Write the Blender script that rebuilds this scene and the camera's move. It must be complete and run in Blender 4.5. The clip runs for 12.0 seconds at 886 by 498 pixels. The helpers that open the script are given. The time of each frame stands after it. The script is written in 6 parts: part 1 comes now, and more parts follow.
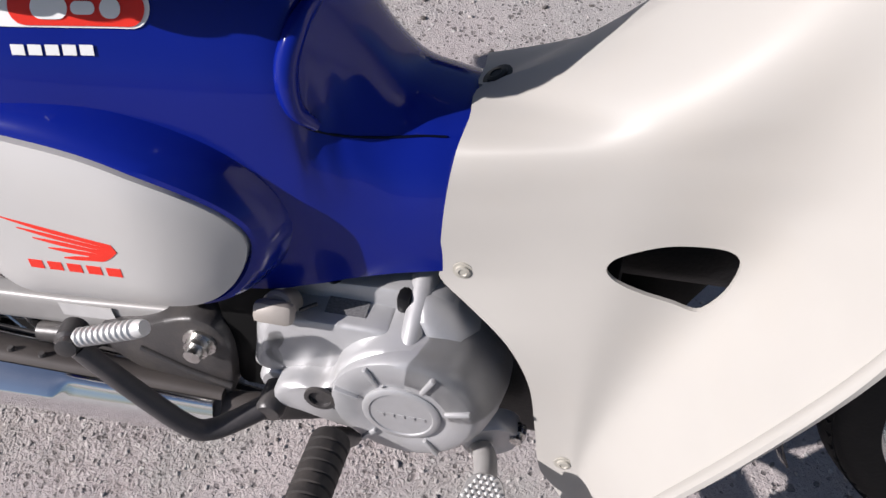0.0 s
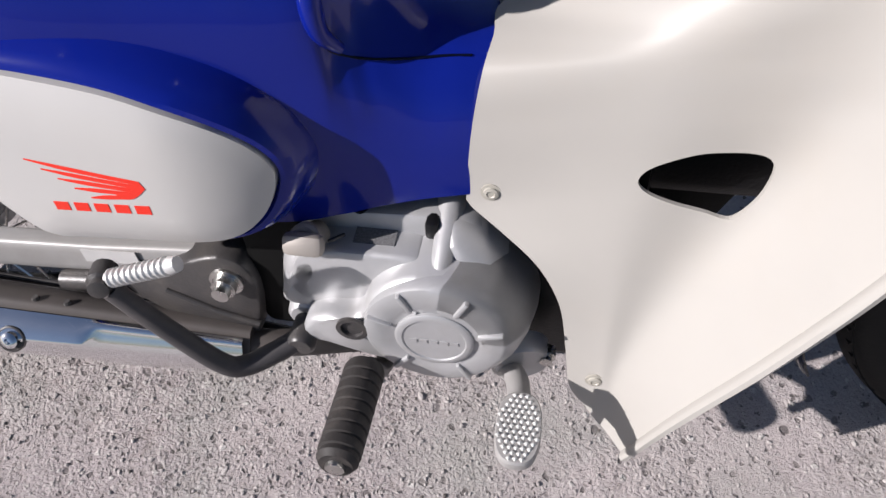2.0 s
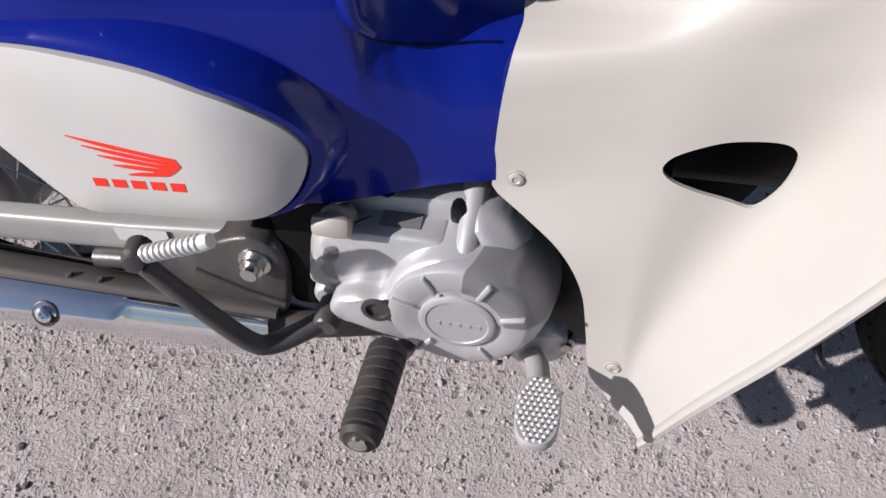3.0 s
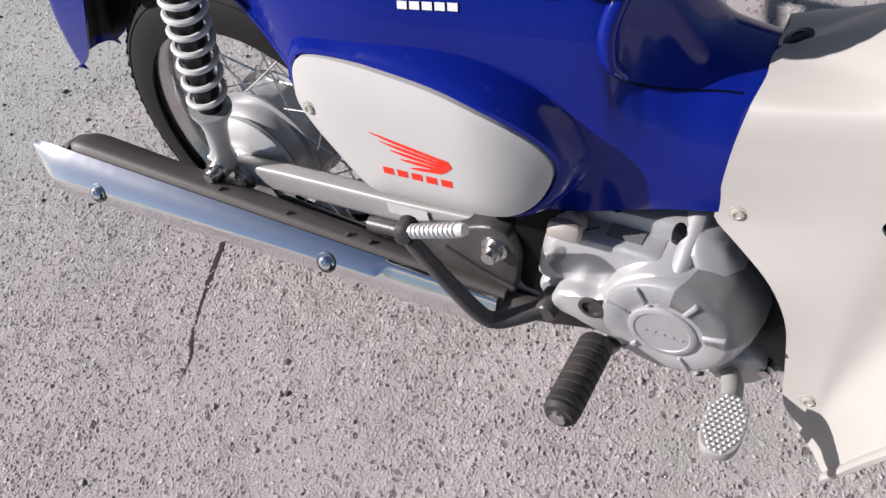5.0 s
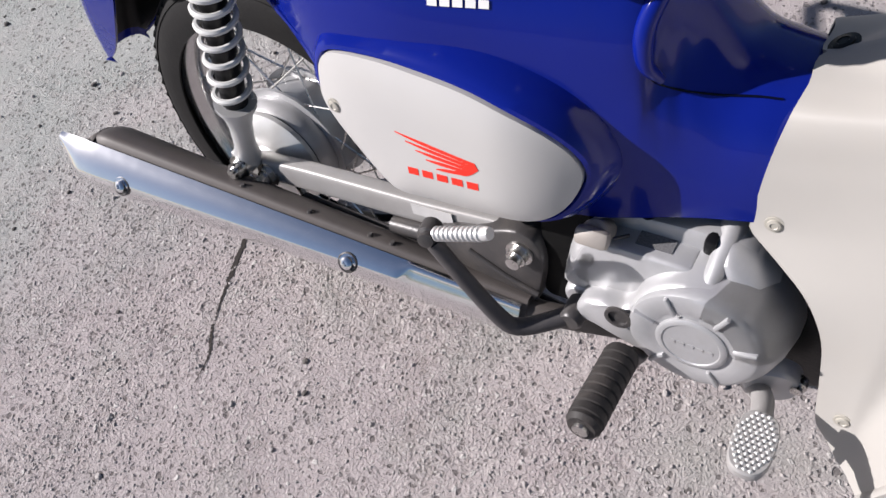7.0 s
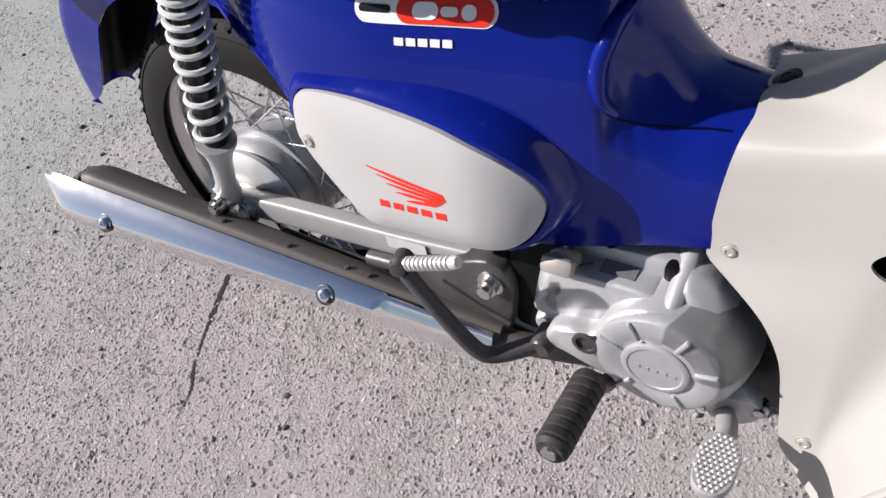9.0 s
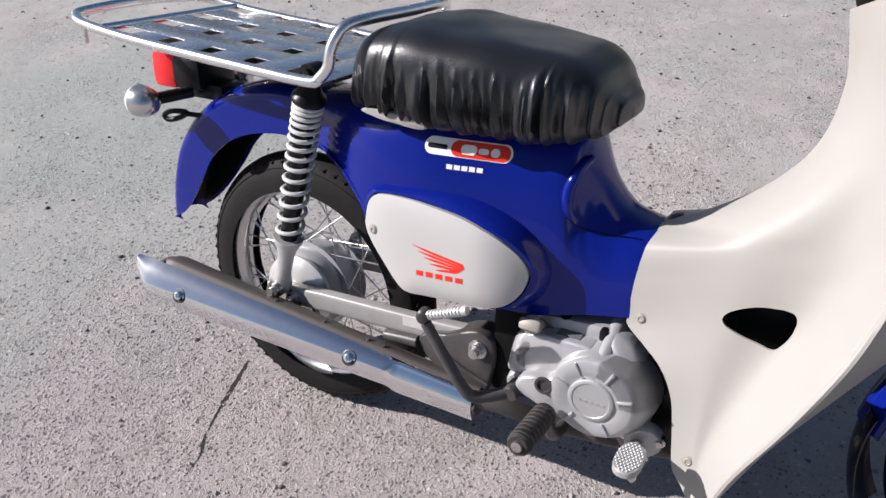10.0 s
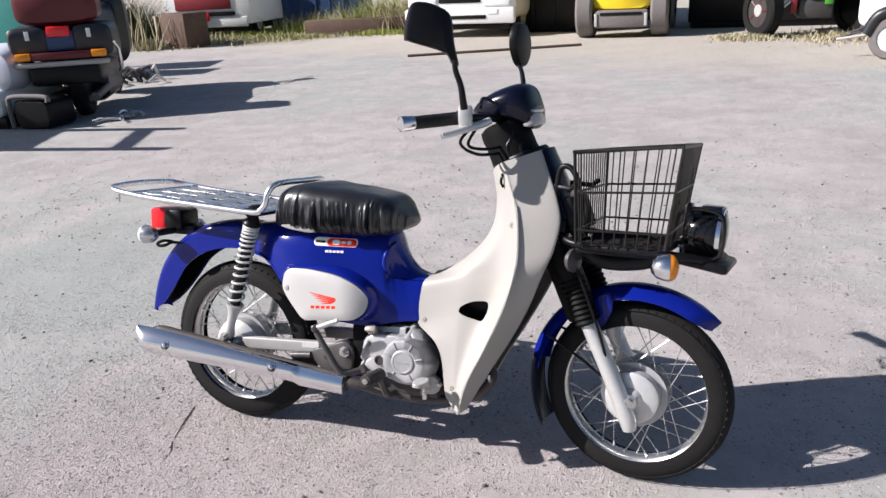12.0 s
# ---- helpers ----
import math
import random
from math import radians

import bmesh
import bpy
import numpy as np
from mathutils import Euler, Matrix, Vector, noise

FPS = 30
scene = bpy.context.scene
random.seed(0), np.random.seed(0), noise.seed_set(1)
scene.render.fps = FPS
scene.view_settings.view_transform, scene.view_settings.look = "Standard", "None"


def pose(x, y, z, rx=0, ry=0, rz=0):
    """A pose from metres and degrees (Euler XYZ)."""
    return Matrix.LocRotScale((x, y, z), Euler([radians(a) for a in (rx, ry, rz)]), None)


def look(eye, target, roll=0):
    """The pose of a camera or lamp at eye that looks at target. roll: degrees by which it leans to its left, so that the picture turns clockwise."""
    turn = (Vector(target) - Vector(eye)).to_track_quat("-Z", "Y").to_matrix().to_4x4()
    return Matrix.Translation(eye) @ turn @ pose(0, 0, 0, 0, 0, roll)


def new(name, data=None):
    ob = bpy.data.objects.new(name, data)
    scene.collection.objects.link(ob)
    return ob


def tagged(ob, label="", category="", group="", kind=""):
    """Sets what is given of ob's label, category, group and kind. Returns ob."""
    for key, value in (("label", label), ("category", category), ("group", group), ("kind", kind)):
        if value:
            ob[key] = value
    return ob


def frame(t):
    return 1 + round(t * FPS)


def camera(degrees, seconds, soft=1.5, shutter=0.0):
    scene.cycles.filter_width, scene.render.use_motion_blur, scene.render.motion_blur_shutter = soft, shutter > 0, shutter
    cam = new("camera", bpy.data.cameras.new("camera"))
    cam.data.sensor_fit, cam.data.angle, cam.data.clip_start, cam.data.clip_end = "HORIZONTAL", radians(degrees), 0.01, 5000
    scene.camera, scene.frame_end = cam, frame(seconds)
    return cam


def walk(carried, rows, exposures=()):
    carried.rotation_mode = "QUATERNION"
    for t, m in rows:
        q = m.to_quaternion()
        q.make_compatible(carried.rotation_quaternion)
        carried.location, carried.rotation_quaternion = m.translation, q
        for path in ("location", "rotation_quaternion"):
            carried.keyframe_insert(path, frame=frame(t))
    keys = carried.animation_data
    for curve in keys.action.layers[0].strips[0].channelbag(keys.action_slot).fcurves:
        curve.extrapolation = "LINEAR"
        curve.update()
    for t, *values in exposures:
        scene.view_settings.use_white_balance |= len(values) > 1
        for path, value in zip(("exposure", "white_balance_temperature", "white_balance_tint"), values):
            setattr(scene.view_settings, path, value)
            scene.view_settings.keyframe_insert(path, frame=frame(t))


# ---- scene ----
cam = camera(60.7, 12.0)
PATH = [
    (0, (0.718, -0.348, 0.905), (0.418, 0.749, -0.74), -4.6),
    (0.5, (0.675, -0.336, 0.911), (0.413, 0.683, -0.79), -6.3),
    (1, (0.664, -0.358, 0.906), (0.42, 0.631, -0.815), -6.3),
    (1.5, (0.688, -0.369, 0.9), (0.43, 0.617, -0.821), -7.0),
    (2, (0.691, -0.369, 0.895), (0.431, 0.62, -0.824), -7.0),
    (2.5, (0.688, -0.375, 0.893), (0.432, 0.614, -0.827), -6.6),
    (4.5, (0.699, -0.414, 0.978), (-0.025, 0.397, -0.701), -22.0),
    (5, (0.709, -0.417, 1.001), (-0.129, 0.326, -0.656), -25.5),
    (5.5, (0.71, -0.409, 0.995), (-0.164, 0.311, -0.653), -26.1),
    (6, (0.703, -0.407, 0.994), (-0.181, 0.307, -0.652), -26.0),
    (6.5, (0.7, -0.41, 0.99), (-0.186, 0.306, -0.653), -25.9),
    (8.5, (0.71, -0.409, 0.987), (-0.19, 0.336, -0.636), -26.6),
    (9, (0.731, -0.419, 0.996), (-0.17, 0.399, -0.591), -23.9),
    (9.5, (0.76, -0.502, 1.033), (-0.134, 0.556, -0.41), -15.5),
    (10, (0.856, -0.827, 1.119), (-0.038, 0.533, -0.044), -6.5),
    (10.5, (1.014, -1.141, 1.182), (0.12, 0.4, 0.273), -3.5),
    (11, (1.173, -1.458, 1.252), (0.41, 0.236, 0.509), -3.5),
    (11.5, (1.27, -1.679, 1.307), (0.61, 0.072, 0.6), -3.2),
    (12, (1.384, -1.809, 1.327), (0.722, -0.054, 0.632), -3.2),
]
walk(cam, [(t, look(eye, target, roll)) for t, eye, target, roll in PATH], [(0.0, 0.33, 6250, 14), (2.7, 0.33, 6250, 14), (4.3, 0.42, 6250, 14), (9.4, 0.45, 6250, 14), (10.2, 0.40, 6250, 14), (11.1, 0.54, 6250, 14), (12.0, 0.60, 6250, 14)])

# ---- light ----
SUN_DIR = Vector((1.33, 0.60, -1.0)).normalized()
scene.view_settings.exposure = 0.0
world = bpy.data.worlds.new("sky")
scene.world = world
world.use_nodes = True
wn = world.node_tree.nodes
wl = world.node_tree.links
sky = wn.new("ShaderNodeTexSky")
sky.sky_type = "NISHITA"
sky.sun_disc = False
SUN_EL = math.asin(-SUN_DIR.z)
sky.sun_elevation = SUN_EL
sky.sun_rotation = math.atan2(-SUN_DIR.x, -SUN_DIR.y)
sky.ozone_density = 2.5
sky.dust_density = 1.3
wn["Background"].inputs["Strength"].default_value = 0.052
wl.new(sky.outputs["Color"], wn["Background"].inputs["Color"])
sun = new("sun", bpy.data.lights.new("sun", "SUN"))
sun.data.energy = 5.6
sun.data.angle = radians(0.55)
sun.data.color = (1.0, 0.943, 0.89)
sun.matrix_world = look((-4.0, -2.0, 5.0), Vector((-4.0, -2.0, 5.0)) + SUN_DIR)


# ---- materials ----
def material(name, colour, rough=0.5, metal=0.0, coat=0.0, vary=0.12, scale=60.0, bump=0.0, bump_scale=300.0,
             dirt=0.0, dirt_colour=(0.16, 0.13, 0.10), dirt_scale=9.0, rough_vary=0.1, emit=0.0, transmission=0.0, spec=0.5):
    """A surface with fine grain, broad stains and relief."""
    m = bpy.data.materials.new(name)
    m.use_nodes = True
    n, l = m.node_tree.nodes, m.node_tree.links
    b = n["Principled BSDF"]
    b.inputs["Specular IOR Level"].default_value = 0.12 if coat > 0.2 else spec
    b.inputs["Metallic"].default_value = metal
    b.inputs["Coat Weight"].default_value = coat
    b.inputs["Coat Roughness"].default_value = 0.04
    b.inputs["Transmission Weight"].default_value = transmission
    co = n.new("ShaderNodeTexCoord")
    fine = n.new("ShaderNodeTexNoise")
    fine.inputs["Scale"].default_value = scale
    fine.inputs["Detail"].default_value = 5
    l.new(co.outputs["Object"], fine.inputs["Vector"])
    ramp = n.new("ShaderNodeMapRange")
    ramp.inputs["To Min"].default_value = 1 - vary
    ramp.inputs["To Max"].default_value = 1 + vary
    l.new(fine.outputs["Fac"], ramp.inputs["Value"])
    mul = n.new("ShaderNodeMix")
    mul.data_type, mul.blend_type = "RGBA", "MULTIPLY"
    mul.inputs["Factor"].default_value = 1.0
    mul.inputs["A"].default_value = (*colour, 1)
    l.new(ramp.outputs["Result"], mul.inputs["B"])
    out = mul.outputs["Result"]
    if dirt > 0:
        broad = n.new("ShaderNodeTexNoise")
        broad.inputs["Scale"].default_value = dirt_scale
        broad.inputs["Detail"].default_value = 7
        broad.inputs["Roughness"].default_value = 0.65
        l.new(co.outputs["Object"], broad.inputs["Vector"])
        dr = n.new("ShaderNodeMapRange")
        dr.inputs["From Min"].default_value = 0.48
        dr.inputs["From Max"].default_value = 0.78
        dr.inputs["To Max"].default_value = dirt
        l.new(broad.outputs["Fac"], dr.inputs["Value"])
        dm = n.new("ShaderNodeMix")
        dm.data_type = "RGBA"
        dm.inputs["B"].default_value = (*dirt_colour, 1)
        l.new(dr.outputs["Result"], dm.inputs["Factor"])
        l.new(out, dm.inputs["A"])
        out = dm.outputs["Result"]
    l.new(out, b.inputs["Base Color"])
    rr = n.new("ShaderNodeMapRange")
    rr.inputs["To Min"].default_value = max(0.0, rough - rough_vary * 0.5)
    rr.inputs["To Max"].default_value = min(1.0, rough + rough_vary * 0.5)
    l.new(fine.outputs["Fac"], rr.inputs["Value"])
    l.new(rr.outputs["Result"], b.inputs["Roughness"])
    if bump > 0:
        bn = n.new("ShaderNodeTexNoise")
        bn.inputs["Scale"].default_value = bump_scale
        bn.inputs["Detail"].default_value = 3
        l.new(co.outputs["Object"], bn.inputs["Vector"])
        bp = n.new("ShaderNodeBump")
        bp.inputs["Strength"].default_value = bump
        bp.inputs["Distance"].default_value = 0.002
        l.new(bn.outputs["Fac"], bp.inputs["Height"])
        l.new(bp.outputs["Normal"], b.inputs["Normal"])
    if emit > 0:
        b.inputs["Emission Color"].default_value = (*colour, 1)
        b.inputs["Emission Strength"].default_value = emit
    return m


BLUE = material("blue_paint", (0.004, 0.012, 0.185), 0.16, coat=0.34, vary=0.05, scale=25, dirt=0.05, dirt_colour=(0.05, 0.05, 0.12), dirt_scale=14)
NAVY = material("navy_paint", (0.002, 0.0025, 0.011), 0.20, coat=0.12, vary=0.08, spec=0.3, dirt=0.03, dirt_colour=(0.03, 0.03, 0.035))
WHITE = material("cream_plastic", (0.372, 0.357, 0.331), 0.42, coat=0.0, spec=0.22, vary=0.03, scale=18, dirt=0.15, dirt_colour=(0.40, 0.34, 0.26), dirt_scale=7)
# the cover's more neutral white, lightened to make up for dim light on it
COVER_WHITE = material("white_cover_paint", (0.465, 0.455, 0.440), 0.30, spec=0.4, vary=0.02, scale=18, dirt=0.10, dirt_colour=(0.40, 0.36, 0.30), dirt_scale=8)
CHROME = material("chrome", (0.82, 0.83, 0.85), 0.045, metal=1.0, vary=0.02, rough_vary=0.01, dirt=0.02, dirt_colour=(0.35, 0.30, 0.25), dirt_scale=30)
POLISHED = material("polished_steel", (0.88, 0.885, 0.895), 0.13, metal=1.0, vary=0.03, rough_vary=0.04, dirt=0.06, dirt_colour=(0.40, 0.36, 0.32), dirt_scale=24)
RIM = material("dull_chrome", (0.60, 0.60, 0.60), 0.24, metal=0.9, vary=0.08, dirt=0.3, dirt_colour=(0.28, 0.26, 0.24), dirt_scale=35)
STEEL = material("zinc_steel", (0.62, 0.61, 0.59), 0.28, metal=1.0, vary=0.10, dirt=0.25, dirt_colour=(0.25, 0.20, 0.15), dirt_scale=40)
ALLOY = material("cast_alloy", (0.43, 0.43, 0.435), 0.40, metal=0.35, vary=0.06, scale=90, bump=0.04, bump_scale=900, dirt=0.30, dirt_colour=(0.30, 0.27, 0.23), dirt_scale=22)
CAST_TAN = material("dusty_cast_alloy", (0.33, 0.30, 0.27), 0.5, metal=0.2, vary=0.10, scale=60, dirt=0.35, dirt_colour=(0.22, 0.18, 0.14), dirt_scale=30)
KICK_STEEL = material("dusty_dark_steel", (0.062, 0.058, 0.060), 0.55, spec=0.35, vary=0.15, dirt=0.35, dirt_colour=(0.14, 0.12, 0.11), dirt_scale=30)
SILVER = material("silver_paint", (0.60, 0.60, 0.59), 0.38, metal=0.45, vary=0.06, dirt=0.22, dirt_colour=(0.30, 0.27, 0.23), dirt_scale=20)
RACK = material("worn_chrome", (0.80, 0.80, 0.81), 0.26, metal=0.95, vary=0.06, dirt=0.15, dirt_colour=(0.40, 0.36, 0.32), dirt_scale=25)
ARM_GREY = material("grey_arm_paint", (0.36, 0.35, 0.34), 0.42, metal=0.2, vary=0.06, dirt=0.3, dirt_colour=(0.22, 0.19, 0.17), dirt_scale=18)
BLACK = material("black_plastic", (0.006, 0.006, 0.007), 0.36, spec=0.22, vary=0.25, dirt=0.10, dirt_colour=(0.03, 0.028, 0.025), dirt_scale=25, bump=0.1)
DARK = material("dark_grey_steel", (0.046, 0.043, 0.043), 0.40, spec=0.45, vary=0.15, dirt=0.35, dirt_colour=(0.14, 0.12, 0.10), dirt_scale=28, bump=0.15)
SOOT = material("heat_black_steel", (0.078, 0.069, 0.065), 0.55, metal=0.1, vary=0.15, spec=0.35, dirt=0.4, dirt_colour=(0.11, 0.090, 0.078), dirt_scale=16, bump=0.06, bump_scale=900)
RUBBER = material("tyre_rubber", (0.013, 0.0125, 0.0125), 0.70, spec=0.15, vary=0.2, dirt=0.12, dirt_colour=(0.05, 0.046, 0.042), dirt_scale=18, bump=0.2, bump_scale=200)
PEG_RUBBER = material("dusty_peg_rubber", (0.030, 0.027, 0.026), 0.62, spec=0.3, vary=0.25, dirt=0.5, dirt_colour=(0.10, 0.085, 0.075), dirt_scale=40, bump=0.1)
GRIP = material("black_rubber", (0.010, 0.010, 0.010), 0.58, spec=0.3, vary=0.2, dirt=0.25, dirt_colour=(0.08, 0.07, 0.06), dirt_scale=30)
VINYL = material("black_vinyl", (0.013, 0.0135, 0.016), 0.34, spec=0.55, vary=0.12, scale=30, bump=0.15, bump_scale=420, dirt=0.15, dirt_colour=(0.05, 0.05, 0.05))
RED = material("red_decal", (0.70, 0.035, 0.02), 0.35, coat=0.3, vary=0.04)
RED_LENS = material("red_lens", (0.75, 0.015, 0.02), 0.12, coat=0.8, vary=0.04)
AMBER = material("amber_lens", (0.85, 0.28, 0.01), 0.12, coat=0.8, vary=0.05)
GLASS_DARK = material("dark_lens", (0.03, 0.04, 0.06), 0.08, coat=1.0, vary=0.05)
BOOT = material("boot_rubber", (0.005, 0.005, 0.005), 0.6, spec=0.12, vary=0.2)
CLEAR = material("clear_lens", (0.80, 0.82, 0.83), 0.10, coat=0.8, vary=0.05)
LENS_GREY = material("smoky_lens", (0.36, 0.37, 0.38), 0.14, coat=0.6, vary=0.2, scale=90)
LACQUER = material("black_gloss_lacquer", (0.0035, 0.0035, 0.004), 0.12, spec=0.5, vary=0.1, dirt=0.05, dirt_colour=(0.02, 0.02, 0.02), dirt_scale=30)
DECAL_WHITE = material("white_decal", (0.80, 0.80, 0.78), 0.35, vary=0.03)
STICKER = material("worn_sticker", (0.50, 0.49, 0.48), 0.5, vary=0.12, scale=60)
LABEL_GREY = material("grey_label", (0.14, 0.14, 0.145), 0.5, vary=0.85, scale=520)
WIRE = material("black_wire", (0.012, 0.011, 0.010), 0.42, spec=0.3, vary=0.2, dirt=0.3, dirt_colour=(0.10, 0.07, 0.05), dirt_scale=40)


def ground_material():
    m = bpy.data.materials.new("worn_concrete")
    m.use_nodes = True
    n, l = m.node_tree.nodes, m.node_tree.links
    b = n["Principled BSDF"]
    co = n.new("ShaderNodeTexCoord")

    def noise_tex(scale, detail, rough=0.55):
        t = n.new("ShaderNodeTexNoise")
        t.inputs["Scale"].default_value = scale
        t.inputs["Detail"].default_value = detail
        t.inputs["Roughness"].default_value = rough
        l.new(co.outputs["Object"], t.inputs["Vector"])
        return t.outputs["Fac"]

    def mapped(src, a, c, lo, hi):
        t = n.new("ShaderNodeMapRange")
        for key, v in zip(("From Min", "From Max", "To Min", "To Max"), (a, c, lo, hi)):
            t.inputs[key].default_value = v
        l.new(src, t.inputs["Value"])
        return t.outputs["Result"]

    def mix(fac, a, c, kind="MIX"):
        t = n.new("ShaderNodeMix")
        t.data_type, t.blend_type = "RGBA", kind
        for key, v in (("Factor", fac), ("A", a), ("B", c)):
            if isinstance(v, (tuple, float)):
                t.inputs[key].default_value = v
            else:
                l.new(v, t.inputs[key])
        return t.outputs["Result"]

    base = mix(mapped(noise_tex(0.9, 5), 0.35, 0.65, 0.0, 1.0), (0.338, 0.318, 0.308, 1), (0.442, 0.420, 0.400, 1))
    base = mix(mapped(noise_tex(0.42, 4), 0.46, 0.62, 0.0, 0.9), base, (0.345, 0.368, 0.342, 1))
    base = mix(mapped(noise_tex(5.5, 7, 0.65), 0.42, 0.75, 0.0, 0.40), base, (0.340, 0.308, 0.295, 1))
    bent = n.new("ShaderNodeTexNoise")
    bent.inputs["Scale"].default_value = 75.0
    l.new(co.outputs["Object"], bent.inputs["Vector"])
    shift = n.new("ShaderNodeVectorMath")
    shift.operation = "MULTIPLY_ADD"
    l.new(bent.outputs["Color"], shift.inputs[0])
    shift.inputs[1].default_value = (0.010, 0.010, 0.0)
    l.new(co.outputs["Object"], shift.inputs[2])
    bent_fine = n.new("ShaderNodeTexNoise")
    bent_fine.inputs["Scale"].default_value = 260.0
    l.new(co.outputs["Object"], bent_fine.inputs["Vector"])
    shift_fine = n.new("ShaderNodeVectorMath")
    shift_fine.operation = "MULTIPLY_ADD"
    l.new(bent_fine.outputs["Color"], shift_fine.inputs[0])
    shift_fine.inputs[1].default_value = (0.0022, 0.0022, 0.0)
    l.new(shift.outputs[0], shift_fine.inputs[2])

    def math_node(kind, a, c):
        t = n.new("ShaderNodeMath")
        t.operation = kind
        for k, v in enumerate((a, c)):
            if isinstance(v, float):
                t.inputs[k].default_value = v
            else:
                l.new(v, t.inputs[k])
        return t.outputs[0]

    def cells(scale):
        t = n.new("ShaderNodeTexVoronoi")
        t.inputs["Scale"].default_value = scale
        l.new(shift_fine.outputs[0], t.inputs["Vector"])
        s = n.new("ShaderNodeSeparateColor")
        l.new(t.outputs["Color"], s.inputs[0])
        return t.outputs["Distance"], s.outputs[0], s.outputs[1]

    zone = mapped(noise_tex(1.7, 6, 0.66), 0.43, 0.58, 0.0, 1.0)
    # a patch by the parking place where the skin of the concrete has worn off
    spot = n.new("ShaderNodeVectorMath")
    spot.operation = "DISTANCE"
    l.new(co.outputs["Object"], spot.inputs[0])
    spot.inputs[1].default_value = (0.20, -0.38, 0.0)
    worn = mapped(math_node("ADD", spot.outputs["Value"], mapped(noise_tex(2.4, 5, 0.6), 0.3, 0.7, -0.45, 0.45)), 0.55, 1.25, 1.0, 0.0)
    fine_zone = math_node("MAXIMUM", mapped(noise_tex(3.1, 5, 0.62), 0.40, 0.58, 0.08, 0.9), worn)
    clumps = mapped(noise_tex(7.5, 5, 0.62), 0.42, 0.60, 0.18, 1.0)
    zone = math_node("MULTIPLY", math_node("MAXIMUM", zone, worn), clumps)
    fine_zone = math_node("MULTIPLY", fine_zone, mapped(noise_tex(5.0, 4, 0.6), 0.36, 0.60, 0.30, 1.0))
    pitted = n.new("ShaderNodeVectorMath")
    pitted.operation = "DISTANCE"
    l.new(co.outputs["Object"], pitted.inputs[0])
    pitted.inputs[1].default_value = (-0.45, 0.40, 0.0)
    zone = math_node("MAXIMUM", zone, mapped(math_node("ADD", pitted.outputs["Value"], mapped(noise_tex(2.0, 5, 0.6), 0.3, 0.7, -0.8, 0.8)), 0.6, 1.7, 1.0, 0.0))
    base = mix(math_node("MULTIPLY", worn, 0.85), base, (0.375, 0.325, 0.325, 1))
    base = mix(mapped(noise_tex(3.6, 5, 0.6), 0.48, 0.66, 0.0, 0.75), base, (0.448, 0.402, 0.392, 1))
    base = mix(mapped(noise_tex(4.4, 5, 0.6), 0.52, 0.68, 0.0, 0.70), base, (0.318, 0.312, 0.290, 1))
    # a greenish damp patch beside it
    damp_at = n.new("ShaderNodeVectorMath")
    damp_at.operation = "DISTANCE"
    l.new(co.outputs["Object"], damp_at.inputs[0])
    damp_at.inputs[1].default_value = (-1.25, 0.75, 0.0)
    damp = mapped(math_node("ADD", damp_at.outputs["Value"], mapped(noise_tex(1.9, 5, 0.6), 0.3, 0.7, -0.6, 0.6)), 0.45, 1.45, 0.80, 0.0)
    base = mix(damp, base, (0.305, 0.330, 0.310, 1))
    # sandy soil blown over the far side of the yard
    along = n.new("ShaderNodeVectorMath")
    along.operation = "DOT_PRODUCT"
    l.new(co.outputs["Object"], along.inputs[0])
    along.inputs[1].default_value = (0.32, 1.0, 0.0)
    sandy = mapped(math_node("ADD", along.outputs["Value"], mapped(noise_tex(1.1, 6, 0.65), 0.3, 0.7, -1.1, 1.1)), 8.2, 9.6, 0.0, 0.75)
    base = mix(sandy, base, (0.455, 0.415, 0.350, 1))
    # plant litter over the soil along the overgrown edge
    edge_at = n.new("ShaderNodeVectorMath")
    edge_at.operation = "DISTANCE"
    l.new(co.outputs["Object"], edge_at.inputs[0])
    edge_at.inputs[1].default_value = (-10.0, 17.6, 0.0)
    litter = mapped(math_node("ADD", edge_at.outputs["Value"], mapped(noise_tex(1.3, 6, 0.65), 0.3, 0.7, -0.7, 0.7)), 4.3, 5.6, 0.9, 0.0)
    base = mix(litter, base, (0.150, 0.128, 0.068, 1))
    # uneven lumps and brown stains between the grains
    rough_skin = noise_tex(24.0, 7, 0.72)
    base = mix(math_node("MULTIPLY", mapped(rough_skin, 0.50, 0.68, 0.0, 0.60), fine_zone), base, (0.240, 0.205, 0.188, 1))
    base = mix(math_node("MULTIPLY", mapped(noise_tex(33.0, 6, 0.7), 0.52, 0.70, 0.0, 0.45), fine_zone), base, (0.520, 0.478, 0.455, 1))
    # grains of exposed aggregate
    dist, tone, chance = cells(210.0)
    grain = math_node("MULTIPLY", mapped(dist, 0.30, 0.62, 1.0, 0.0), fine_zone)
    base = mix(math_node("MULTIPLY", mapped(tone, 0.55, 1.0, 0.0, 0.45), grain), base, (0.700, 0.670, 0.640, 1))
    base = mix(math_node("MULTIPLY", mapped(tone, 0.40, 0.0, 0.0, 0.60), grain), base, (0.255, 0.225, 0.205, 1))
    # round pits of three sizes
    pits = None
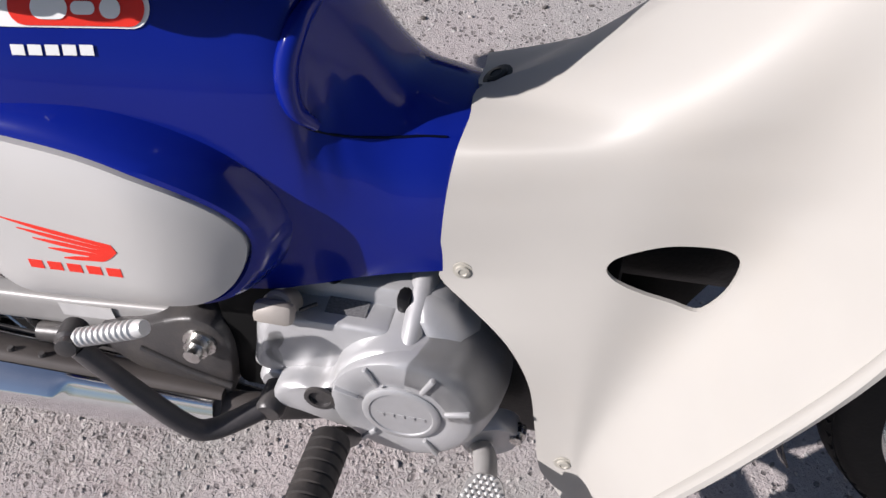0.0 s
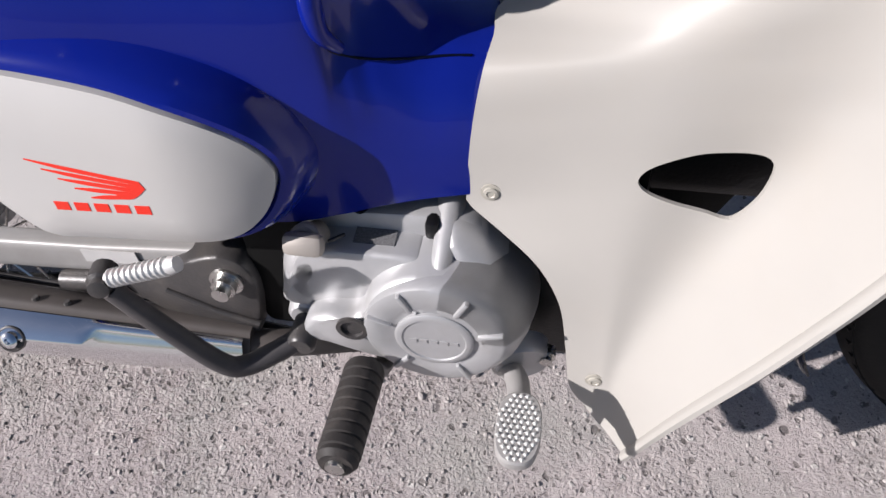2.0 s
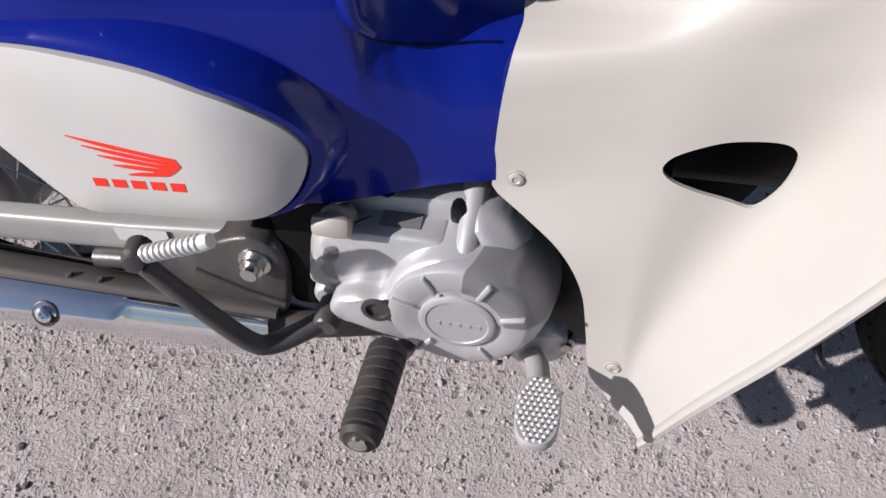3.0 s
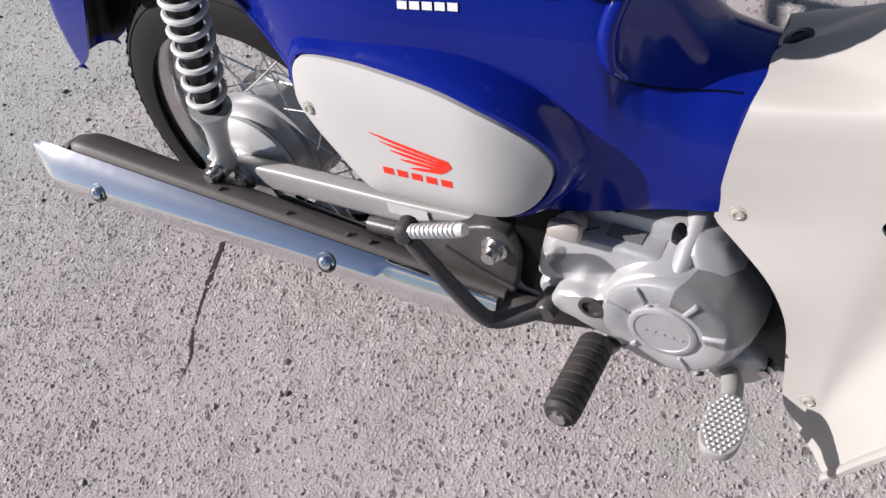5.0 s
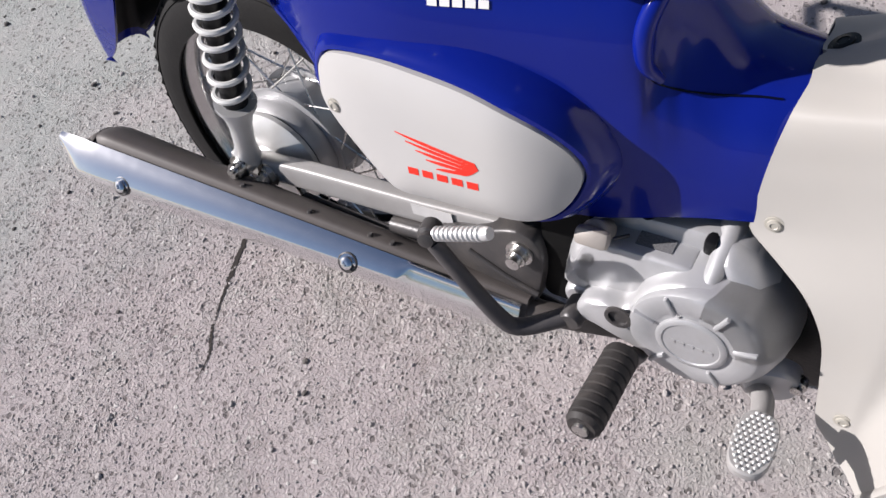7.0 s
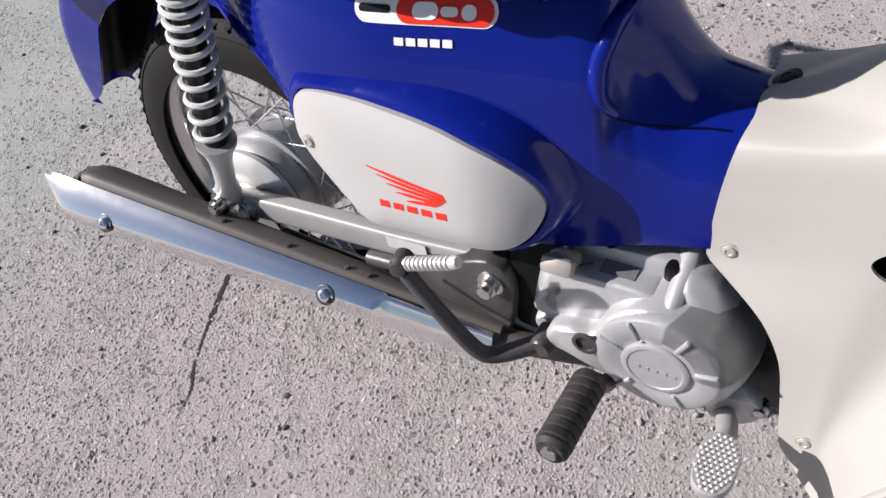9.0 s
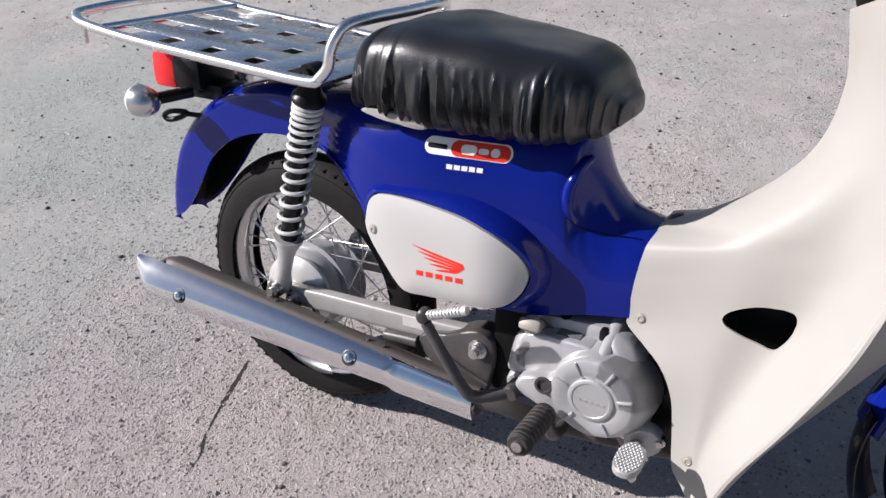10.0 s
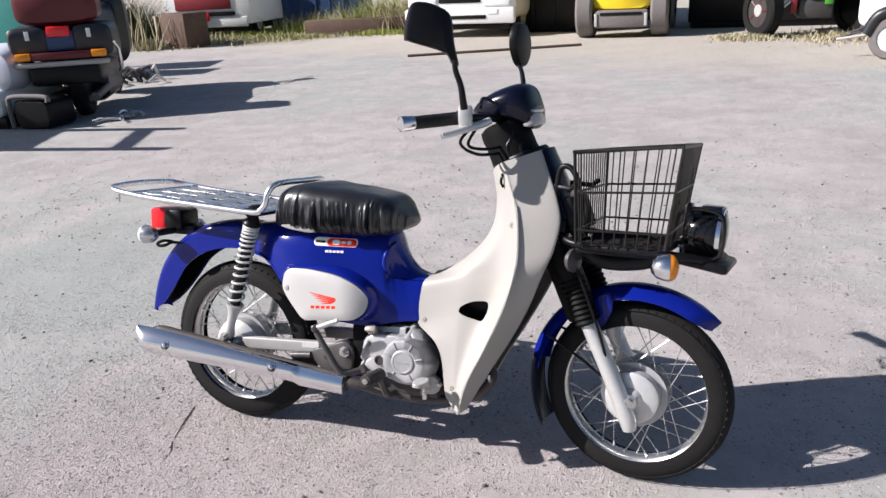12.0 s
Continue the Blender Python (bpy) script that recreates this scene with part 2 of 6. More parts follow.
    for scale, wide, least, most in ((185.0, 0.42, 0.01, 0.17), (96.0, 0.37, 0.02, 0.34), (43.0, 0.25, 0.065, 0.25)):
        dist, tone, chance = cells(scale)
        share = mapped(zone, 0.0, 1.0, 1.0 - least, 1.0 - most)
        one = math_node("MULTIPLY", mapped(dist, wide * 0.75, wide, 1.0, 0.0), math_node("GREATER_THAN", chance, share))
        one = math_node("MULTIPLY", one, mapped(tone, 0.0, 1.0, 0.55, 1.0))
        pits = one if pits is None else math_node("MAXIMUM", pits, one)
    base = mix(math_node("MULTIPLY", pits, 0.75), base, (0.060, 0.052, 0.050, 1))
    dist, tone, chance = cells(115.0)
    lump = math_node("MULTIPLY", math_node("MULTIPLY", mapped(dist, 0.15, 0.60, 1.0, 0.0), tone), fine_zone)
    # pale stones showing here and there
    far, shade, odds = cells(72.0)
    stone = math_node("MULTIPLY", mapped(far, 0.22, 0.32, 1.0, 0.0), math_node("GREATER_THAN", odds, mapped(zone, 0.0, 1.0, 0.985, 0.86)))
    base = mix(math_node("MULTIPLY", stone, 0.75), base, (0.560, 0.540, 0.515, 1))
    lump = math_node("MAXIMUM", lump, math_node("MULTIPLY", stone, 2.2))
    grit = noise_tex(340, 4, 0.7)
    base = mix(mapped(grit, 0.30, 0.50, 0.26, 0.0), base, (0.300, 0.270, 0.255, 1))
    l.new(base, b.inputs["Base Color"])
    b.inputs["Roughness"].default_value = 0.92
    b.inputs["Specular IOR Level"].default_value = 0.2
    high = math_node("ADD", math_node("MULTIPLY", pits, -1.0), math_node("ADD", math_node("ADD", math_node("MULTIPLY", grain, 0.45), math_node("MULTIPLY", lump, 0.28)), math_node("ADD", mapped(grit, 0.3, 0.7, 0.0, 0.3), math_node("MULTIPLY", mapped(rough_skin, 0.35, 0.65, 1.4, 0.0), fine_zone))))
    bp = n.new("ShaderNodeBump")
    bp.inputs["Strength"].default_value = 1.0
    bp.inputs["Distance"].default_value = 0.0024
    l.new(high, bp.inputs["Height"])
    l.new(bp.outputs["Normal"], b.inputs["Normal"])
    return m


GROUND = ground_material()


# ---- mesh helpers ----
def part(name, bm, mat, parent=None, label="", smooth=True):
    """Links a bmesh as one mesh object under a thing or a part."""
    if smooth:
        for f in bm.faces:
            f.smooth = True
    me = bpy.data.meshes.new(name)
    bm.to_mesh(me)
    bm.free()
    if smooth:
        me.set_sharp_from_angle(angle=radians(38))
    for one in (mat if isinstance(mat, (list, tuple)) else [mat]):
        me.materials.append(one)
    ob = new(name, me)
    ob.parent = parent
    if label:
        tagged(ob, label)
    return ob


def spline(pts, n, closed=False):
    """n points on a smooth curve through pts."""
    p = [Vector(q) for q in pts]
    out, k = [], len(p)
    spans = k if closed else k - 1
    for i in range(n):
        u = i / n * spans if closed else i / (n - 1) * spans
        j = min(int(u), spans - 1)
        f = u - j
        if closed:
            a, b, c, d = p[(j - 1) % k], p[j % k], p[(j + 1) % k], p[(j + 2) % k]
        else:
            b, c = p[j], p[j + 1]
            a = p[j - 1] if j > 0 else 2 * b - c
            d = p[j + 2] if j + 2 < k else 2 * c - b
        out.append(0.5 * (2 * b + (c - a) * f + (2 * a - 5 * b + 4 * c - d) * f * f + (3 * b - a - 3 * c + d) * f ** 3))
    return out


def rings(bm, rows, closed=True, caps=True):
    """Skins rows of points."""
    vs = [[bm.verts.new(p) for p in row] for row in rows]
    k = len(rows[0])
    for a, b in zip(vs, vs[1:]):
        for j in range(k if closed else k - 1):
            q = (j + 1) % k
            bm.faces.new((a[j], a[q], b[q], b[j]))
    if caps and closed:
        bm.faces.new(list(reversed(vs[0])))
        bm.faces.new(vs[-1])
    return vs


def finish(bm):
    bmesh.ops.recalc_face_normals(bm, faces=bm.faces)
    return bm


def tube(path, r, n=10, bm=None, closed=False, smooth_to=0):
    """A round bar along a path; r is one radius or one for each point."""
    bm = bm or bmesh.new()
    p = spline(path, smooth_to, closed) if smooth_to else [Vector(q) for q in path]
    k = len(p)
    rad = r if isinstance(r, (list, tuple)) else [r] * k
    if len(rad) != k:
        rad = [rad[0] + (rad[-1] - rad[0]) * i / (k - 1) for i in range(k)]
    rows, side = [], None
    for i in range(k):
        d = (p[(i + 1) % k] - p[i - 1]) if closed else (p[min(i + 1, k - 1)] - p[max(i - 1, 0)])
        d.normalize()
        if side is None:
            side = d.orthogonal().normalized()
        side = (side - d * side.dot(d)).normalized()
        up = d.cross(side)
        rows.append([p[i] + rad[i] * (math.cos(a) * side + math.sin(a) * up) for a in (2 * math.pi * j / n for j in range(n))])
    if closed:
        rows.append(rows[0])
        rings(bm, rows, caps=False)
        bmesh.ops.remove_doubles(bm, verts=bm.verts, dist=1e-5)
    else:
        rings(bm, rows)
    return finish(bm)


def lathe(profile, at, axis, n=32, bm=None, caps=True):
    """Turns (along, radius) pairs round an axis."""
    bm = bm or bmesh.new()
    d = Vector(axis).normalized()
    u = d.orthogonal().normalized()
    v = d.cross(u)
    rows = [[Vector(at) + d * s + max(r, 1e-4) * (math.cos(a) * u + math.sin(a) * v) for a in (2 * math.pi * j / n for j in range(n))] for s, r in profile]
    rings(bm, rows, caps=caps)
    return finish(bm)


def box(at, size, bevel=0.004, bm=None, turn=None):
    """A block with rounded edges."""
    bm = bm or bmesh.new()
    got = bmesh.ops.create_cube(bm, size=1.0)
    vs = got["verts"]
    for v in vs:
        v.co = Vector((v.co.x * size[0], v.co.y * size[1], v.co.z * size[2]))
    if bevel > 0:
        es = list({e for v in vs for e in v.link_edges})
        made = bmesh.ops.bevel(bm, geom=es, offset=bevel, segments=2, profile=0.5, affect="EDGES")
        vs = list({v for f in made["faces"] for v in f.verts} | {v for v in vs if v.is_valid})
    m = Matrix.Translation(at) @ (turn or Matrix())
    bmesh.ops.transform(bm, matrix=m, verts=vs)
    return bm


def slab(outline, y0, y1, round_by=0.004, n=48, bm=None, hard=False):
    """A plate with the outline (x, z), from y0 (inner) to y1 (outer), with a rounded outer edge."""
    bm = bm or bmesh.new()
    o = [Vector((x, 0, z)) for x, z in outline] if hard else spline([(x, 0, z) for x, z in outline], n, True)
    c = sum(o, Vector()) / len(o)
    s = 1 if y1 > y0 else -1
    rows = []
    for f, y in ((0.0, y0), (0.0, y1 - s * round_by), (0.35, y1 - s * round_by * 0.3), (1.0, y1)):
        rows.append([Vector((q.x, y, q.z)) + (c - q).normalized() * (round_by * f) for q in o])
    rings(bm, rows)
    return finish(bm)


def dome(outline, depth_at, n=64, levels=9, lip=0.012, bm=None):
    """A bulged plate: rings shrink from the outline to its middle; depth_at(x, z, f) gives y, with f from 0 at the rim to 1 at the middle."""
    bm = bm or bmesh.new()
    o = spline([(x, 0, z) for x, z in outline], n, True)
    c = sum(o, Vector()) / len(o)
    rows = [[Vector((q.x, depth_at(q.x, q.z, 0) + lip, q.z)) for q in o]]
    for i in range(levels + 1):
        f = i / levels
        k = (1 - f) if i < levels else 0.02
        row = []
        for q in o:
            g = c + (q - c) * k
            row.append(Vector((g.x, depth_at(g.x, g.z, f), g.z)))
        rows.append(row)
    rings(bm, rows)
    return finish(bm)


def surface(guides, nu, nv, thick=0.0):
    """A smooth sheet through guide curves, each a list of as many points; thick gives it a back."""
    g = [spline(c, nu) for c in guides]
    grid = [spline([c[i] for c in g], nv) for i in range(nu)]
    bm = bmesh.new()
    rings(bm, grid, closed=False, caps=False)
    bmesh.ops.recalc_face_normals(bm, faces=bm.faces)
    if thick:
        bmesh.ops.solidify(bm, geom=bm.faces[:], thickness=thick)
    return bm


def shell(bm, thick):
    """Gives an open sheet a back and closed rims."""
    bm.normal_update()
    front = bm.verts[:]
    faces = bm.faces[:]
    rim = [e for e in bm.edges if len(e.link_faces) == 1]
    back = {v: bm.verts.new(v.co - v.normal * thick) for v in front}
    for f in faces:
        bm.faces.new([back[v] for v in reversed(f.verts)])
    for e in rim:
        a, b = e.verts
        bm.faces.new((a, b, back[b], back[a]))
    return finish(bm)


def mirrored(bm):
    """Adds the other side of the bike."""
    got = bmesh.ops.duplicate(bm, geom=bm.verts[:] + bm.edges[:] + bm.faces[:])
    vs = [e for e in got["geom"] if isinstance(e, bmesh.types.BMVert)]
    fs = [e for e in got["geom"] if isinstance(e, bmesh.types.BMFace)]
    for v in vs:
        v.co.y = -v.co.y
    bmesh.ops.reverse_faces(bm, faces=fs)
    return bm


def flipped(bm):
    """The same shape on the other side of the bike."""
    for v in bm.verts:
        v.co.y = -v.co.y
    bmesh.ops.reverse_faces(bm, faces=bm.faces[:])
    return bm


# ---- ground ----
def ground_sheet():
    bm = bmesh.new()
    xs = [-900, -300, -100, -40, -16, -8, -4, -2, -1, 0, 1, 2, 4, 8, 16, 40, 100, 300, 900]
    rows = [[Vector((x, y, 0)) for x in xs] for y in xs]
    rings(bm, rows, closed=False, caps=False)
    return finish(bm)


ground = part("ground", ground_sheet(), GROUND, smooth=False)
tagged(ground, "worn pale concrete yard with exposed gravel and pits", "ground", kind="structure")

# ---- the motorcycle, built upright and then leant on its stand ----
bike = new("motorcycle")
bike.empty_display_size = 0.2
bike.matrix_world = pose(0, -0.038, 0, -12.0, 0, 0)
tagged(bike, "blue and cream step-through motorcycle leaning on its side stand", "motorcycle")

HEAD = Vector((0.900, 0, 0.870))
HEAD_AXIS = Vector((-0.407, 0, 0.914)).normalized()
STEER = Matrix.Translation(HEAD) @ Matrix.Rotation(radians(-8), 4, HEAD_AXIS) @ Matrix.Translation(-HEAD)


def steered(bm):
    bmesh.ops.transform(bm, matrix=STEER, verts=bm.verts)
    return bm


def cut(ob, bm):
    """Cuts the shape bm out of ob."""
    me = bpy.data.meshes.new("cutter")
    bm.to_mesh(me)
    bm.free()
    tool = bpy.data.objects.new("cutter", me)
    scene.collection.objects.link(tool)
    tool.matrix_world = ob.parent.matrix_world if ob.parent else Matrix()
    mod = ob.modifiers.new("cut", "BOOLEAN")
    mod.operation, mod.solver, mod.object = "DIFFERENCE", "EXACT", tool
    bpy.context.view_layer.update()
    done = bpy.data.meshes.new_from_object(ob.evaluated_get(bpy.context.evaluated_depsgraph_get()))
    ob.modifiers.clear()
    old = ob.data
    ob.data = done
    bpy.data.meshes.remove(old)
    bpy.data.objects.remove(tool)
    bpy.data.meshes.remove(me)


# -- blue centre body --
def body_section(x, top, half, low, shoulder, pinch=0.0, n=28):
    """Half a ring from the top middle down the side; shoulder squares the upper edge, pinch narrows the upper half."""
    pts = []
    for i in range(n):
        a = math.pi / 2 * i / (n - 1)
        y = half * math.sin(a) ** (2 / shoulder)
        z = low + (top - low) * math.cos(a) ** (2 / shoulder)
        f = min(1.0, max(0.0, (z - 0.485) / 0.05))
        pts.append(Vector((x, -y * (1 - pinch * f * f * (3 - 2 * f)), z)))
    return pts


def body_shell():
    keys = [  # x, top, half width, low, shoulder
        (0.06, 0.632, 0.058, 0.560, 3.4), (0.12, 0.640, 0.084, 0.545, 3.4), (0.18, 0.647, 0.110, 0.510, 3.6),
        (0.24, 0.650, 0.127, 0.450, 4.0), (0.32, 0.650, 0.131, 0.395, 4.0), (0.42, 0.648, 0.117, 0.375, 3.6),
        (0.49, 0.643, 0.106, 0.372, 3.4), (0.525, 0.636, 0.100, 0.378, 3.2, 0.02), (0.537, 0.622, 0.0975, 0.380, 2.9, 0.12),
        (0.550, 0.592, 0.0945, 0.383, 2.6, 0.16), (0.566, 0.562, 0.091, 0.386, 2.5, 0.15), (0.592, 0.530, 0.0855, 0.390, 2.7, 0.10), (0.620, 0.517, 0.0805, 0.393, 3.0, 0.05), (0.645, 0.512, 0.076, 0.396, 3.0), (0.68, 0.505, 0.072, 0.405, 3.0)]
    rows = [body_section(*k) for k in keys]
    cols = [spline([r[j] for r in rows], 96) for j in range(len(rows[0]))]
    bm = bmesh.new()
    rings(bm, [[c[i] for c in cols] for i in range(96)], closed=False, caps=False)
    mirrored(bm)
    bmesh.ops.remove_doubles(bm, verts=bm.verts, dist=1e-5)
    return finish(bm)


body = part("body", body_shell(), BLUE, bike, "glossy blue painted centre body")

COVER_LINE = ((0.232, 0.468), (0.232, 0.488), (0.238, 0.511), (0.255, 0.524), (0.300, 0.527), (0.345, 0.524), (0.403, 0.516), (0.450, 0.500), (0.481, 0.478),
              (0.496, 0.453), (0.494, 0.431), (0.482, 0.410), (0.460, 0.396), (0.420, 0.391), (0.345, 0.384), (0.312, 0.381), (0.292, 0.390), (0.262, 0.423), (0.243, 0.447))


def cover_depth(x, z, f):
    edge = -0.150 - 0.03 * (x - 0.36) + 0.018 * max(0.0, (x - 0.42) / 0.07) ** 2
    return edge + 0.07 * (z - 0.455) - 0.009 * (1 - (1 - f) ** 4)


def side_cover():
    return dome(COVER_LINE, cover_depth, n=114, levels=10, lip=0.03)


cover = part("side_cover", side_cover(), COVER_WHITE, bike, "white plastic side cover with a red winged emblem")


def cover_surround():
    """The blue ledge that follows the top and the front of the side cover."""
    o = spline([(x, 0, z) for x, z in COVER_LINE], 114, True)
    c = sum(o, Vector()) / len(o)
    o = o[3:76]
    rows = []
    for grow, y in ((-0.004, 0.010), (0.003, 0.0005), (0.008, 0.002), (0.014, 0.010), (0.022, 0.028), (0.030, 0.060)):
        row = []
        for i, q in enumerate(o):
            fade = min(1.0, i / 3.0, (len(o) - 1 - i) / 6.0)
            d = (q - c).normalized()
            g = q + d * grow * (0.35 + 0.65 * fade)
            row.append(Vector((g.x, cover_depth(q.x, q.z, 0) + 0.002 + y, g.z)))
        rows.append(row)
    bm = bmesh.new()
    rings(bm, rows, closed=False, caps=False)
    return finish(bm)


part("cover_surround", cover_surround(), BLUE, body)
part("panel_flange", tube([(0.085, -0.066, 0.556), (0.135, -0.094, 0.545), (0.185, -0.110, 0.515), (0.215, -0.118, 0.488), (0.243, -0.124, 0.455)], 0.0035, 8, smooth_to=24), BLUE, body)


# -- rear fender --
def rear_fender(inset=0.0):
    axle = Vector((0.0, 0, 0.2575))
    keys = [  # angle, outer radius, inner radius, half width
        (168, 0.345, 0.330, 0.037), (165, 0.345, 0.308, 0.040), (159, 0.346, 0.288, 0.045), (150, 0.351, 0.275, 0.051), (139, 0.361, 0.273, 0.056), (125, 0.372, 0.286, 0.060),
        (110, 0.378, 0.293, 0.062), (95, 0.380, 0.296, 0.063), (80, 0.385, 0.300, 0.064), (66, 0.392, 0.300, 0.066)]
    rows = []
    for ang, ro, ri, w in keys[1:] if inset else keys:
        ro, ri, w = ro - inset, ri + inset * 0.8, w - inset
        a = radians(ang)
        d = Vector((math.cos(a), 0, math.sin(a)))
        ring = []
        for i in range(25):
            s = -1 + 2 * i / 24
            k = abs(s)
            if k > 0.45:
                f = (k - 0.45) / 0.55
                r = ro - 0.022 - (ro - 0.022 - ri) * f
                y = w * (0.96 + 0.04 * f)
            else:
                g = k / 0.45 * math.pi / 2
                r = ro - 0.022 * (1 - math.cos(g))
                y = w * 0.96 * math.sin(g) ** 0.8
            ring.append(axle + d * r + Vector((0, math.copysign(y, s), 0)))
        rows.append(ring)
    cols = [spline([r[j] for r in rows], 44) for j in range(25)]
    bm = bmesh.new()
    rings(bm, [[c[i] for c in cols] for i in range(44)], closed=False, caps=False)
    finish(bm)
    bmesh.ops.solidify(bm, geom=bm.faces[:], thickness=0.003)
    return bm


fender = part("rear_fender", rear_fender(), BLUE, bike, "blue painted steel rear fender")
part("fender_liner", rear_fender(0.005), BLACK, fender, "black inside of the fender")


# -- leg shield --
def keyed(rows, n, last):
    """n points on a smooth curve through (station, point) rows, stations from 0 to last."""
    u = [r[0] for r in rows]
    p = [Vector(r[1]) for r in rows]
    k = len(p)
    slope = [(p[min(i + 1, k - 1)] - p[max(i - 1, 0)]) / (u[min(i + 1, k - 1)] - u[max(i - 1, 0)]) for i in range(k)]
    out = []
    for i in range(n):
        t = last * i / (n - 1)
        j = max(q for q in range(k - 1) if u[q] <= t + 1e-9)
        w = u[j + 1] - u[j]
        f = (t - u[j]) / w
        out.append(p[j] * (1 + 2 * f) * (1 - f) ** 2 + slope[j] * w * f * (1 - f) ** 2 + p[j + 1] * f * f * (3 - 2 * f) + slope[j + 1] * w * f * f * (f - 1))
    return out


def leg_shield():
    inner = ((0, (0.743, -0.127, 0.184)), (0.35, (0.728, -0.123, 0.204)), (1, (0.719, -0.118, 0.258)), (1.6, (0.709, -0.112, 0.309)), (2.1, (0.688, -0.103, 0.344)), (2.6, (0.656, -0.089, 0.366)),
             (2.92, (0.630, -0.079, 0.382)), (3.0, (0.627, -0.078, 0.387)), (3.1, (0.627, -0.078, 0.395)), (4, (0.631, -0.078, 0.455)), (5, (0.638, -0.070, 0.504)), (5.5, (0.642, -0.040, 0.514)),
             (6, (0.645, 0.0, 0.518)), (7, (0.735, 0.0, 0.568)), (8, (0.805, 0.0, 0.645)), (9, (0.825, 0.0, 0.730)), (10, (0.812, 0.0, 0.815)))
    inner = keyed(inner, 101, 10)
    mid = [(0.755, -0.136, 0.174), (0.750, -0.126, 0.260), (0.748, -0.112, 0.355), (0.750, -0.0985, 0.435), (0.753, -0.092, 0.490), (0.760, -0.087, 0.528),
           (0.774, -0.081, 0.560), (0.815, -0.072, 0.622), (0.842, -0.058, 0.690), (0.842, -0.050, 0.755), (0.826, -0.044, 0.826)]
    flat = [(0.766, -0.147, 0.173), (0.774, -0.134, 0.263), (0.804, -0.120, 0.362), (0.841, -0.107, 0.450), (0.857, -0.108, 0.510), (0.866, -0.111, 0.550),
            (0.870, -0.110, 0.592), (0.881, -0.110, 0.660), (0.876, -0.098, 0.722), (0.862, -0.084, 0.775), (0.842, -0.070, 0.836)]
    crease = [(0.780, -0.168, 0.174), (0.806, -0.180, 0.268), (0.852, -0.182, 0.366), (0.893, -0.182, 0.462), (0.915, -0.180, 0.534), (0.924, -0.178, 0.576),
              (0.927, -0.170, 0.615), (0.923, -0.155, 0.683), (0.909, -0.135, 0.742), (0.887, -0.113, 0.790), (0.862, -0.090, 0.846)]
    front = [(0.788, -0.138, 0.172), (0.838, -0.112, 0.268), (0.894, -0.108, 0.366), (0.944, -0.122, 0.463), (0.974, -0.148, 0.535), (0.992, -0.157, 0.580),
             (1.010, -0.150, 0.628), (1.020, -0.131, 0.700), (1.005, -0.114, 0.760), (0.981, -0.094, 0.814), (0.952, -0.071, 0.877)]
    back = [(x + 0.003, y + 0.014, z + 0.002) for x, y, z in front]
    ease = (0.10, 0.10, 0.10, 0.10, 0.10, 0.09, 0.09, 0.09, 0.13, 0.13, 0.13)
    fold = (0.2, 0.2, 0.2, 0.2, 0.3, 0.6, 1, 1, 1, 1, 1)
    near = [(x + e * (fx - x), y + k * e * (fy - y) - 0.001, z + e * (fz - z)) for (x, y, z), (fx, fy, fz), e, k in zip(crease, front, ease, fold)]
    bm = surface((inner, mid, flat, crease, near, front, back), 101, 66)
    for v in bm.verts:
        v.co.y = min(v.co.y, 0.0)
    mirrored(bm)
    bmesh.ops.remove_doubles(bm, verts=bm.verts, dist=1e-5)
    finish(bm)
    return shell(bm, 0.0035)


shield = part("leg_shield", leg_shield(), WHITE, bike, "cream plastic leg shield with a dark oval opening each side")
HOLE = ((0.753, 0.439), (0.757, 0.449), (0.769, 0.458), (0.788, 0.467), (0.806, 0.471), (0.827, 0.473), (0.836, 0.469), (0.838, 0.458), (0.834, 0.440), (0.825, 0.424), (0.817, 0.418), (0.802, 0.420), (0.782, 0.424), (0.761, 0.431))
cut(shield, slab(HOLE, -0.06, -0.20, 0.001, 56))
cut(shield, slab(HOLE, 0.06, 0.20, 0.001, 56))


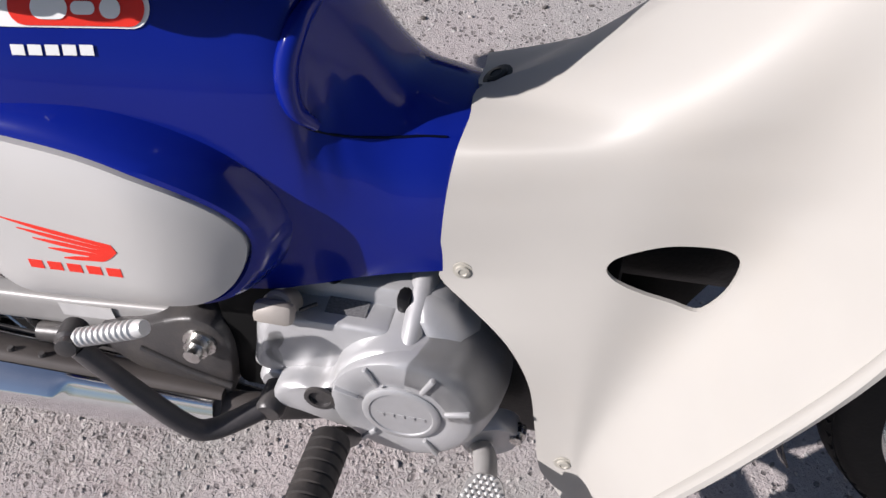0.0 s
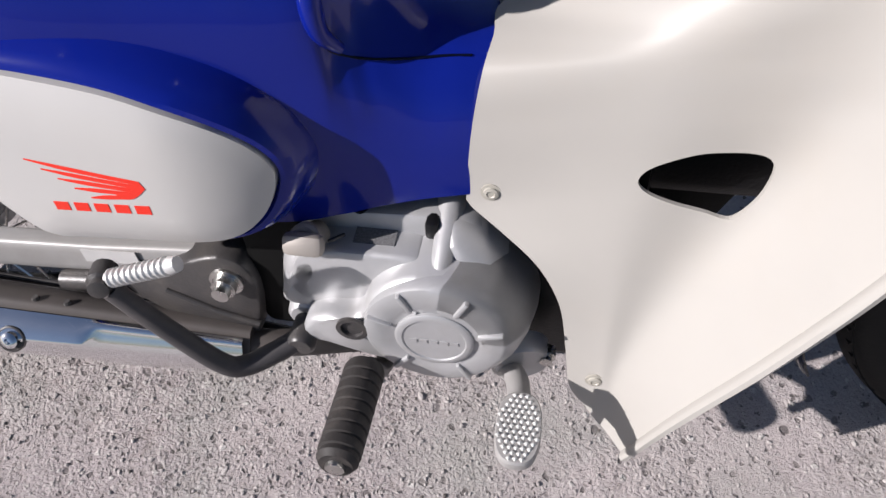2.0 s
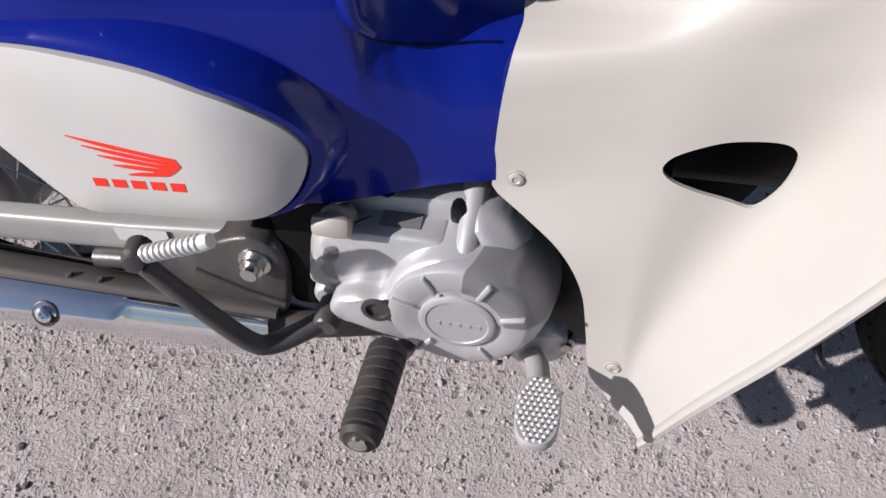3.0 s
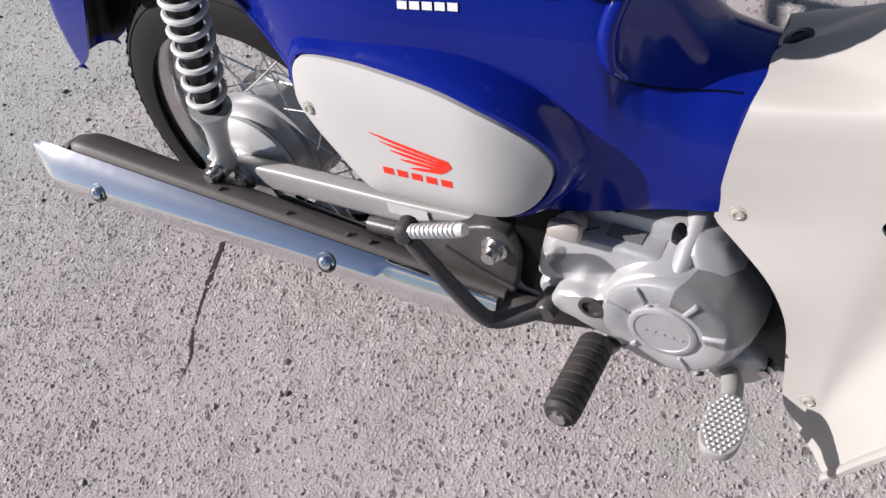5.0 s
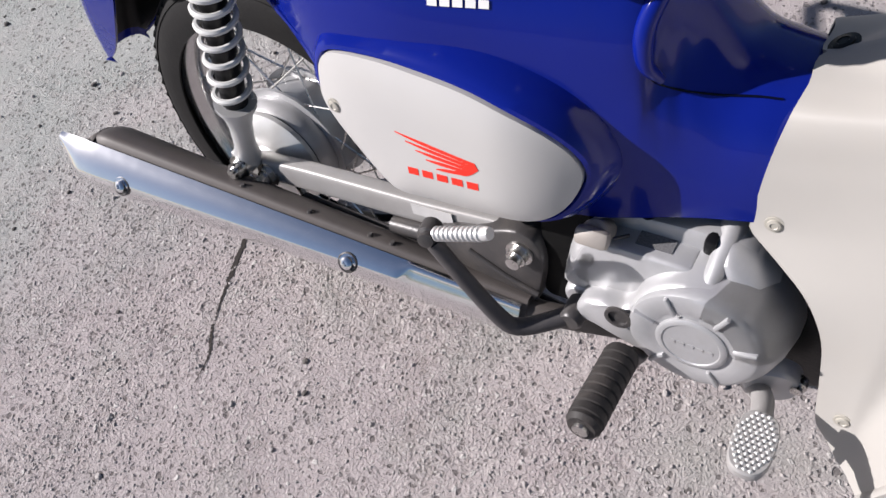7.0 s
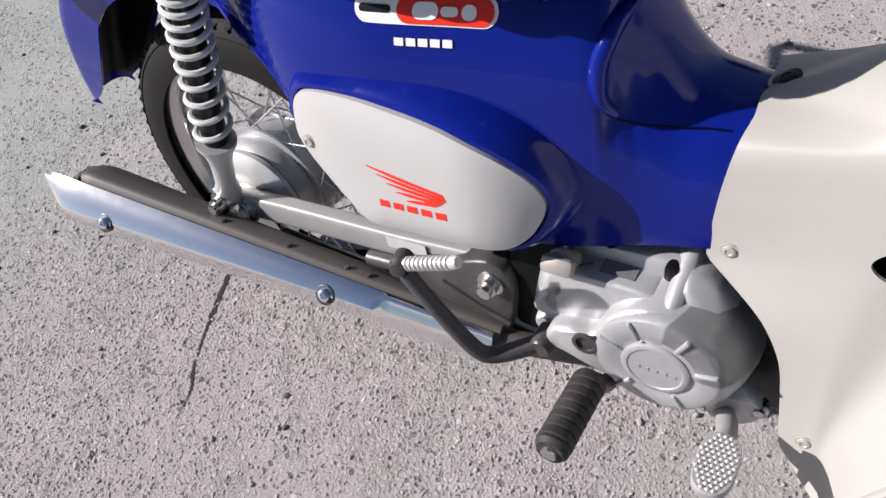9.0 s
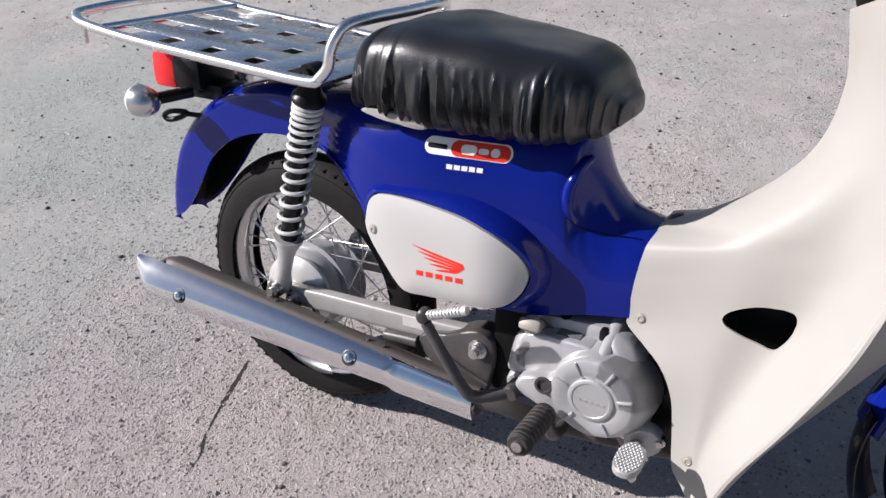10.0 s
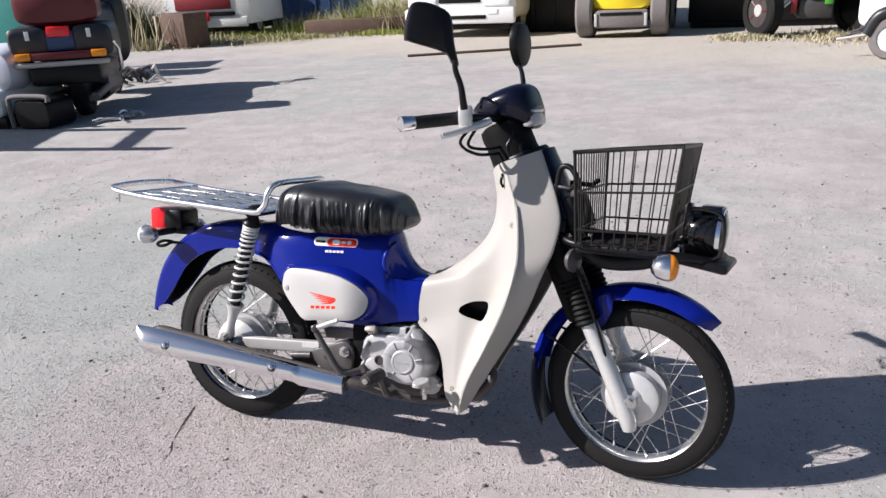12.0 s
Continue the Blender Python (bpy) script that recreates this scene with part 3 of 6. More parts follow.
# -- wheels --
def wheel(name, centre, tyre_r, tyre_w, rim_r, hub_r, hub_side, turn=None, label=""):
    c = Vector(centre)
    ax = Vector((0, 1, 0))
    fin = steered if turn else (lambda b: b)
    hub = lathe([(-0.058, 0.020), (-0.056, hub_r * 0.55), (-0.052, hub_r * 0.9), (-0.040, hub_r), (-0.020, hub_r), (-0.017, hub_r * 0.97), (0.026, hub_r * 0.97), (0.030, hub_r * 0.6), (0.055, 0.03), (0.058, 0.015)], c, ax, 48)
    top = part(name, fin(hub), ALLOY, bike, label)
    prof = []
    for i in range(17):
        a = math.pi * (-0.13 + 1.26 * i / 16)
        prof.append((-tyre_w * 0.5 * math.cos(a), rim_r - 0.004 + (tyre_r - rim_r + 0.004) * max(0.0, math.sin(a)) ** 0.8 if math.sin(a) > 0 else rim_r - 0.010))
    bm = lathe(prof, c, ax, 96, caps=False)
    part("tyre", fin(bm), RUBBER, top, "black treaded road tyre")
    w = 0.021
    rp = [(-w - 0.004, rim_r + 0.004), (-w - 0.004, rim_r - 0.001), (-w, rim_r - 0.010), (-w * 0.5, rim_r - 0.017), (0, rim_r - 0.020), (w * 0.5, rim_r - 0.017), (w, rim_r - 0.010), (w + 0.004, rim_r - 0.001), (w + 0.004, rim_r + 0.004), (w, rim_r), (0, rim_r - 0.012), (-w, rim_r)]
    rp.append(rp[0])
    part("rim", fin(lathe(rp, c, ax, 96, caps=False)), RIM, top, "dull chromed steel rim")
    blocks = bmesh.new()
    nb = 64
    for i in range(nb):
        for s, off in ((-1, 0), (1, 0.5)):
            a = 2 * math.pi * (i + off) / nb
            m = Matrix.Translation(c) @ Matrix.Rotation(-a, 4, "Y") @ Matrix.Translation((tyre_r - 0.0110, s * tyre_w * 0.23, 0)) @ Matrix.Rotation(s * 0.45, 4, "X") @ Matrix.Rotation(s * 0.42, 4, "Z")
            box((0, 0, 0), (0.0042, tyre_w * 0.30, 0.013), 0, blocks)
            bmesh.ops.transform(blocks, matrix=m, verts=blocks.verts[-8:])
    tread = part("tread", fin(blocks), RUBBER, top, smooth=False)
    tagged(tread, kind="stuff")
    for i in range(36):
        a = 2 * math.pi * (i + 0.25) / 36
        s = 1 if i % 2 else -1
        sw = radians(52) * (1 if (i // 2) % 2 else -1)
        hubp = c + Vector((math.cos(a + sw) * hub_r * 0.96, s * 0.024, math.sin(a + sw) * hub_r * 0.96))
        rimp = c + Vector((math.cos(a) * (rim_r - 0.016), s * 0.004, math.sin(a) * (rim_r - 0.016)))
        sp = tube([hubp, hubp.lerp(rimp, 0.9), hubp.lerp(rimp, 0.905), rimp], [0.0014, 0.0014, 0.0025, 0.0025], 6)
        part("spoke", fin(sp), STEEL, top)
    return top


R_AXLE = (0.014, 0, 0.2545)
F_AXLE = (1.228, 0, 0.2475)
rear_wheel = wheel("rear_wheel", R_AXLE, 0.2545, 0.080, 0.198, 0.078, -1, label="spoked rear wheel with a drum brake hub")
front_wheel = wheel("front_wheel", F_AXLE, 0.2475, 0.070, 0.198, 0.072, -1, True, "spoked front wheel turned slightly to one side")

# -- muffler --
def muffler_axis(x):
    t = (x + 0.15) / 0.45
    return Vector((x, -0.155 + 0.035 * t, 0.262 - 0.054 * t)), max(0.004, (0.0435 - 0.0335 * (x + 0.15)) * min(1.0, math.sqrt(max(0.0, (x + 0.251) / 0.055))))


def muffler_body():
    xs = [-0.2505 + 0.6705 * (i / 40) ** 1.35 for i in range(41)]
    rows = []
    for x in xs:
        c, r = muffler_axis(x)
        row = []
        for j in range(48):
            a = 2 * math.pi * j / 48
            d = Vector((0, math.cos(a), math.sin(a)))
            over = d.dot(Vector((0, -0.785, 0.62))) - 0.74
            row.append(c + r * (d - Vector((0, -0.785, 0.62)) * max(0.0, over)) * (0.97 if d.y < -0.6 else 1.0))
        rows.append(row)
    bm = bmesh.new()
    rings(bm, rows)
    return finish(bm)


muffler = part("muffler", muffler_body(), SOOT, bike, "long dark steel muffler with a chrome heat shield")


def heat_shield():
    """A folded guard: an upper facet that faces up, a sharp knee and a rounded lower side."""
    rows = []
    k = 110
    for i in range(k):
        x = -0.262 + 0.677 * i / (k - 1)
        c = muffler_axis(x)[0]
        r = 0.0435 - 0.0335 * (x + 0.15)
        rr = (r + 0.002) * (1.0 - 0.10 * max(0.0, (-0.19 - x) / 0.08) ** 2)
        taper = min(1.0, max(0.0, (x + 0.262) / 0.034))
        top = Vector((0, -0.38, 0.84)) * rr
        knee = Vector((0, -1.00, 0.10 + 0.24 * (x + 0.15) / 0.45)) * rr
        step = min(1.0, max(0.0, (x - 0.264) / 0.016))
        knee = knee.lerp(top, 0.58 * step * step * (3 - 2 * step)).lerp(top + Vector((0, -0.10, -0.10)) * rr, 0.80 * (1 - taper) ** 1.3)
        low = (Vector((0, -0.82, -0.74)) * rr + Vector((0, 0.004, -0.010)) * step).lerp(top + Vector((0, -0.12, -0.22)) * rr, 0.85 * (1 - taper) ** 1.6)
        row = []
        for j in range(27):
            g = j / 13 if j <= 13 else (j - 13) / 13
            bow = math.sin(math.pi * g) * rr
            if j <= 13:
                p = top.lerp(knee, g) + Vector((0, -0.05, 0.05)) * bow
            else:
                p = knee.lerp(low, g) + Vector((0, -0.08 - 0.16 * step, 0.05 * step)) * bow
            row.append(Vector((x, c.y, c.z)) + p)
        rows.append(row)
    bm = bmesh.new()
    rings(bm, rows, closed=False, caps=False)
    finish(bm)
    return shell(bm, 0.0015)


part("heat_shield", heat_shield(), POLISHED, muffler, "polished chrome heat shield")

# -- swing arm and rear shock --
SHOCK_TOP, SHOCK_LOW = Vector((0.126, -0.124, 0.672)), Vector((0.012, -0.104, 0.288))
shock_dir = (SHOCK_TOP - SHOCK_LOW).normalized()
damper = lathe([(0.06, 0.0), (0.06, 0.013), (0.10, 0.0155), (0.30, 0.0155), (0.36, 0.0155), (0.37, 0.018), (0.385, 0.017), (0.39, 0.0)], SHOCK_LOW, shock_dir, 24)
shock = part("rear_shock", damper, BLACK, bike, "rear shock absorber with a pale coil spring")


def coil():
    u = shock_dir.orthogonal().normalized()
    v = shock_dir.cross(u)
    pts = []
    turns, n = 15.0, 520
    for i in range(n):
        f = i / (n - 1)
        s = 0.108 + 0.262 * (0.30 * f + 0.70 * (1 - (1 - f) ** 2.1))
        a = 2 * math.pi * turns * f
        pts.append(SHOCK_LOW + shock_dir * s + 0.0215 * (math.cos(a) * u + math.sin(a) * v))
    return tube(pts, 0.0036, 7)


part("spring", coil(), material("spring_paint", (0.62, 0.62, 0.60), 0.35, vary=0.05, coat=0.3), shock, "pale grey coil spring")

# -- seat --
def seat_shell():
    keys = [  # x, half width, top, low
        (0.192, 0.060, 0.700, 0.660), (0.200, 0.114, 0.734, 0.640), (0.230, 0.138, 0.757, 0.630), (0.30, 0.146, 0.767, 0.625), (0.40, 0.142, 0.757, 0.622),
        (0.47, 0.130, 0.748, 0.624), (0.515, 0.118, 0.740, 0.628), (0.545, 0.100, 0.723, 0.634), (0.566, 0.070, 0.696, 0.644), (0.580, 0.040, 0.680, 0.654), (0.585, 0.016, 0.672, 0.660)]
    n = 120
    rows = []
    for x, w, t, b in keys:
        row = []
        for j in range(n):
            a = 2 * math.pi * (j + 0.5) / n
            y = w * math.copysign(abs(math.cos(a)) ** 0.46, math.cos(a))
            z = (t + b) / 2 + (t - b) / 2 * math.copysign(abs(math.sin(a)) ** 0.55, math.sin(a))
            row.append(Vector((x, y * (1.0 - 0.03 * max(0.0, math.sin(a))), z)))
        rows.append(row)
    cols = [spline([r[j] for r in rows], 240) for j in range(n)]
    grid = [[c[i] for c in cols] for i in range(240)]
    for i, row in enumerate(grid):
        for j, p in enumerate(row):
            f = min(1.0, max(0.0, (0.738 - p.z) / 0.078))
            lean = 0.22 * noise.noise(Vector((p.x * 9, 4.0, 1.0)))
            u = p.x + lean * (p.z - 0.63)
            g = (1 - abs(noise.noise(Vector((u * 34, math.copysign(2.0, p.y), 3.0)))) * 2.2) * 0.6 + (1 - abs(noise.noise(Vector((u * 78, math.copysign(5.0, p.y), 7.0)))) * 2.2) * 0.4
            tall = 0.5 + 0.9 * noise.noise(Vector((u * 21, 8.0, 2.0)))
            k = max(0.0, min(1.0, f - 0.40 + tall * 0.5))
            if abs(p.y) > 0.02:
                p.y += math.copysign(0.028, p.y) * (max(0.0, g) ** 2 - 0.35) * k
            p.z += 0.0030 * noise.noise(Vector((p.x * 16, p.y * 16, 1.0))) + 0.004 * f * noise.noise(Vector((p.x * 70, p.y * 4, 11.0)))
    bm = bmesh.new()
    rings(bm, grid)
    return finish(bm)


seat = part("seat", seat_shell(), VINYL, bike, "black vinyl seat under a gathered elastic cover")



# -- engine --
def turned(rows, at, axis, n=28):
    return lathe(rows, at, axis, n)


RIGHT = (0, -1, 0)
CASE = ((0.472, 0.300), (0.478, 0.340), (0.496, 0.364), (0.540, 0.371), (0.606, 0.373), (0.640, 0.362), (0.662, 0.330), (0.672, 0.280), (0.664, 0.240), (0.645, 0.222), (0.61, 0.214), (0.56, 0.222), (0.51, 0.242), (0.480, 0.268))
engine = part("engine", slab(CASE, 0.10, -0.088, 0.006, 84), ALLOY, bike, "cast alloy engine with a round clutch cover")
part("label_ledge", slab(((0.478, 0.290), (0.482, 0.326), (0.492, 0.343), (0.512, 0.351), (0.552, 0.3525), (0.586, 0.352), (0.5945, 0.346), (0.596, 0.320), (0.585, 0.285), (0.53, 0.272)), -0.07, -0.117, 0.005, 80), ALLOY, engine)
part("left_bulge", slab(((0.462, 0.268), (0.464, 0.300), (0.472, 0.330), (0.488, 0.348), (0.508, 0.350), (0.514, 0.325), (0.508, 0.285), (0.490, 0.262)), -0.06, -0.117, 0.020, 60), ALLOY, engine)
part("flange_recess", turned([(-0.004, 0.0085), (0.0015, 0.0085), (0.0015, 0.0)], (0.539, -0.079, 0.3715), (0, -0.25, 1), 20), BLACK, engine)
CL = Vector((0.609, 0, 0.289))


def clutch_cover():
    """A flat face with a flank that spreads forwards and up."""
    rows = []
    for y, r, dx, dz in ((-0.060, 0.068, 0.016, -0.005), (-0.090, 0.068, 0.015, -0.005), (-0.115, 0.067, 0.011, -0.004), (-0.132, 0.0655, 0.006, -0.002), (-0.1405, 0.0635, 0.002, 0.000), (-0.1448, 0.0608, 0, 0), (-0.1462, 0.0570, 0, 0), (-0.1466, 0.050, 0, 0), (-0.1470, 0.0400, 0, 0), (-0.1455, 0.0370, 0, 0), (-0.1450, 0.001, 0, 0)):
        rows.append([CL + Vector((dx + r * math.cos(a), y, dz + r * math.sin(a))) for a in (2 * math.pi * k / 64 for k in range(80))])
    bm = bmesh.new()
    rings(bm, rows)
    return finish(bm)


part("clutch_cover", clutch_cover(), ALLOY, engine)
part("clutch_cap", turned([(0.0, 0.0335), (0.0025, 0.0335), (0.0040, 0.0315), (0.0040, 0.0275), (0.0030, 0.0265), (0.0030, 0.0)], CL + Vector((0, -0.1455, 0)), RIGHT, 48), ALLOY, engine)
badge = bmesh.new()
for i in range(5):
    box((CL.x - 0.0175 + 0.0088 * i, -0.1487, CL.z - 0.002), (0.0058, 0.0012, 0.004), 0, badge)
part("embossed_mark", badge, ALLOY, engine, smooth=False)
for ang in (15, 62, 118, 160, 232, 300):
    a = radians(ang)
    d = Vector((math.cos(a), 0, math.sin(a)))
    rib = box((0, 0, 0), (0.022, 0.007, 0.0045), 0.0018)
    bmesh.ops.transform(rib, matrix=Matrix.Translation(CL + Vector((0, -0.1465, 0)) + d * 0.049) @ Matrix.Rotation(-a, 4, "Y"), verts=rib.verts)
    part("cover_rib", rib, ALLOY, engine)
part("case_rib", tube([(0.613, -0.058, 0.372), (0.613, -0.086, 0.361), (0.612, -0.112, 0.350), (0.611, -0.136, 0.338)], [0.0130, 0.0115, 0.0095, 0.0070], 20, smooth_to=14), ALLOY, engine)
part("case_shoulder", slab(((0.487, 0.258), (0.494, 0.280), (0.513, 0.291), (0.540, 0.296), (0.553, 0.322), (0.573, 0.342), (0.600, 0.352), (0.636, 0.348), (0.655, 0.322), (0.660, 0.285), (0.640, 0.246), (0.610, 0.232), (0.575, 0.230), (0.540, 0.238), (0.506, 0.250)), -0.085, -0.139, 0.009, 96), ALLOY, engine)
part("case_flank", slab(((0.612, 0.368), (0.640, 0.362), (0.663, 0.340), (0.679, 0.302), (0.683, 0.258), (0.676, 0.226), (0.650, 0.236), (0.620, 0.320)), -0.05, -0.116, 0.028, 60), ALLOY, engine)
# black block stands in for the shade in the hollow by the rib
part("case_slot", box((0.601, -0.080, 0.3640), (0.012, 0.034, 0.018), 0.004), BLACK, engine)
filler = part("oil_filler_cap", turned([(-0.016, 0.011), (0.000, 0.011), (0.002, 0.0145), (0.007, 0.0145), (0.009, 0.012), (0.009, 0.0)], (0.503, -0.113, 0.362), (-0.15, -1, 0.55), 24), CAST_TAN, engine, "dusty cast oil filler cap with a finger bar")
part("finger_bar", box((0.503, -0.1265, 0.3685), (0.034, 0.016, 0.019), 0.006, turn=Matrix.Rotation(radians(-30), 4, "X")), CAST_TAN, filler)
part("dipstick_tab", box((0.524, -0.108, 0.3595), (0.016, 0.003, 0.003), 0.001, turn=Matrix.Rotation(radians(40), 4, "Z")), DARK, engine)
part("sight_plug", turned([(0, 0.014), (0.003, 0.014), (0.003, 0.010), (-0.002, 0.009), (-0.002, 0.0)], (0.537, -0.1425, 0.286), RIGHT, 20), DARK, engine)
part("kick_boss", turned([(0, 0.022), (0.014, 0.020), (0.018, 0.016), (0.018, 0.0)], (0.484, -0.096, 0.252), RIGHT, 24), ALLOY, engine)
part("filter_cover", turned([(0, 0.028), (0.016, 0.027), (0.020, 0.024), (0.020, 0.0)], (0.678, -0.098, 0.224), (0.25, -1, -0.1), 28), ALLOY, engine)
for x, z in ((0.704, 0.228), (0.652, 0.224)):
    part("case_bolt", turned([(0, 0.0085), (0.010, 0.0085), (0.010, 0.0055), (0.016, 0.0055), (0.017, 0.0)], (x, -0.100, z), RIGHT, 12), STEEL, engine)
part("grey_label", box((0.5535, -0.0965, 0.3535), (0.035, 0.017, 0.0008), 0, turn=Matrix.Rotation(radians(3), 4, "X")), LABEL_GREY, engine, "small grey printed label", smooth=False)
# black tube kept as the shade in the gap between engine top and body
part("intake_flange", tube([(0.50, -0.040, 0.385), (0.56, -0.045, 0.390), (0.62, -0.045, 0.388)], 0.016, 12), BLACK, engine)
part("cylinder", turned([(0, 0.055), (0.01, 0.060), (0.06, 0.060), (0.065, 0.052), (0.08, 0.052), (0.085, 0.060), (0.13, 0.058), (0.15, 0.045)], (0.66, 0, 0.285), (1, 0, 0.10), 28), DARK, engine)
# solid black block put in for the shade ahead of the clutch
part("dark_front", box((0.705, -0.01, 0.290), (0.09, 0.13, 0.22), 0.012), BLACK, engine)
# black panel added so the shield's oval opening reads as shaded inside
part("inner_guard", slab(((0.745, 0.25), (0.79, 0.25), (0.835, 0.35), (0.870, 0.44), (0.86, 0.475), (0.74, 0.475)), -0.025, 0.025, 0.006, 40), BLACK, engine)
part("sump", box((0.585, 0.0, 0.185), (0.20, 0.12, 0.05), 0.014), DARK, engine)
part("left_case", slab(CASE, -0.02, 0.125, 0.014, 60), ALLOY, engine)

# -- kick starter --
kick = part("kick_starter", tube([(0.484, -0.134, 0.250), (0.462, -0.152, 0.246), (0.440, -0.168, 0.245), (0.424, -0.176, 0.258), (0.392, -0.182, 0.310), (0.362, -0.184, 0.358)], [0.0105, 0.0100, 0.0095, 0.0095, 0.0085, 0.0085], 14, smooth_to=30), KICK_STEEL, bike, "dark steel folding kick starter lever")
part("boss", turned([(-0.006, 0.013), (0.020, 0.013), (0.024, 0.010), (0.024, 0.0)], (0.486, -0.124, 0.253), RIGHT, 20), DARK, kick)
part("hinge", turned([(-0.012, 0.008), (-0.010, 0.011), (0.008, 0.011), (0.010, 0.008), (0.016, 0.008), (0.017, 0.004)], (0.357, -0.180, 0.367), (0.3, -1, 0.2), 16), DARK, kick)
prof = []
for i in range(41):
    f = i / 40
    prof.append((0.010 + 0.060 * f, 0.0068 + (0.0010 if (i // 2) % 2 else -0.0005)))
prof.append((0.073, 0.0072))
prof.append((0.079, 0.0060))
part("pedal", turned(prof, (0.357, -0.184, 0.368), (0.074, 0.0, 0.031), 16), SILVER, kick, "ribbed alloy kick pedal")

# -- foot peg and brake pedal --
prof = [(0, 0.012), (0.002, 0.0165)]
for i in range(8):
    s0 = 0.006 + i * 0.0108
    prof += [(s0, 0.0180), (s0 + 0.0075, 0.0180), (s0 + 0.0085, 0.0164), (s0 + 0.0100, 0.0164)]
prof += [(0.095, 0.0175), (0.100, 0.014), (0.101, 0.0)]
peg = part("foot_peg", turned(prof, (0.549, -0.158, 0.252), (0.000, -0.0980, 0.010), 24), PEG_RUBBER, bike, "black ribbed rubber foot peg")
part("peg_bar", tube([(0.548, -0.02, 0.165), (0.546, -0.100, 0.172), (0.544, -0.135, 0.215), (0.543, -0.160, 0.252)], 0.010, 12, smooth_to=18), DARK, peg)
part("peg_tip", turned([(0, 0.008), (0.004, 0.008), (0.005, 0.0)], (0.5490, -0.257, 0.2622), RIGHT, 12), STEEL, peg)


def pedal_pad():
    o = []
    for i in range(36):
        a = 2 * math.pi * i / 36
        o.append((0.686 + 0.0185 * math.copysign(abs(math.cos(a)) ** 0.75, math.cos(a)), -0.204 + 0.033 * math.copysign(abs(math.sin(a)) ** 0.75, math.sin(a))))
    bm = bmesh.new()
    rows = []
    for k, z in ((0.80, 0.252), (1.0, 0.255), (1.0, 0.262), (0.95, 0.264)):
        rows.append([Vector((0.686 + (x - 0.686) * k, -0.204 + (y + 0.204) * k, z)) for x, y in o])
    rings(bm, rows)
    return finish(bm)


brake = part("brake_pedal", pedal_pad(), ARM_GREY, bike, "worn alloy brake pedal with a knurled pad")
knurl = bmesh.new()
for i in range(-3, 4):
    for j in range(-6, 7):
        x, y = i * 0.0052 + (0.0026 if j % 2 else 0), j * 0.0047
        if (x / 0.0175) ** 2 + (y / 0.031) ** 2 < 0.95:
            got = bmesh.ops.create_cone(knurl, segments=4, radius1=0.0027, radius2=0.0010, depth=0.0022, cap_ends=True)
            bmesh.ops.translate(knurl, vec=(0.686 + x, -0.204 + y, 0.2648), verts=got["verts"])
tagged(part("knurling", knurl, SILVER, brake, smooth=False), kind="stuff")
part("pedal_arm", tube([(0.686, -0.196, 0.252), (0.684, -0.165, 0.238), (0.678, -0.130, 0.222), (0.660, -0.100, 0.198), (0.640, -0.060, 0.180), (0.620, -0.030, 0.175)], 0.0105, 12, smooth_to=30), ARM_GREY, brake)
part("pedal_stop", tube([(0.686, -0.180, 0.250), (0.687, -0.176, 0.205)], 0.006, 8), STEEL, brake)

# -- muffler fittings and exhaust pipe --
for x in (-0.148, 0.200):
    c, r = muffler_axis(x)
    out = Vector((0.10, -0.86, 0.50)).normalized()
    at = c + (r + 0.002) * Vector((0, -0.98, 0.08 + 0.24 * (x + 0.15) / 0.45)) + out * 0.001
    part("shield_cup", turned([(-0.010, 0.0135), (0.0005, 0.0135), (0.001, 0.0120), (-0.002, 0.0105), (-0.002, 0.0)], at, out, 24), DARK, muffler)
    part("shield_bolt", turned([(0, 0.0085), (0.006, 0.0085), (0.008, 0.006), (0.0082, 0.003), (0.006, 0.002), (0.006, 0.0)], at - out * 0.002, out, 14), CHROME, muffler, "bright shield bolt in a cup")
part("exhaust_pipe", tube([(0.40, -0.115, 0.198), (0.46, -0.100, 0.190), (0.54, -0.060, 0.160), (0.66, -0.030, 0.150), (0.78, -0.020, 0.175), (0.83, -0.02, 0.230), (0.82, 0.0, 0.275)], 0.014, 14, smooth_to=40), SOOT, muffler)
c, r = muffler_axis(-0.22)
part("tail_pipe", turned([(0, 0.012), (0.020, 0.012), (0.020, 0.009), (-0.02, 0.009)], c + Vector((0.0, 0.012, -0.004)), (-1, 0, 0), 18), SOOT, muffler)
part("body_seam", turned([(-0.002, muffler_axis(-0.215)[1] + 0.0015), (0.002, muffler_axis(-0.215)[1] + 0.0015)], muffler_axis(-0.215)[0], (1, 0.03, -0.06), 28), SOOT, muffler)
for x in (0.03, 0.13, 0.215, 0.245):
    c, r = muffler_axis(x)
    part("rivet", turned([(0, 0.004), (0.003, 0.003), (0.003, 0.0)], c + r * Vector((0, 0.02, 1.0)), (0, 0.02, 1.0), 8), DARK, muffler)

# -- swing arm, stay plate, shock fittings --
def beam(path, half_y, half_z):
    bm = bmesh.new()
    rows = []
    for x, y, z in path:
        pts = []
        for i in range(20):
            a = 2 * math.pi * (i + 0.5) / 20
            pts.append(Vector((x, y + half_y * math.copysign(abs(math.cos(a)) ** 0.35, math.cos(a)), z + half_z * math.copysign(abs(math.sin(a)) ** 0.35, math.sin(a)))))
        rows.append(pts)
    rings(bm, rows)
    return finish(bm)


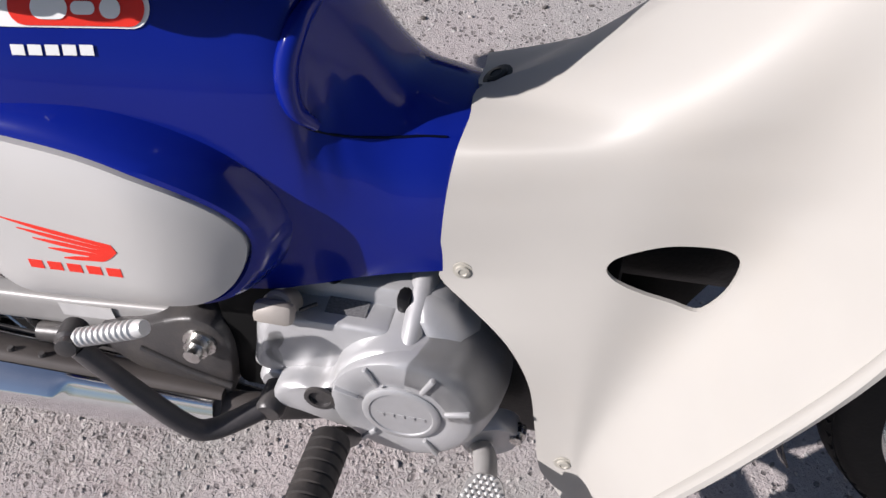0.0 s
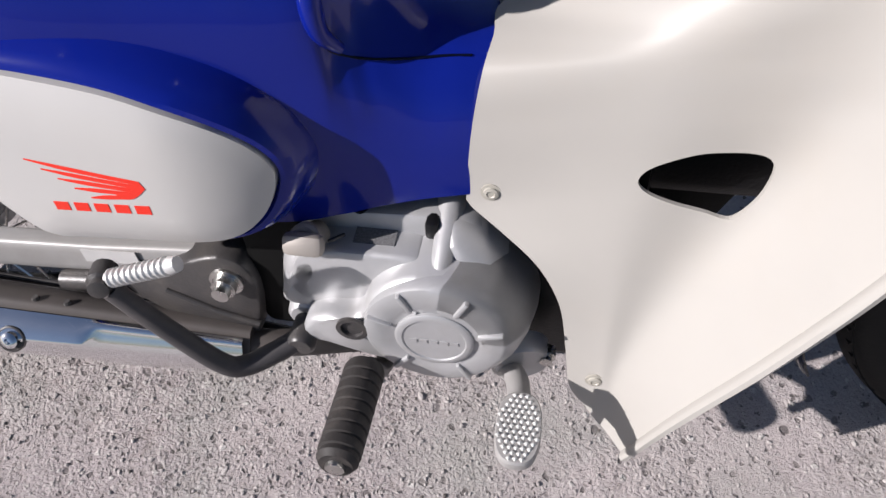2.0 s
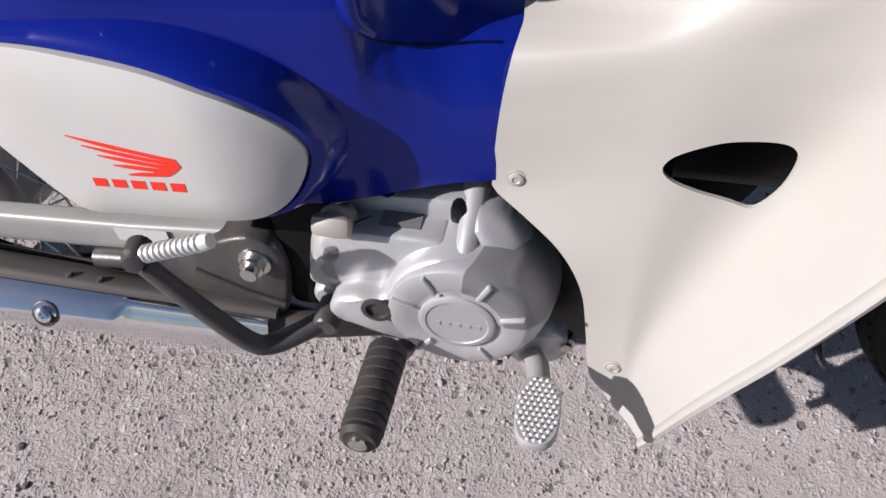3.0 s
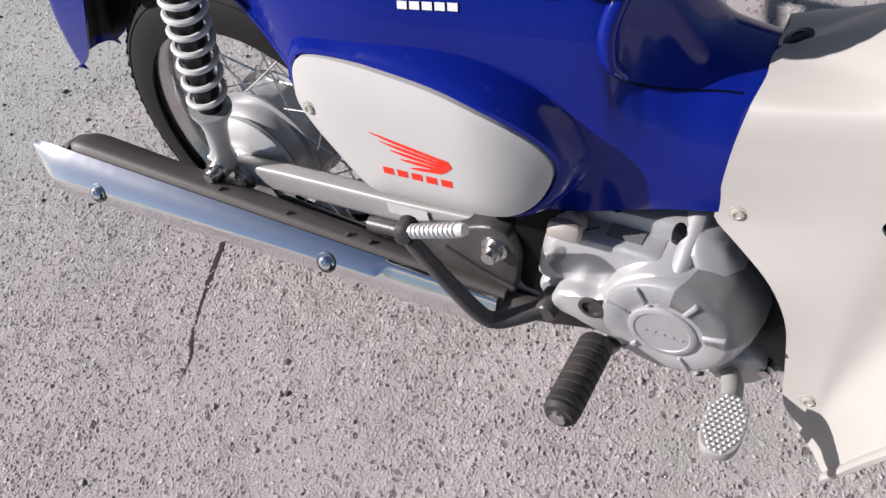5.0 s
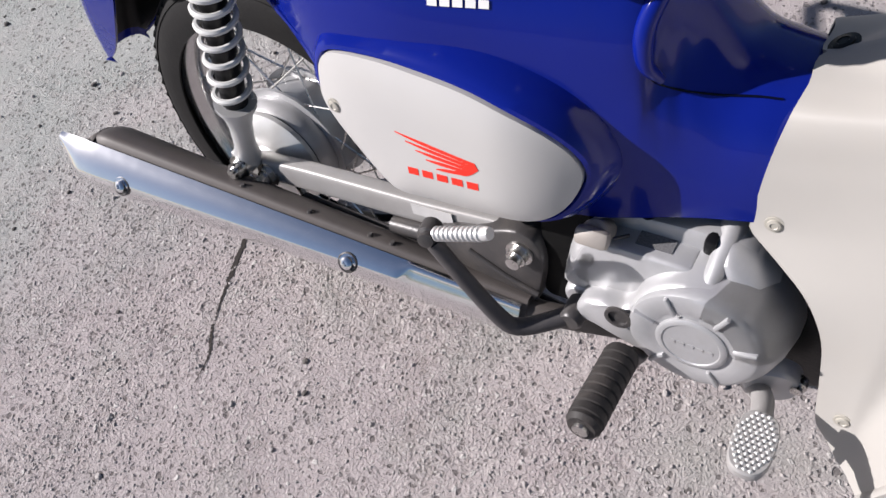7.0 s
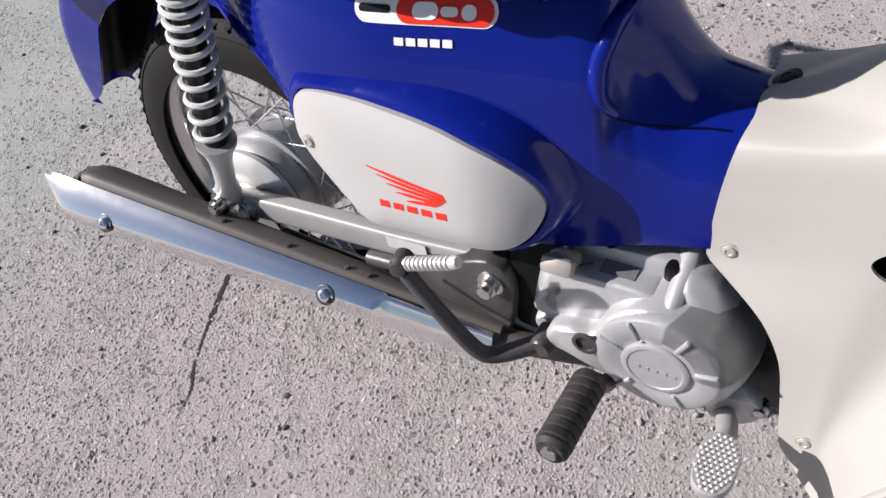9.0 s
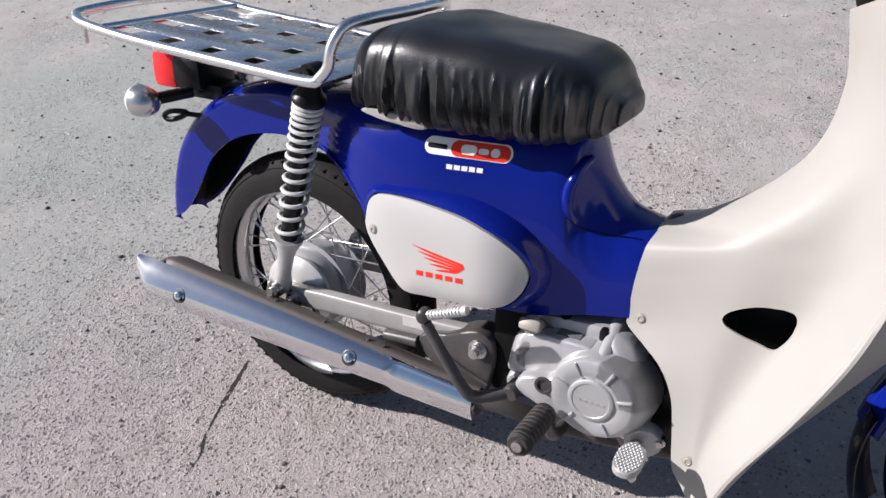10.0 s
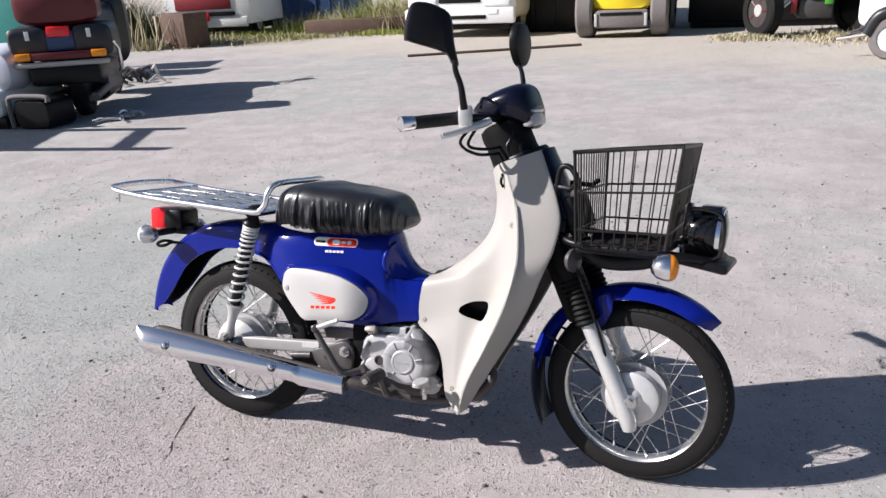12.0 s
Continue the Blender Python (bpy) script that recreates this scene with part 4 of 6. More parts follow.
arm = part("swing_arm", beam([(-0.028, -0.088, 0.264), (0.012, -0.088, 0.266), (0.10, -0.087, 0.273), (0.28, -0.085, 0.281), (0.42, -0.079, 0.288)], 0.0115, 0.0185), ARM_GREY, bike, "grey painted swing arm")
part("white_label", box((0.293, -0.0967, 0.2890), (0.056, 0.001, 0.016), 0, turn=Matrix.Rotation(radians(-3.5), 4, "Y")), STICKER, arm, "blank white sticker", smooth=False)
part("left_arm", flipped(beam([(-0.028, -0.088, 0.264), (0.012, -0.088, 0.266), (0.10, -0.087, 0.273), (0.28, -0.085, 0.281), (0.42, -0.079, 0.288)], 0.0115, 0.0185)), ARM_GREY, arm)
part("axle_nut", turned([(0, 0.013), (0.008, 0.013), (0.008, 0.0085), (0.022, 0.0085), (0.023, 0.0)], (0.034, -0.099, 0.264), RIGHT, 6), STEEL, arm)
part("axle_washer", turned([(0, 0.018), (0.003, 0.018)], (0.034, -0.098, 0.264), RIGHT, 20), STEEL, arm)
stay = part("stay_plate", slab(((0.300, 0.268), (0.316, 0.284), (0.353, 0.294), (0.395, 0.313), (0.416, 0.315), (0.431, 0.305), (0.438, 0.280), (0.433, 0.238), (0.421, 0.203), (0.385, 0.208), (0.340, 0.222), (0.312, 0.245)), -0.066, -0.107, 0.005, 72), DARK, bike, "dark grey pressed steel stay plate")
part("stay_bolt", turned([(0, 0.016), (0.004, 0.016), (0.004, 0.0115), (0.012, 0.0115), (0.012, 0.008), (0.020, 0.008), (0.021, 0.0)], (0.411, -0.106, 0.286), RIGHT, 14), STEEL, stay, "bright hexagon bolt")
part("stay_tube", tube([(0.236, -0.102, 0.254), (0.262, -0.103, 0.258), (0.300, -0.104, 0.262)], 0.0105, 16), DARK, stay)
part("lower_rib", tube([(0.345, -0.107, 0.262), (0.388, -0.108, 0.240), (0.430, -0.108, 0.226)], 0.0035, 10), DARK, stay)
for sy in (1, -1):
    at = SHOCK_LOW if sy == 1 else Vector((SHOCK_LOW.x, -SHOCK_LOW.y, SHOCK_LOW.z))
    if sy == 1:
        part("lower_fork", turned([(-0.012, 0.006), (-0.004, 0.016), (0.010, 0.018), (0.030, 0.0135), (0.068, 0.0145), (0.088, 0.0185), (0.102, 0.0250), (0.109, 0.0258)], at, shock_dir, 20), SILVER, shock, "grey cast lower shock mount")
        part("lower_nut", turned([(-0.012, 0.016), (0.012, 0.016), (0.012, 0.011), (0.022, 0.011), (0.022, 0.007), (0.028, 0.007), (0.028, 0.0)], at + Vector((0, -0.006, 0)), RIGHT, 12), STEEL, shock)
        part("spring_seat", turned([(0.366, 0.025), (0.371, 0.0275), (0.378, 0.0260), (0.383, 0.020), (0.400, 0.014)], at, shock_dir, 24), BLACK, shock)
        part("upper_eye", turned([(-0.016, 0.017), (0.012, 0.017), (0.012, 0.011), (0.020, 0.011), (0.021, 0.0)], SHOCK_TOP + shock_dir * 0.012, RIGHT, 14), BLACK, shock)
left = bpy.data.objects.new("rear_shock", shock.data)
scene.collection.objects.link(left)
left.parent = bike
left.location = (0, 0.244, 0)
tagged(left, "rear shock absorber with a pale coil spring")
for o in list(shock.children):
    c2 = bpy.data.objects.new(o.name.split(".")[0], o.data)
    scene.collection.objects.link(c2)
    c2.parent = left
part("brake_plate", turned([(0, 0.074), (0.006, 0.073), (0.010, 0.066), (0.016, 0.052), (0.018, 0.030), (0.026, 0.024), (0.026, 0.0)], (R_AXLE[0], -0.056, R_AXLE[2]), RIGHT, 48), SILVER, rear_wheel, "silver rear brake plate")
for wh, ax0, fin in ((rear_wheel, Vector(R_AXLE), None), (front_wheel, Vector(F_AXLE), steered)):
    for sy in (-1, 1):
        bm = lathe([(-0.002, 0.066), (0.002, 0.066), (0.002, 0.088), (-0.002, 0.088), (-0.002, 0.066)], ax0 + Vector((0, sy * 0.026, 0)), (0, 1, 0), 48, caps=False)
        part("hub_flange", fin(bm) if fin else bm, ALLOY, wh)
        bm = lathe([(-0.0012, 0.2300), (0.0016, 0.2308), (-0.0012, 0.2316)], ax0 + Vector((0, sy * 0.0335, 0)), (0, sy, 0), 64, caps=False)
        part("sidewall_rib", fin(bm) if fin else bm, RUBBER, wh)
part("brake_arm", tube([(0.055, -0.085, 0.285), (0.075, -0.088, 0.235)], 0.006, 8), STEEL, rear_wheel)
part("brake_rod", tube([(0.075, -0.090, 0.235), (0.30, -0.085, 0.215), (0.55, -0.09, 0.175)], 0.004, 8), DARK, rear_wheel)

# -- dark inner parts between the body and the wheel --
inner = part("inner_frame", box((0.36, 0, 0.400), (0.23, 0.19, 0.07), 0.015), BLACK, bike, "black inner frame behind the side covers")
# two black blocks added as the shade in the gap left of the engine
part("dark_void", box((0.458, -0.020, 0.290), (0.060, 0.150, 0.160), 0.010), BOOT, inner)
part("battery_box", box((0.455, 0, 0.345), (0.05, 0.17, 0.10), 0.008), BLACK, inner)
part("inner_guard", slab(((0.10, 0.545), (0.17, 0.600), (0.26, 0.58), (0.27, 0.45), (0.235, 0.44), (0.20, 0.50)), 0.05, -0.05, 0.004, 40), BLACK, inner)
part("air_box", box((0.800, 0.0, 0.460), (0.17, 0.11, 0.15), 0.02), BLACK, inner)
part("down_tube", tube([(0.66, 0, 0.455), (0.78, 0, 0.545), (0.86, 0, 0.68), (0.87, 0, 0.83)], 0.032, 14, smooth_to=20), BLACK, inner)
# black block added as shade in the space behind the leg shield
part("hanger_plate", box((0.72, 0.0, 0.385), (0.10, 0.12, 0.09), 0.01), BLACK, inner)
part("side_stand", tube([(0.46, 0.075, 0.20), (0.43, 0.115, 0.14), (0.40, 0.170, 0.065)], 0.010, 10), DARK, inner)
part("seat_base", slab(((0.225, 0.646), (0.242, 0.651), (0.284, 0.650), (0.329, 0.646), (0.334, 0.637), (0.325, 0.632), (0.281, 0.634), (0.250, 0.639)), -0.02, -0.140, 0.004, 48), WHITE, bike, "cream strip under the seat edge")

# -- screws on covers --
def screw(name, at, r, mat, owner, axis=RIGHT):
    o = part(name, turned([(0, r * 1.45), (0.0012, r * 1.45), (0.0014, r * 1.05), (0.003, r), (0.0036, r * 0.6), (0.0028, r * 0.5), (0.0028, 0.0)], at, axis, 16), mat, owner)
    return o


from mathutils.bvhtree import BVHTree


def skin_of(ob):
    me = ob.data
    return BVHTree.FromPolygons([v.co.copy() for v in me.vertices], [tuple(p.vertices) for p in me.polygons])


SKIN_SHIELD, SKIN_BODY, SKIN_COVER = skin_of(shield), skin_of(body), skin_of(cover)


def drop_on(skin, x, z, up=0.0):
    """The place on the right-hand skin of the bike at x, z."""
    hit = skin.ray_cast(Vector((x, -0.6, z)), Vector((0, 1, 0)))
    return hit[0] + Vector((0, -up, 0))


SCREW = material("screw_grey", (0.40, 0.38, 0.33), 0.45, metal=0.1, vary=0.1)
for x, z in ((0.647, 0.401), (0.748, 0.229), (0.905, 0.688)):
    screw("screw", drop_on(SKIN_SHIELD, x, z), 0.0058, SCREW, shield)
screw("screw", (0.655, 0.008, 0.5215), 0.0085, BLACK, shield, (-0.45, -0.1, 0.9))
screw("screw", drop_on(SKIN_COVER, 0.2495, 0.4695), 0.0055, SCREW, cover)

hp = drop_on(SKIN_SHIELD, 0.862, 0.815)
part("hook", tube([hp + Vector((0, 0.003, 0)), hp + Vector((0.002, -0.008, -0.004)), hp + Vector((0.000, -0.010, -0.020)), hp + Vector((0.006, -0.008, -0.034))], 0.0035, 8, smooth_to=14), BLACK, shield, "small black luggage hook")


# -- emblems, laid on the curved skins --
def patch(skin, lower, upper, up, n=18, m=4):
    """A thin sheet on the skin between two edge lines of (x, z)."""
    a = spline([(x, 0, z) for x, z in lower], n)
    b = spline([(x, 0, z) for x, z in upper], n)
    rows = []
    for p, q in zip(a, b):
        row = []
        for k in range(m + 1):
            g = p.lerp(q, k / m)
            row.append(drop_on(skin, g.x, g.z, up))
        rows.append(row)
    bm = bmesh.new()
    rings(bm, rows, closed=False, caps=False)
    bmesh.ops.recalc_face_normals(bm, faces=bm.faces)
    bmesh.ops.solidify(bm, geom=bm.faces[:], thickness=0.0003)
    return bm


def pill(cx, cz, half, h, slope=0.0):
    lo, hi = [], []
    for i in range(25):
        x = half * math.sin(math.pi / 2 * (-1 + i / 12))
        e = max(0.0, abs(x) - (half - h)) / h
        y = h * math.sqrt(max(0.0, 1 - e * e)) + 0.0001
        lo.append((cx + x, cz + slope * x - y))
        hi.append((cx + x, cz + slope * x + y))
    return lo, hi


seam = [drop_on(SKIN_BODY, x, z, 0.0002) for x, z in ((0.538, 0.604), (0.529, 0.590), (0.522, 0.564), (0.525, 0.538), (0.536, 0.520), (0.554, 0.510), (0.582, 0.505), (0.609, 0.504), (0.628, 0.503))]
part("panel_seam", tube(seam, 0.0011, 6, smooth_to=40), NAVY, body)
part("panel_bead", tube([p + Vector((0.006, 0.002, 0.001)) for p in seam[:5]], [0.0025 + 0.006 * math.sin(math.pi * (0.12 + 0.80 * i / 29)) for i in range(30)], 12, smooth_to=30), BLUE, body)
SL = -0.012
emblem = part("emblem", patch(SKIN_BODY, *pill(0.382, 0.604, 0.064, 0.0118, SL), 0.0012, 40), DECAL_WHITE, bike, "white and red oval side emblem")
part("red_field", patch(SKIN_BODY, *pill(0.4005, 0.6038, 0.0425, 0.0104, SL), 0.0020, 40), RED, emblem)
for k, (x, w, h) in enumerate(((0.384, 0.0115, 0.0090), (0.405, 0.0075, 0.0050), (0.422, 0.0065, 0.0078))):
    part("white_shape", patch(SKIN_BODY, *pill(x, 0.604 + SL * (x - 0.382), w, h * 0.72, SL), 0.0028, 14), DECAL_WHITE, emblem)
part("dark_shape", patch(SKIN_BODY, *pill(0.3375, 0.6045, 0.0150, 0.0030, SL), 0.0020, 20), BLACK, emblem)
for i in range(5):
    x = 0.3595 + 0.0110 * i
    part("name_bar", patch(SKIN_BODY, [(x - 0.0043, 0.5752), (x + 0.0043, 0.5750)], [(x - 0.0043, 0.5818), (x + 0.0043, 0.5816)], 0.0012, 6, 2), DECAL_WHITE, emblem)
wing = None
for i in range(5):
    f = i / 4
    x0, z0 = 0.323 + 0.042 * f, 0.4645 - 0.0295 * f
    x1, z1 = 0.4085 - 0.012 * f, 0.4535 - 0.0140 * f
    t = 0.0018
    mid = [(x0 + k * (x1 - x0), z0 + (k ** 0.85) * (z1 - z0)) for k in (0.0, 0.35, 0.7, 1.0)]
    wide = (0.30, 1.0, 1.0, 1.0)
    o = part("feather" if wing else "wing_emblem", patch(SKIN_COVER, [(x, z - t * w) for (x, z), w in zip(mid, wide)], [(x, z + t * w) for (x, z), w in zip(mid, wide)], 0.0004, 20, 3), RED, wing or cover, "" if wing else "red winged emblem")
    wing = wing or o
part("wing_root", patch(SKIN_COVER, [(0.387, 0.4380), (0.397, 0.4380), (0.404, 0.4420), (0.4115, 0.4490)], [(0.387, 0.4410), (0.396, 0.4435), (0.402, 0.4480), (0.4085, 0.4548)], 0.0005, 14), RED, cover)
for i in range(5):
    x = 0.3370 + 0.0166 * i
    z = 0.4185 + 0.08 * (x - 0.337)
    part("red_bar", patch(SKIN_COVER, [(x - 0.0060, z), (x + 0.0060, z + 0.001)], [(x - 0.0060, z + 0.0082), (x + 0.0060, z + 0.0092)], 0.0004, 6, 2), RED, cover)

# -- rear rack --
RAIL = [(0.172, -0.158, 0.688), (0.150, -0.163, 0.682), (0.02, -0.165, 0.690), (-0.20, -0.165, 0.706), (-0.32, -0.163, 0.720), (-0.362, -0.150, 0.728), (-0.378, -0.120, 0.733), (-0.385, 0.0, 0.737)]
full_rail = RAIL + [(x, -y, z) for x, y, z in reversed(RAIL[:-1])]
rack = part("rear_rack", tube(full_rail, 0.0085, 12, smooth_to=100), RACK, bike, "chromed tubular rear carrier rack")
GRAB = [(0.168, -0.160, 0.686), (0.185, -0.158, 0.705), (0.192, -0.155, 0.735), (0.204, -0.140, 0.760), (0.220, -0.10, 0.768), (0.225, 0.0, 0.768)]
part("grab_bar", tube(GRAB + [(x, -y, z) for x, y, z in reversed(GRAB[:-1])], 0.0085, 12, smooth_to=60), RACK, rack)
part("cross_tube", tube([(-0.292, -0.163, 0.716), (-0.292, 0.163, 0.716)], 0.007, 12), RACK, rack)
for y in (-0.088, 0.0, 0.088):
    part("long_strip", box((-0.06, y, 0.6985), (0.46, 0.058, 0.003), 0.001, turn=Matrix.Rotation(radians(4.2), 4, "Y")), RACK, rack)
for x in (-0.20, -0.11, -0.02, 0.07, 0.145):
    part("cross_strip", box((x, 0, 0.6955 - 0.0715 * (x + 0.02)), (0.060, 0.325, 0.003), 0.001, turn=Matrix.Rotation(radians(4.2), 4, "Y")), RACK, rack)
for sy in (-1, 1):
    part("rack_stay", tube([(0.115, sy * 0.135, 0.672), (0.118, sy * 0.150, 0.686)], 0.009, 10), BLACK, rack)
# dark plate added below the strips to give their slots deep shade
part("under_plate", box((-0.030, 0, 0.6835), (0.37, 0.270, 0.003), 0.001, turn=Matrix.Rotation(radians(4.2), 4, "Y")), SOOT, rack, "dark plate added as shade in the slots between the strips")
part("rack_hook", tube([(-0.330, -0.160, 0.716), (-0.331, -0.160, 0.688)], 0.003, 8), STEEL, rack)

# -- tail lamp and rear indicators --
lamp = part("tail_lamp", box((-0.238, 0, 0.628), (0.085, 0.095, 0.066), 0.014), BLACK, bike, "red tail lamp in a black housing")
part("red_lens", box((-0.284, 0, 0.628), (0.062, 0.100, 0.068), 0.012), RED_LENS, lamp, "glossy red tail lens")
part("lamp_bracket", box((-0.205, 0, 0.594), (0.09, 0.06, 0.03), 0.006), BLACK, lamp)
for sy in (-1, 1):
    stalk = tube([(-0.225, sy * 0.04, 0.594), (-0.256, sy * 0.100, 0.588)], 0.011, 12)
    ind = part("rear_indicator", stalk, BLACK, bike, "bullet indicator with a bright shell")
    part("shell", turned([(-0.030, 0.004), (-0.027, 0.014), (-0.015, 0.024), (0.000, 0.028), (0.012, 0.029)], (-0.262, sy * 0.118, 0.587), (-1, 0, 0), 28), RIM, ind)
    part("lens", turned([(0.012, 0.0285), (0.020, 0.026), (0.027, 0.018), (0.030, 0.004)], (-0.262, sy * 0.118, 0.587), (-1, 0, 0), 28), CLEAR, ind, "pale indicator lens")
loop = [(-0.222, -0.062, 0.560), (-0.244, -0.070, 0.562), (-0.262, -0.074, 0.556), (-0.266, -0.075, 0.550), (-0.258, -0.074, 0.545), (-0.238, -0.068, 0.549)]
hook_bm = tube(loop, 0.005, 8, closed=True, smooth_to=36)
tube([(-0.226, -0.064, 0.558), (-0.196, -0.052, 0.556)], 0.005, 8, hook_bm)
part("helmet_hook", hook_bm, BLACK, bike, "black looped bracket on the rear fender")

# -- front fork, wheel guards --
fork = part("front_fork", steered(tube([(1.232, -0.076, 0.168), (1.226, -0.077, 0.200), (1.205, -0.077, 0.250), (1.160, -0.076, 0.345), (1.108, -0.075, 0.452)], [0.018, 0.0245, 0.0240, 0.0225, 0.0225], 20)), SILVER, bike, "silver fork legs with black rubber boots")
part("fork_leg", steered(tube([(1.232, 0.076, 0.168), (1.226, 0.077, 0.200), (1.205, 0.077, 0.250), (1.160, 0.076, 0.345), (1.108, 0.075, 0.452)], [0.018, 0.0245, 0.0240, 0.0225, 0.0225], 20)), SILVER, fork)
for sy in (-1, 1):
    prof = [(0.0, 0.026)]
    for i in range(9):
        prof += [(0.008 + i * 0.014, 0.036), (0.015 + i * 0.014, 0.031)]
    prof += [(0.145, 0.034), (0.30, 0.032)]
    part("fork_boot", steered(turned(prof, (1.112, sy * 0.075, 0.440), (-0.407, 0, 0.914), 22)), BOOT, fork, "black ribbed rubber boot")
    part("axle_boss", steered(turned([(-0.02, 0.020), (0.018, 0.020), (0.020, 0.012), (0.028, 0.012), (0.030, 0.0)], (1.228, sy * 0.068, 0.2475), (0, sy, 0), 16)), STEEL, fork)
part("leg_cover", steered(box((1.045, -0.055, 0.560), (0.075, 0.085, 0.250), 0.020, turn=Matrix.Rotation(radians(-24), 4, "Y"))), BOOT, fork)
part("lower_yoke", steered(box((1.015, 0, 0.690), (0.075, 0.20, 0.05), 0.012)), BLACK, fork)
part("horn", steered(turned([(-0.012, 0.018), (0, 0.030), (0.010, 0.031), (0.013, 0.024), (0.015, 0.0)], (1.072, -0.108, 0.612), (1, -0.35, 0), 24)), DARK, fork)
part("brake_panel", steered(turned([(0, 0.070), (0.006, 0.070), (0.010, 0.064), (0.012, 0.030), (0.022, 0.022)], Vector(F_AXLE) + Vector((0, -0.050, 0)), RIGHT, 44)), SILVER, front_wheel, "pale front brake plate")
part("front_brake_cable", steered(tube([(1.175, -0.075, 0.300), (1.150, -0.100, 0.42), (1.08, -0.105, 0.60), (1.00, -0.09, 0.75)], 0.004, 8, smooth_to=24)), BLACK, front_wheel)


def arc_guard(a0, a1, half, skirt, radius, n=40, thick=0.0025, tip=True):
    c = Vector(F_AXLE)
    rows = []
    for i in range(n):
        f = i / (n - 1)
        a = radians(a0 + (a1 - a0) * f)
        d = Vector((math.cos(a), 0, math.sin(a)))
        e = min(1.0, math.sqrt(max(0.0, f / 0.10))) if tip else 1.0
        row = []
        for j in range(15):
            s = -1 + 2 * j / 14
            row.append(c + d * (radius - skirt * abs(s) ** 2.6) + Vector((0, half * e * s, 0)))
        rows.append(row)
    bm = bmesh.new()
    rings(bm, rows, closed=False, caps=False)
    finish(bm)
    bmesh.ops.solidify(bm, geom=bm.faces[:], thickness=thick)
    return steered(bm)


guard = part("front_fender", arc_guard(47, 172, 0.052, 0.034, 0.297), BLUE, bike, "blue front fender with a dark mud flap")
part("mud_flap", arc_guard(166, 208, 0.050, 0.016, 0.290, 20, tip=False), NAVY, guard, "dark rubber mud flap")
for sy in (-1, 1):
    part("fender_stay", steered(slab(((1.105, 0.440), (1.118, 0.500), (1.160, 0.520), (1.168, 0.480), (1.150, 0.440), (1.13, 0.425)), sy * 0.046, sy * 0.058, 0.003, 30)), BLUE, guard)
    part("flap_stay", steered(tube([(1.205, sy * 0.06, 0.255), (1.10, sy * 0.06, 0.330), (0.99, sy * 0.046, 0.385)], 0.004, 8)), BLACK, guard)


# -- front cover, neck and handlebar --
def front_cover():
    edge = [(0.949, -0.060, 0.878), (0.976, -0.076, 0.812), (0.998, -0.094, 0.760), (1.014, -0.108, 0.700), (1.008, -0.122, 0.645)]
    side = [(0.968, -0.044, 0.884), (1.000, -0.058, 0.816), (1.024, -0.074, 0.764), (1.040, -0.086, 0.704), (1.036, -0.096, 0.648)]
    mid = [(0.978, 0.0, 0.888), (1.010, 0.0, 0.824), (1.032, 0.0, 0.768), (1.046, 0.0, 0.706), (1.042, 0.0, 0.650)]
    other = [[(x, -y, z) for x, y, z in c] for c in (side, edge)]
    bm = surface((edge, side, mid, other[0], other[1]), 30, 30)
    bmesh.ops.solidify(bm, geom=bm.faces[:], thickness=0.004)
    return bm


part("front_cover", front_cover(), NAVY, bike, "dark navy front cover between the shield halves")
neck = part("steering_neck", turned([(-0.03, 0.066), (0.010, 0.068), (0.030, 0.067), (0.070, 0.066), (0.100, 0.068), (0.118, 0.066), (0.126, 0.054)], (0.886, 0, 0.832), HEAD_AXIS, 32), BOOT, bike, "black steering neck with cables")
part("neck_collar", turned([(-0.030, 0.070), (0.006, 0.074), (0.014, 0.070), (0.016, 0.058)], (0.897, 0, 0.852), HEAD_AXIS, 32), BLACK, neck)


def nacelle():
    keys = [(-0.104, 0.026, -0.020, 0.010), (-0.080, 0.056, -0.012, 0.026), (-0.040, 0.076, 0.002, 0.040), (0.010, 0.080, 0.014, 0.050), (0.042, 0.074, 0.011, 0.053), (0.058, 0.066, 0.000, 0.047), (0.070, 0.058, -0.012, 0.036), (0.076, 0.048, -0.016, 0.030)]
    rows = []
    for s, w, dz, h in keys:
        rows.append([Vector((s, w * math.copysign(abs(math.cos(a)) ** 0.8, math.cos(a)), dz + h * math.copysign(abs(math.sin(a)) ** 0.8, math.sin(a)))) for a in (2 * math.pi * j / 40 for j in range(40))])
    cols = [spline([r[j] for r in rows], 26) for j in range(40)]
    bm = bmesh.new()
    rings(bm, [[c[i] for c in cols] for i in range(26)])
    bmesh.ops.transform(bm, matrix=pose(0.862, 0, 0.988, 0, 6, 0), verts=bm.verts)
    return steered(finish(bm))


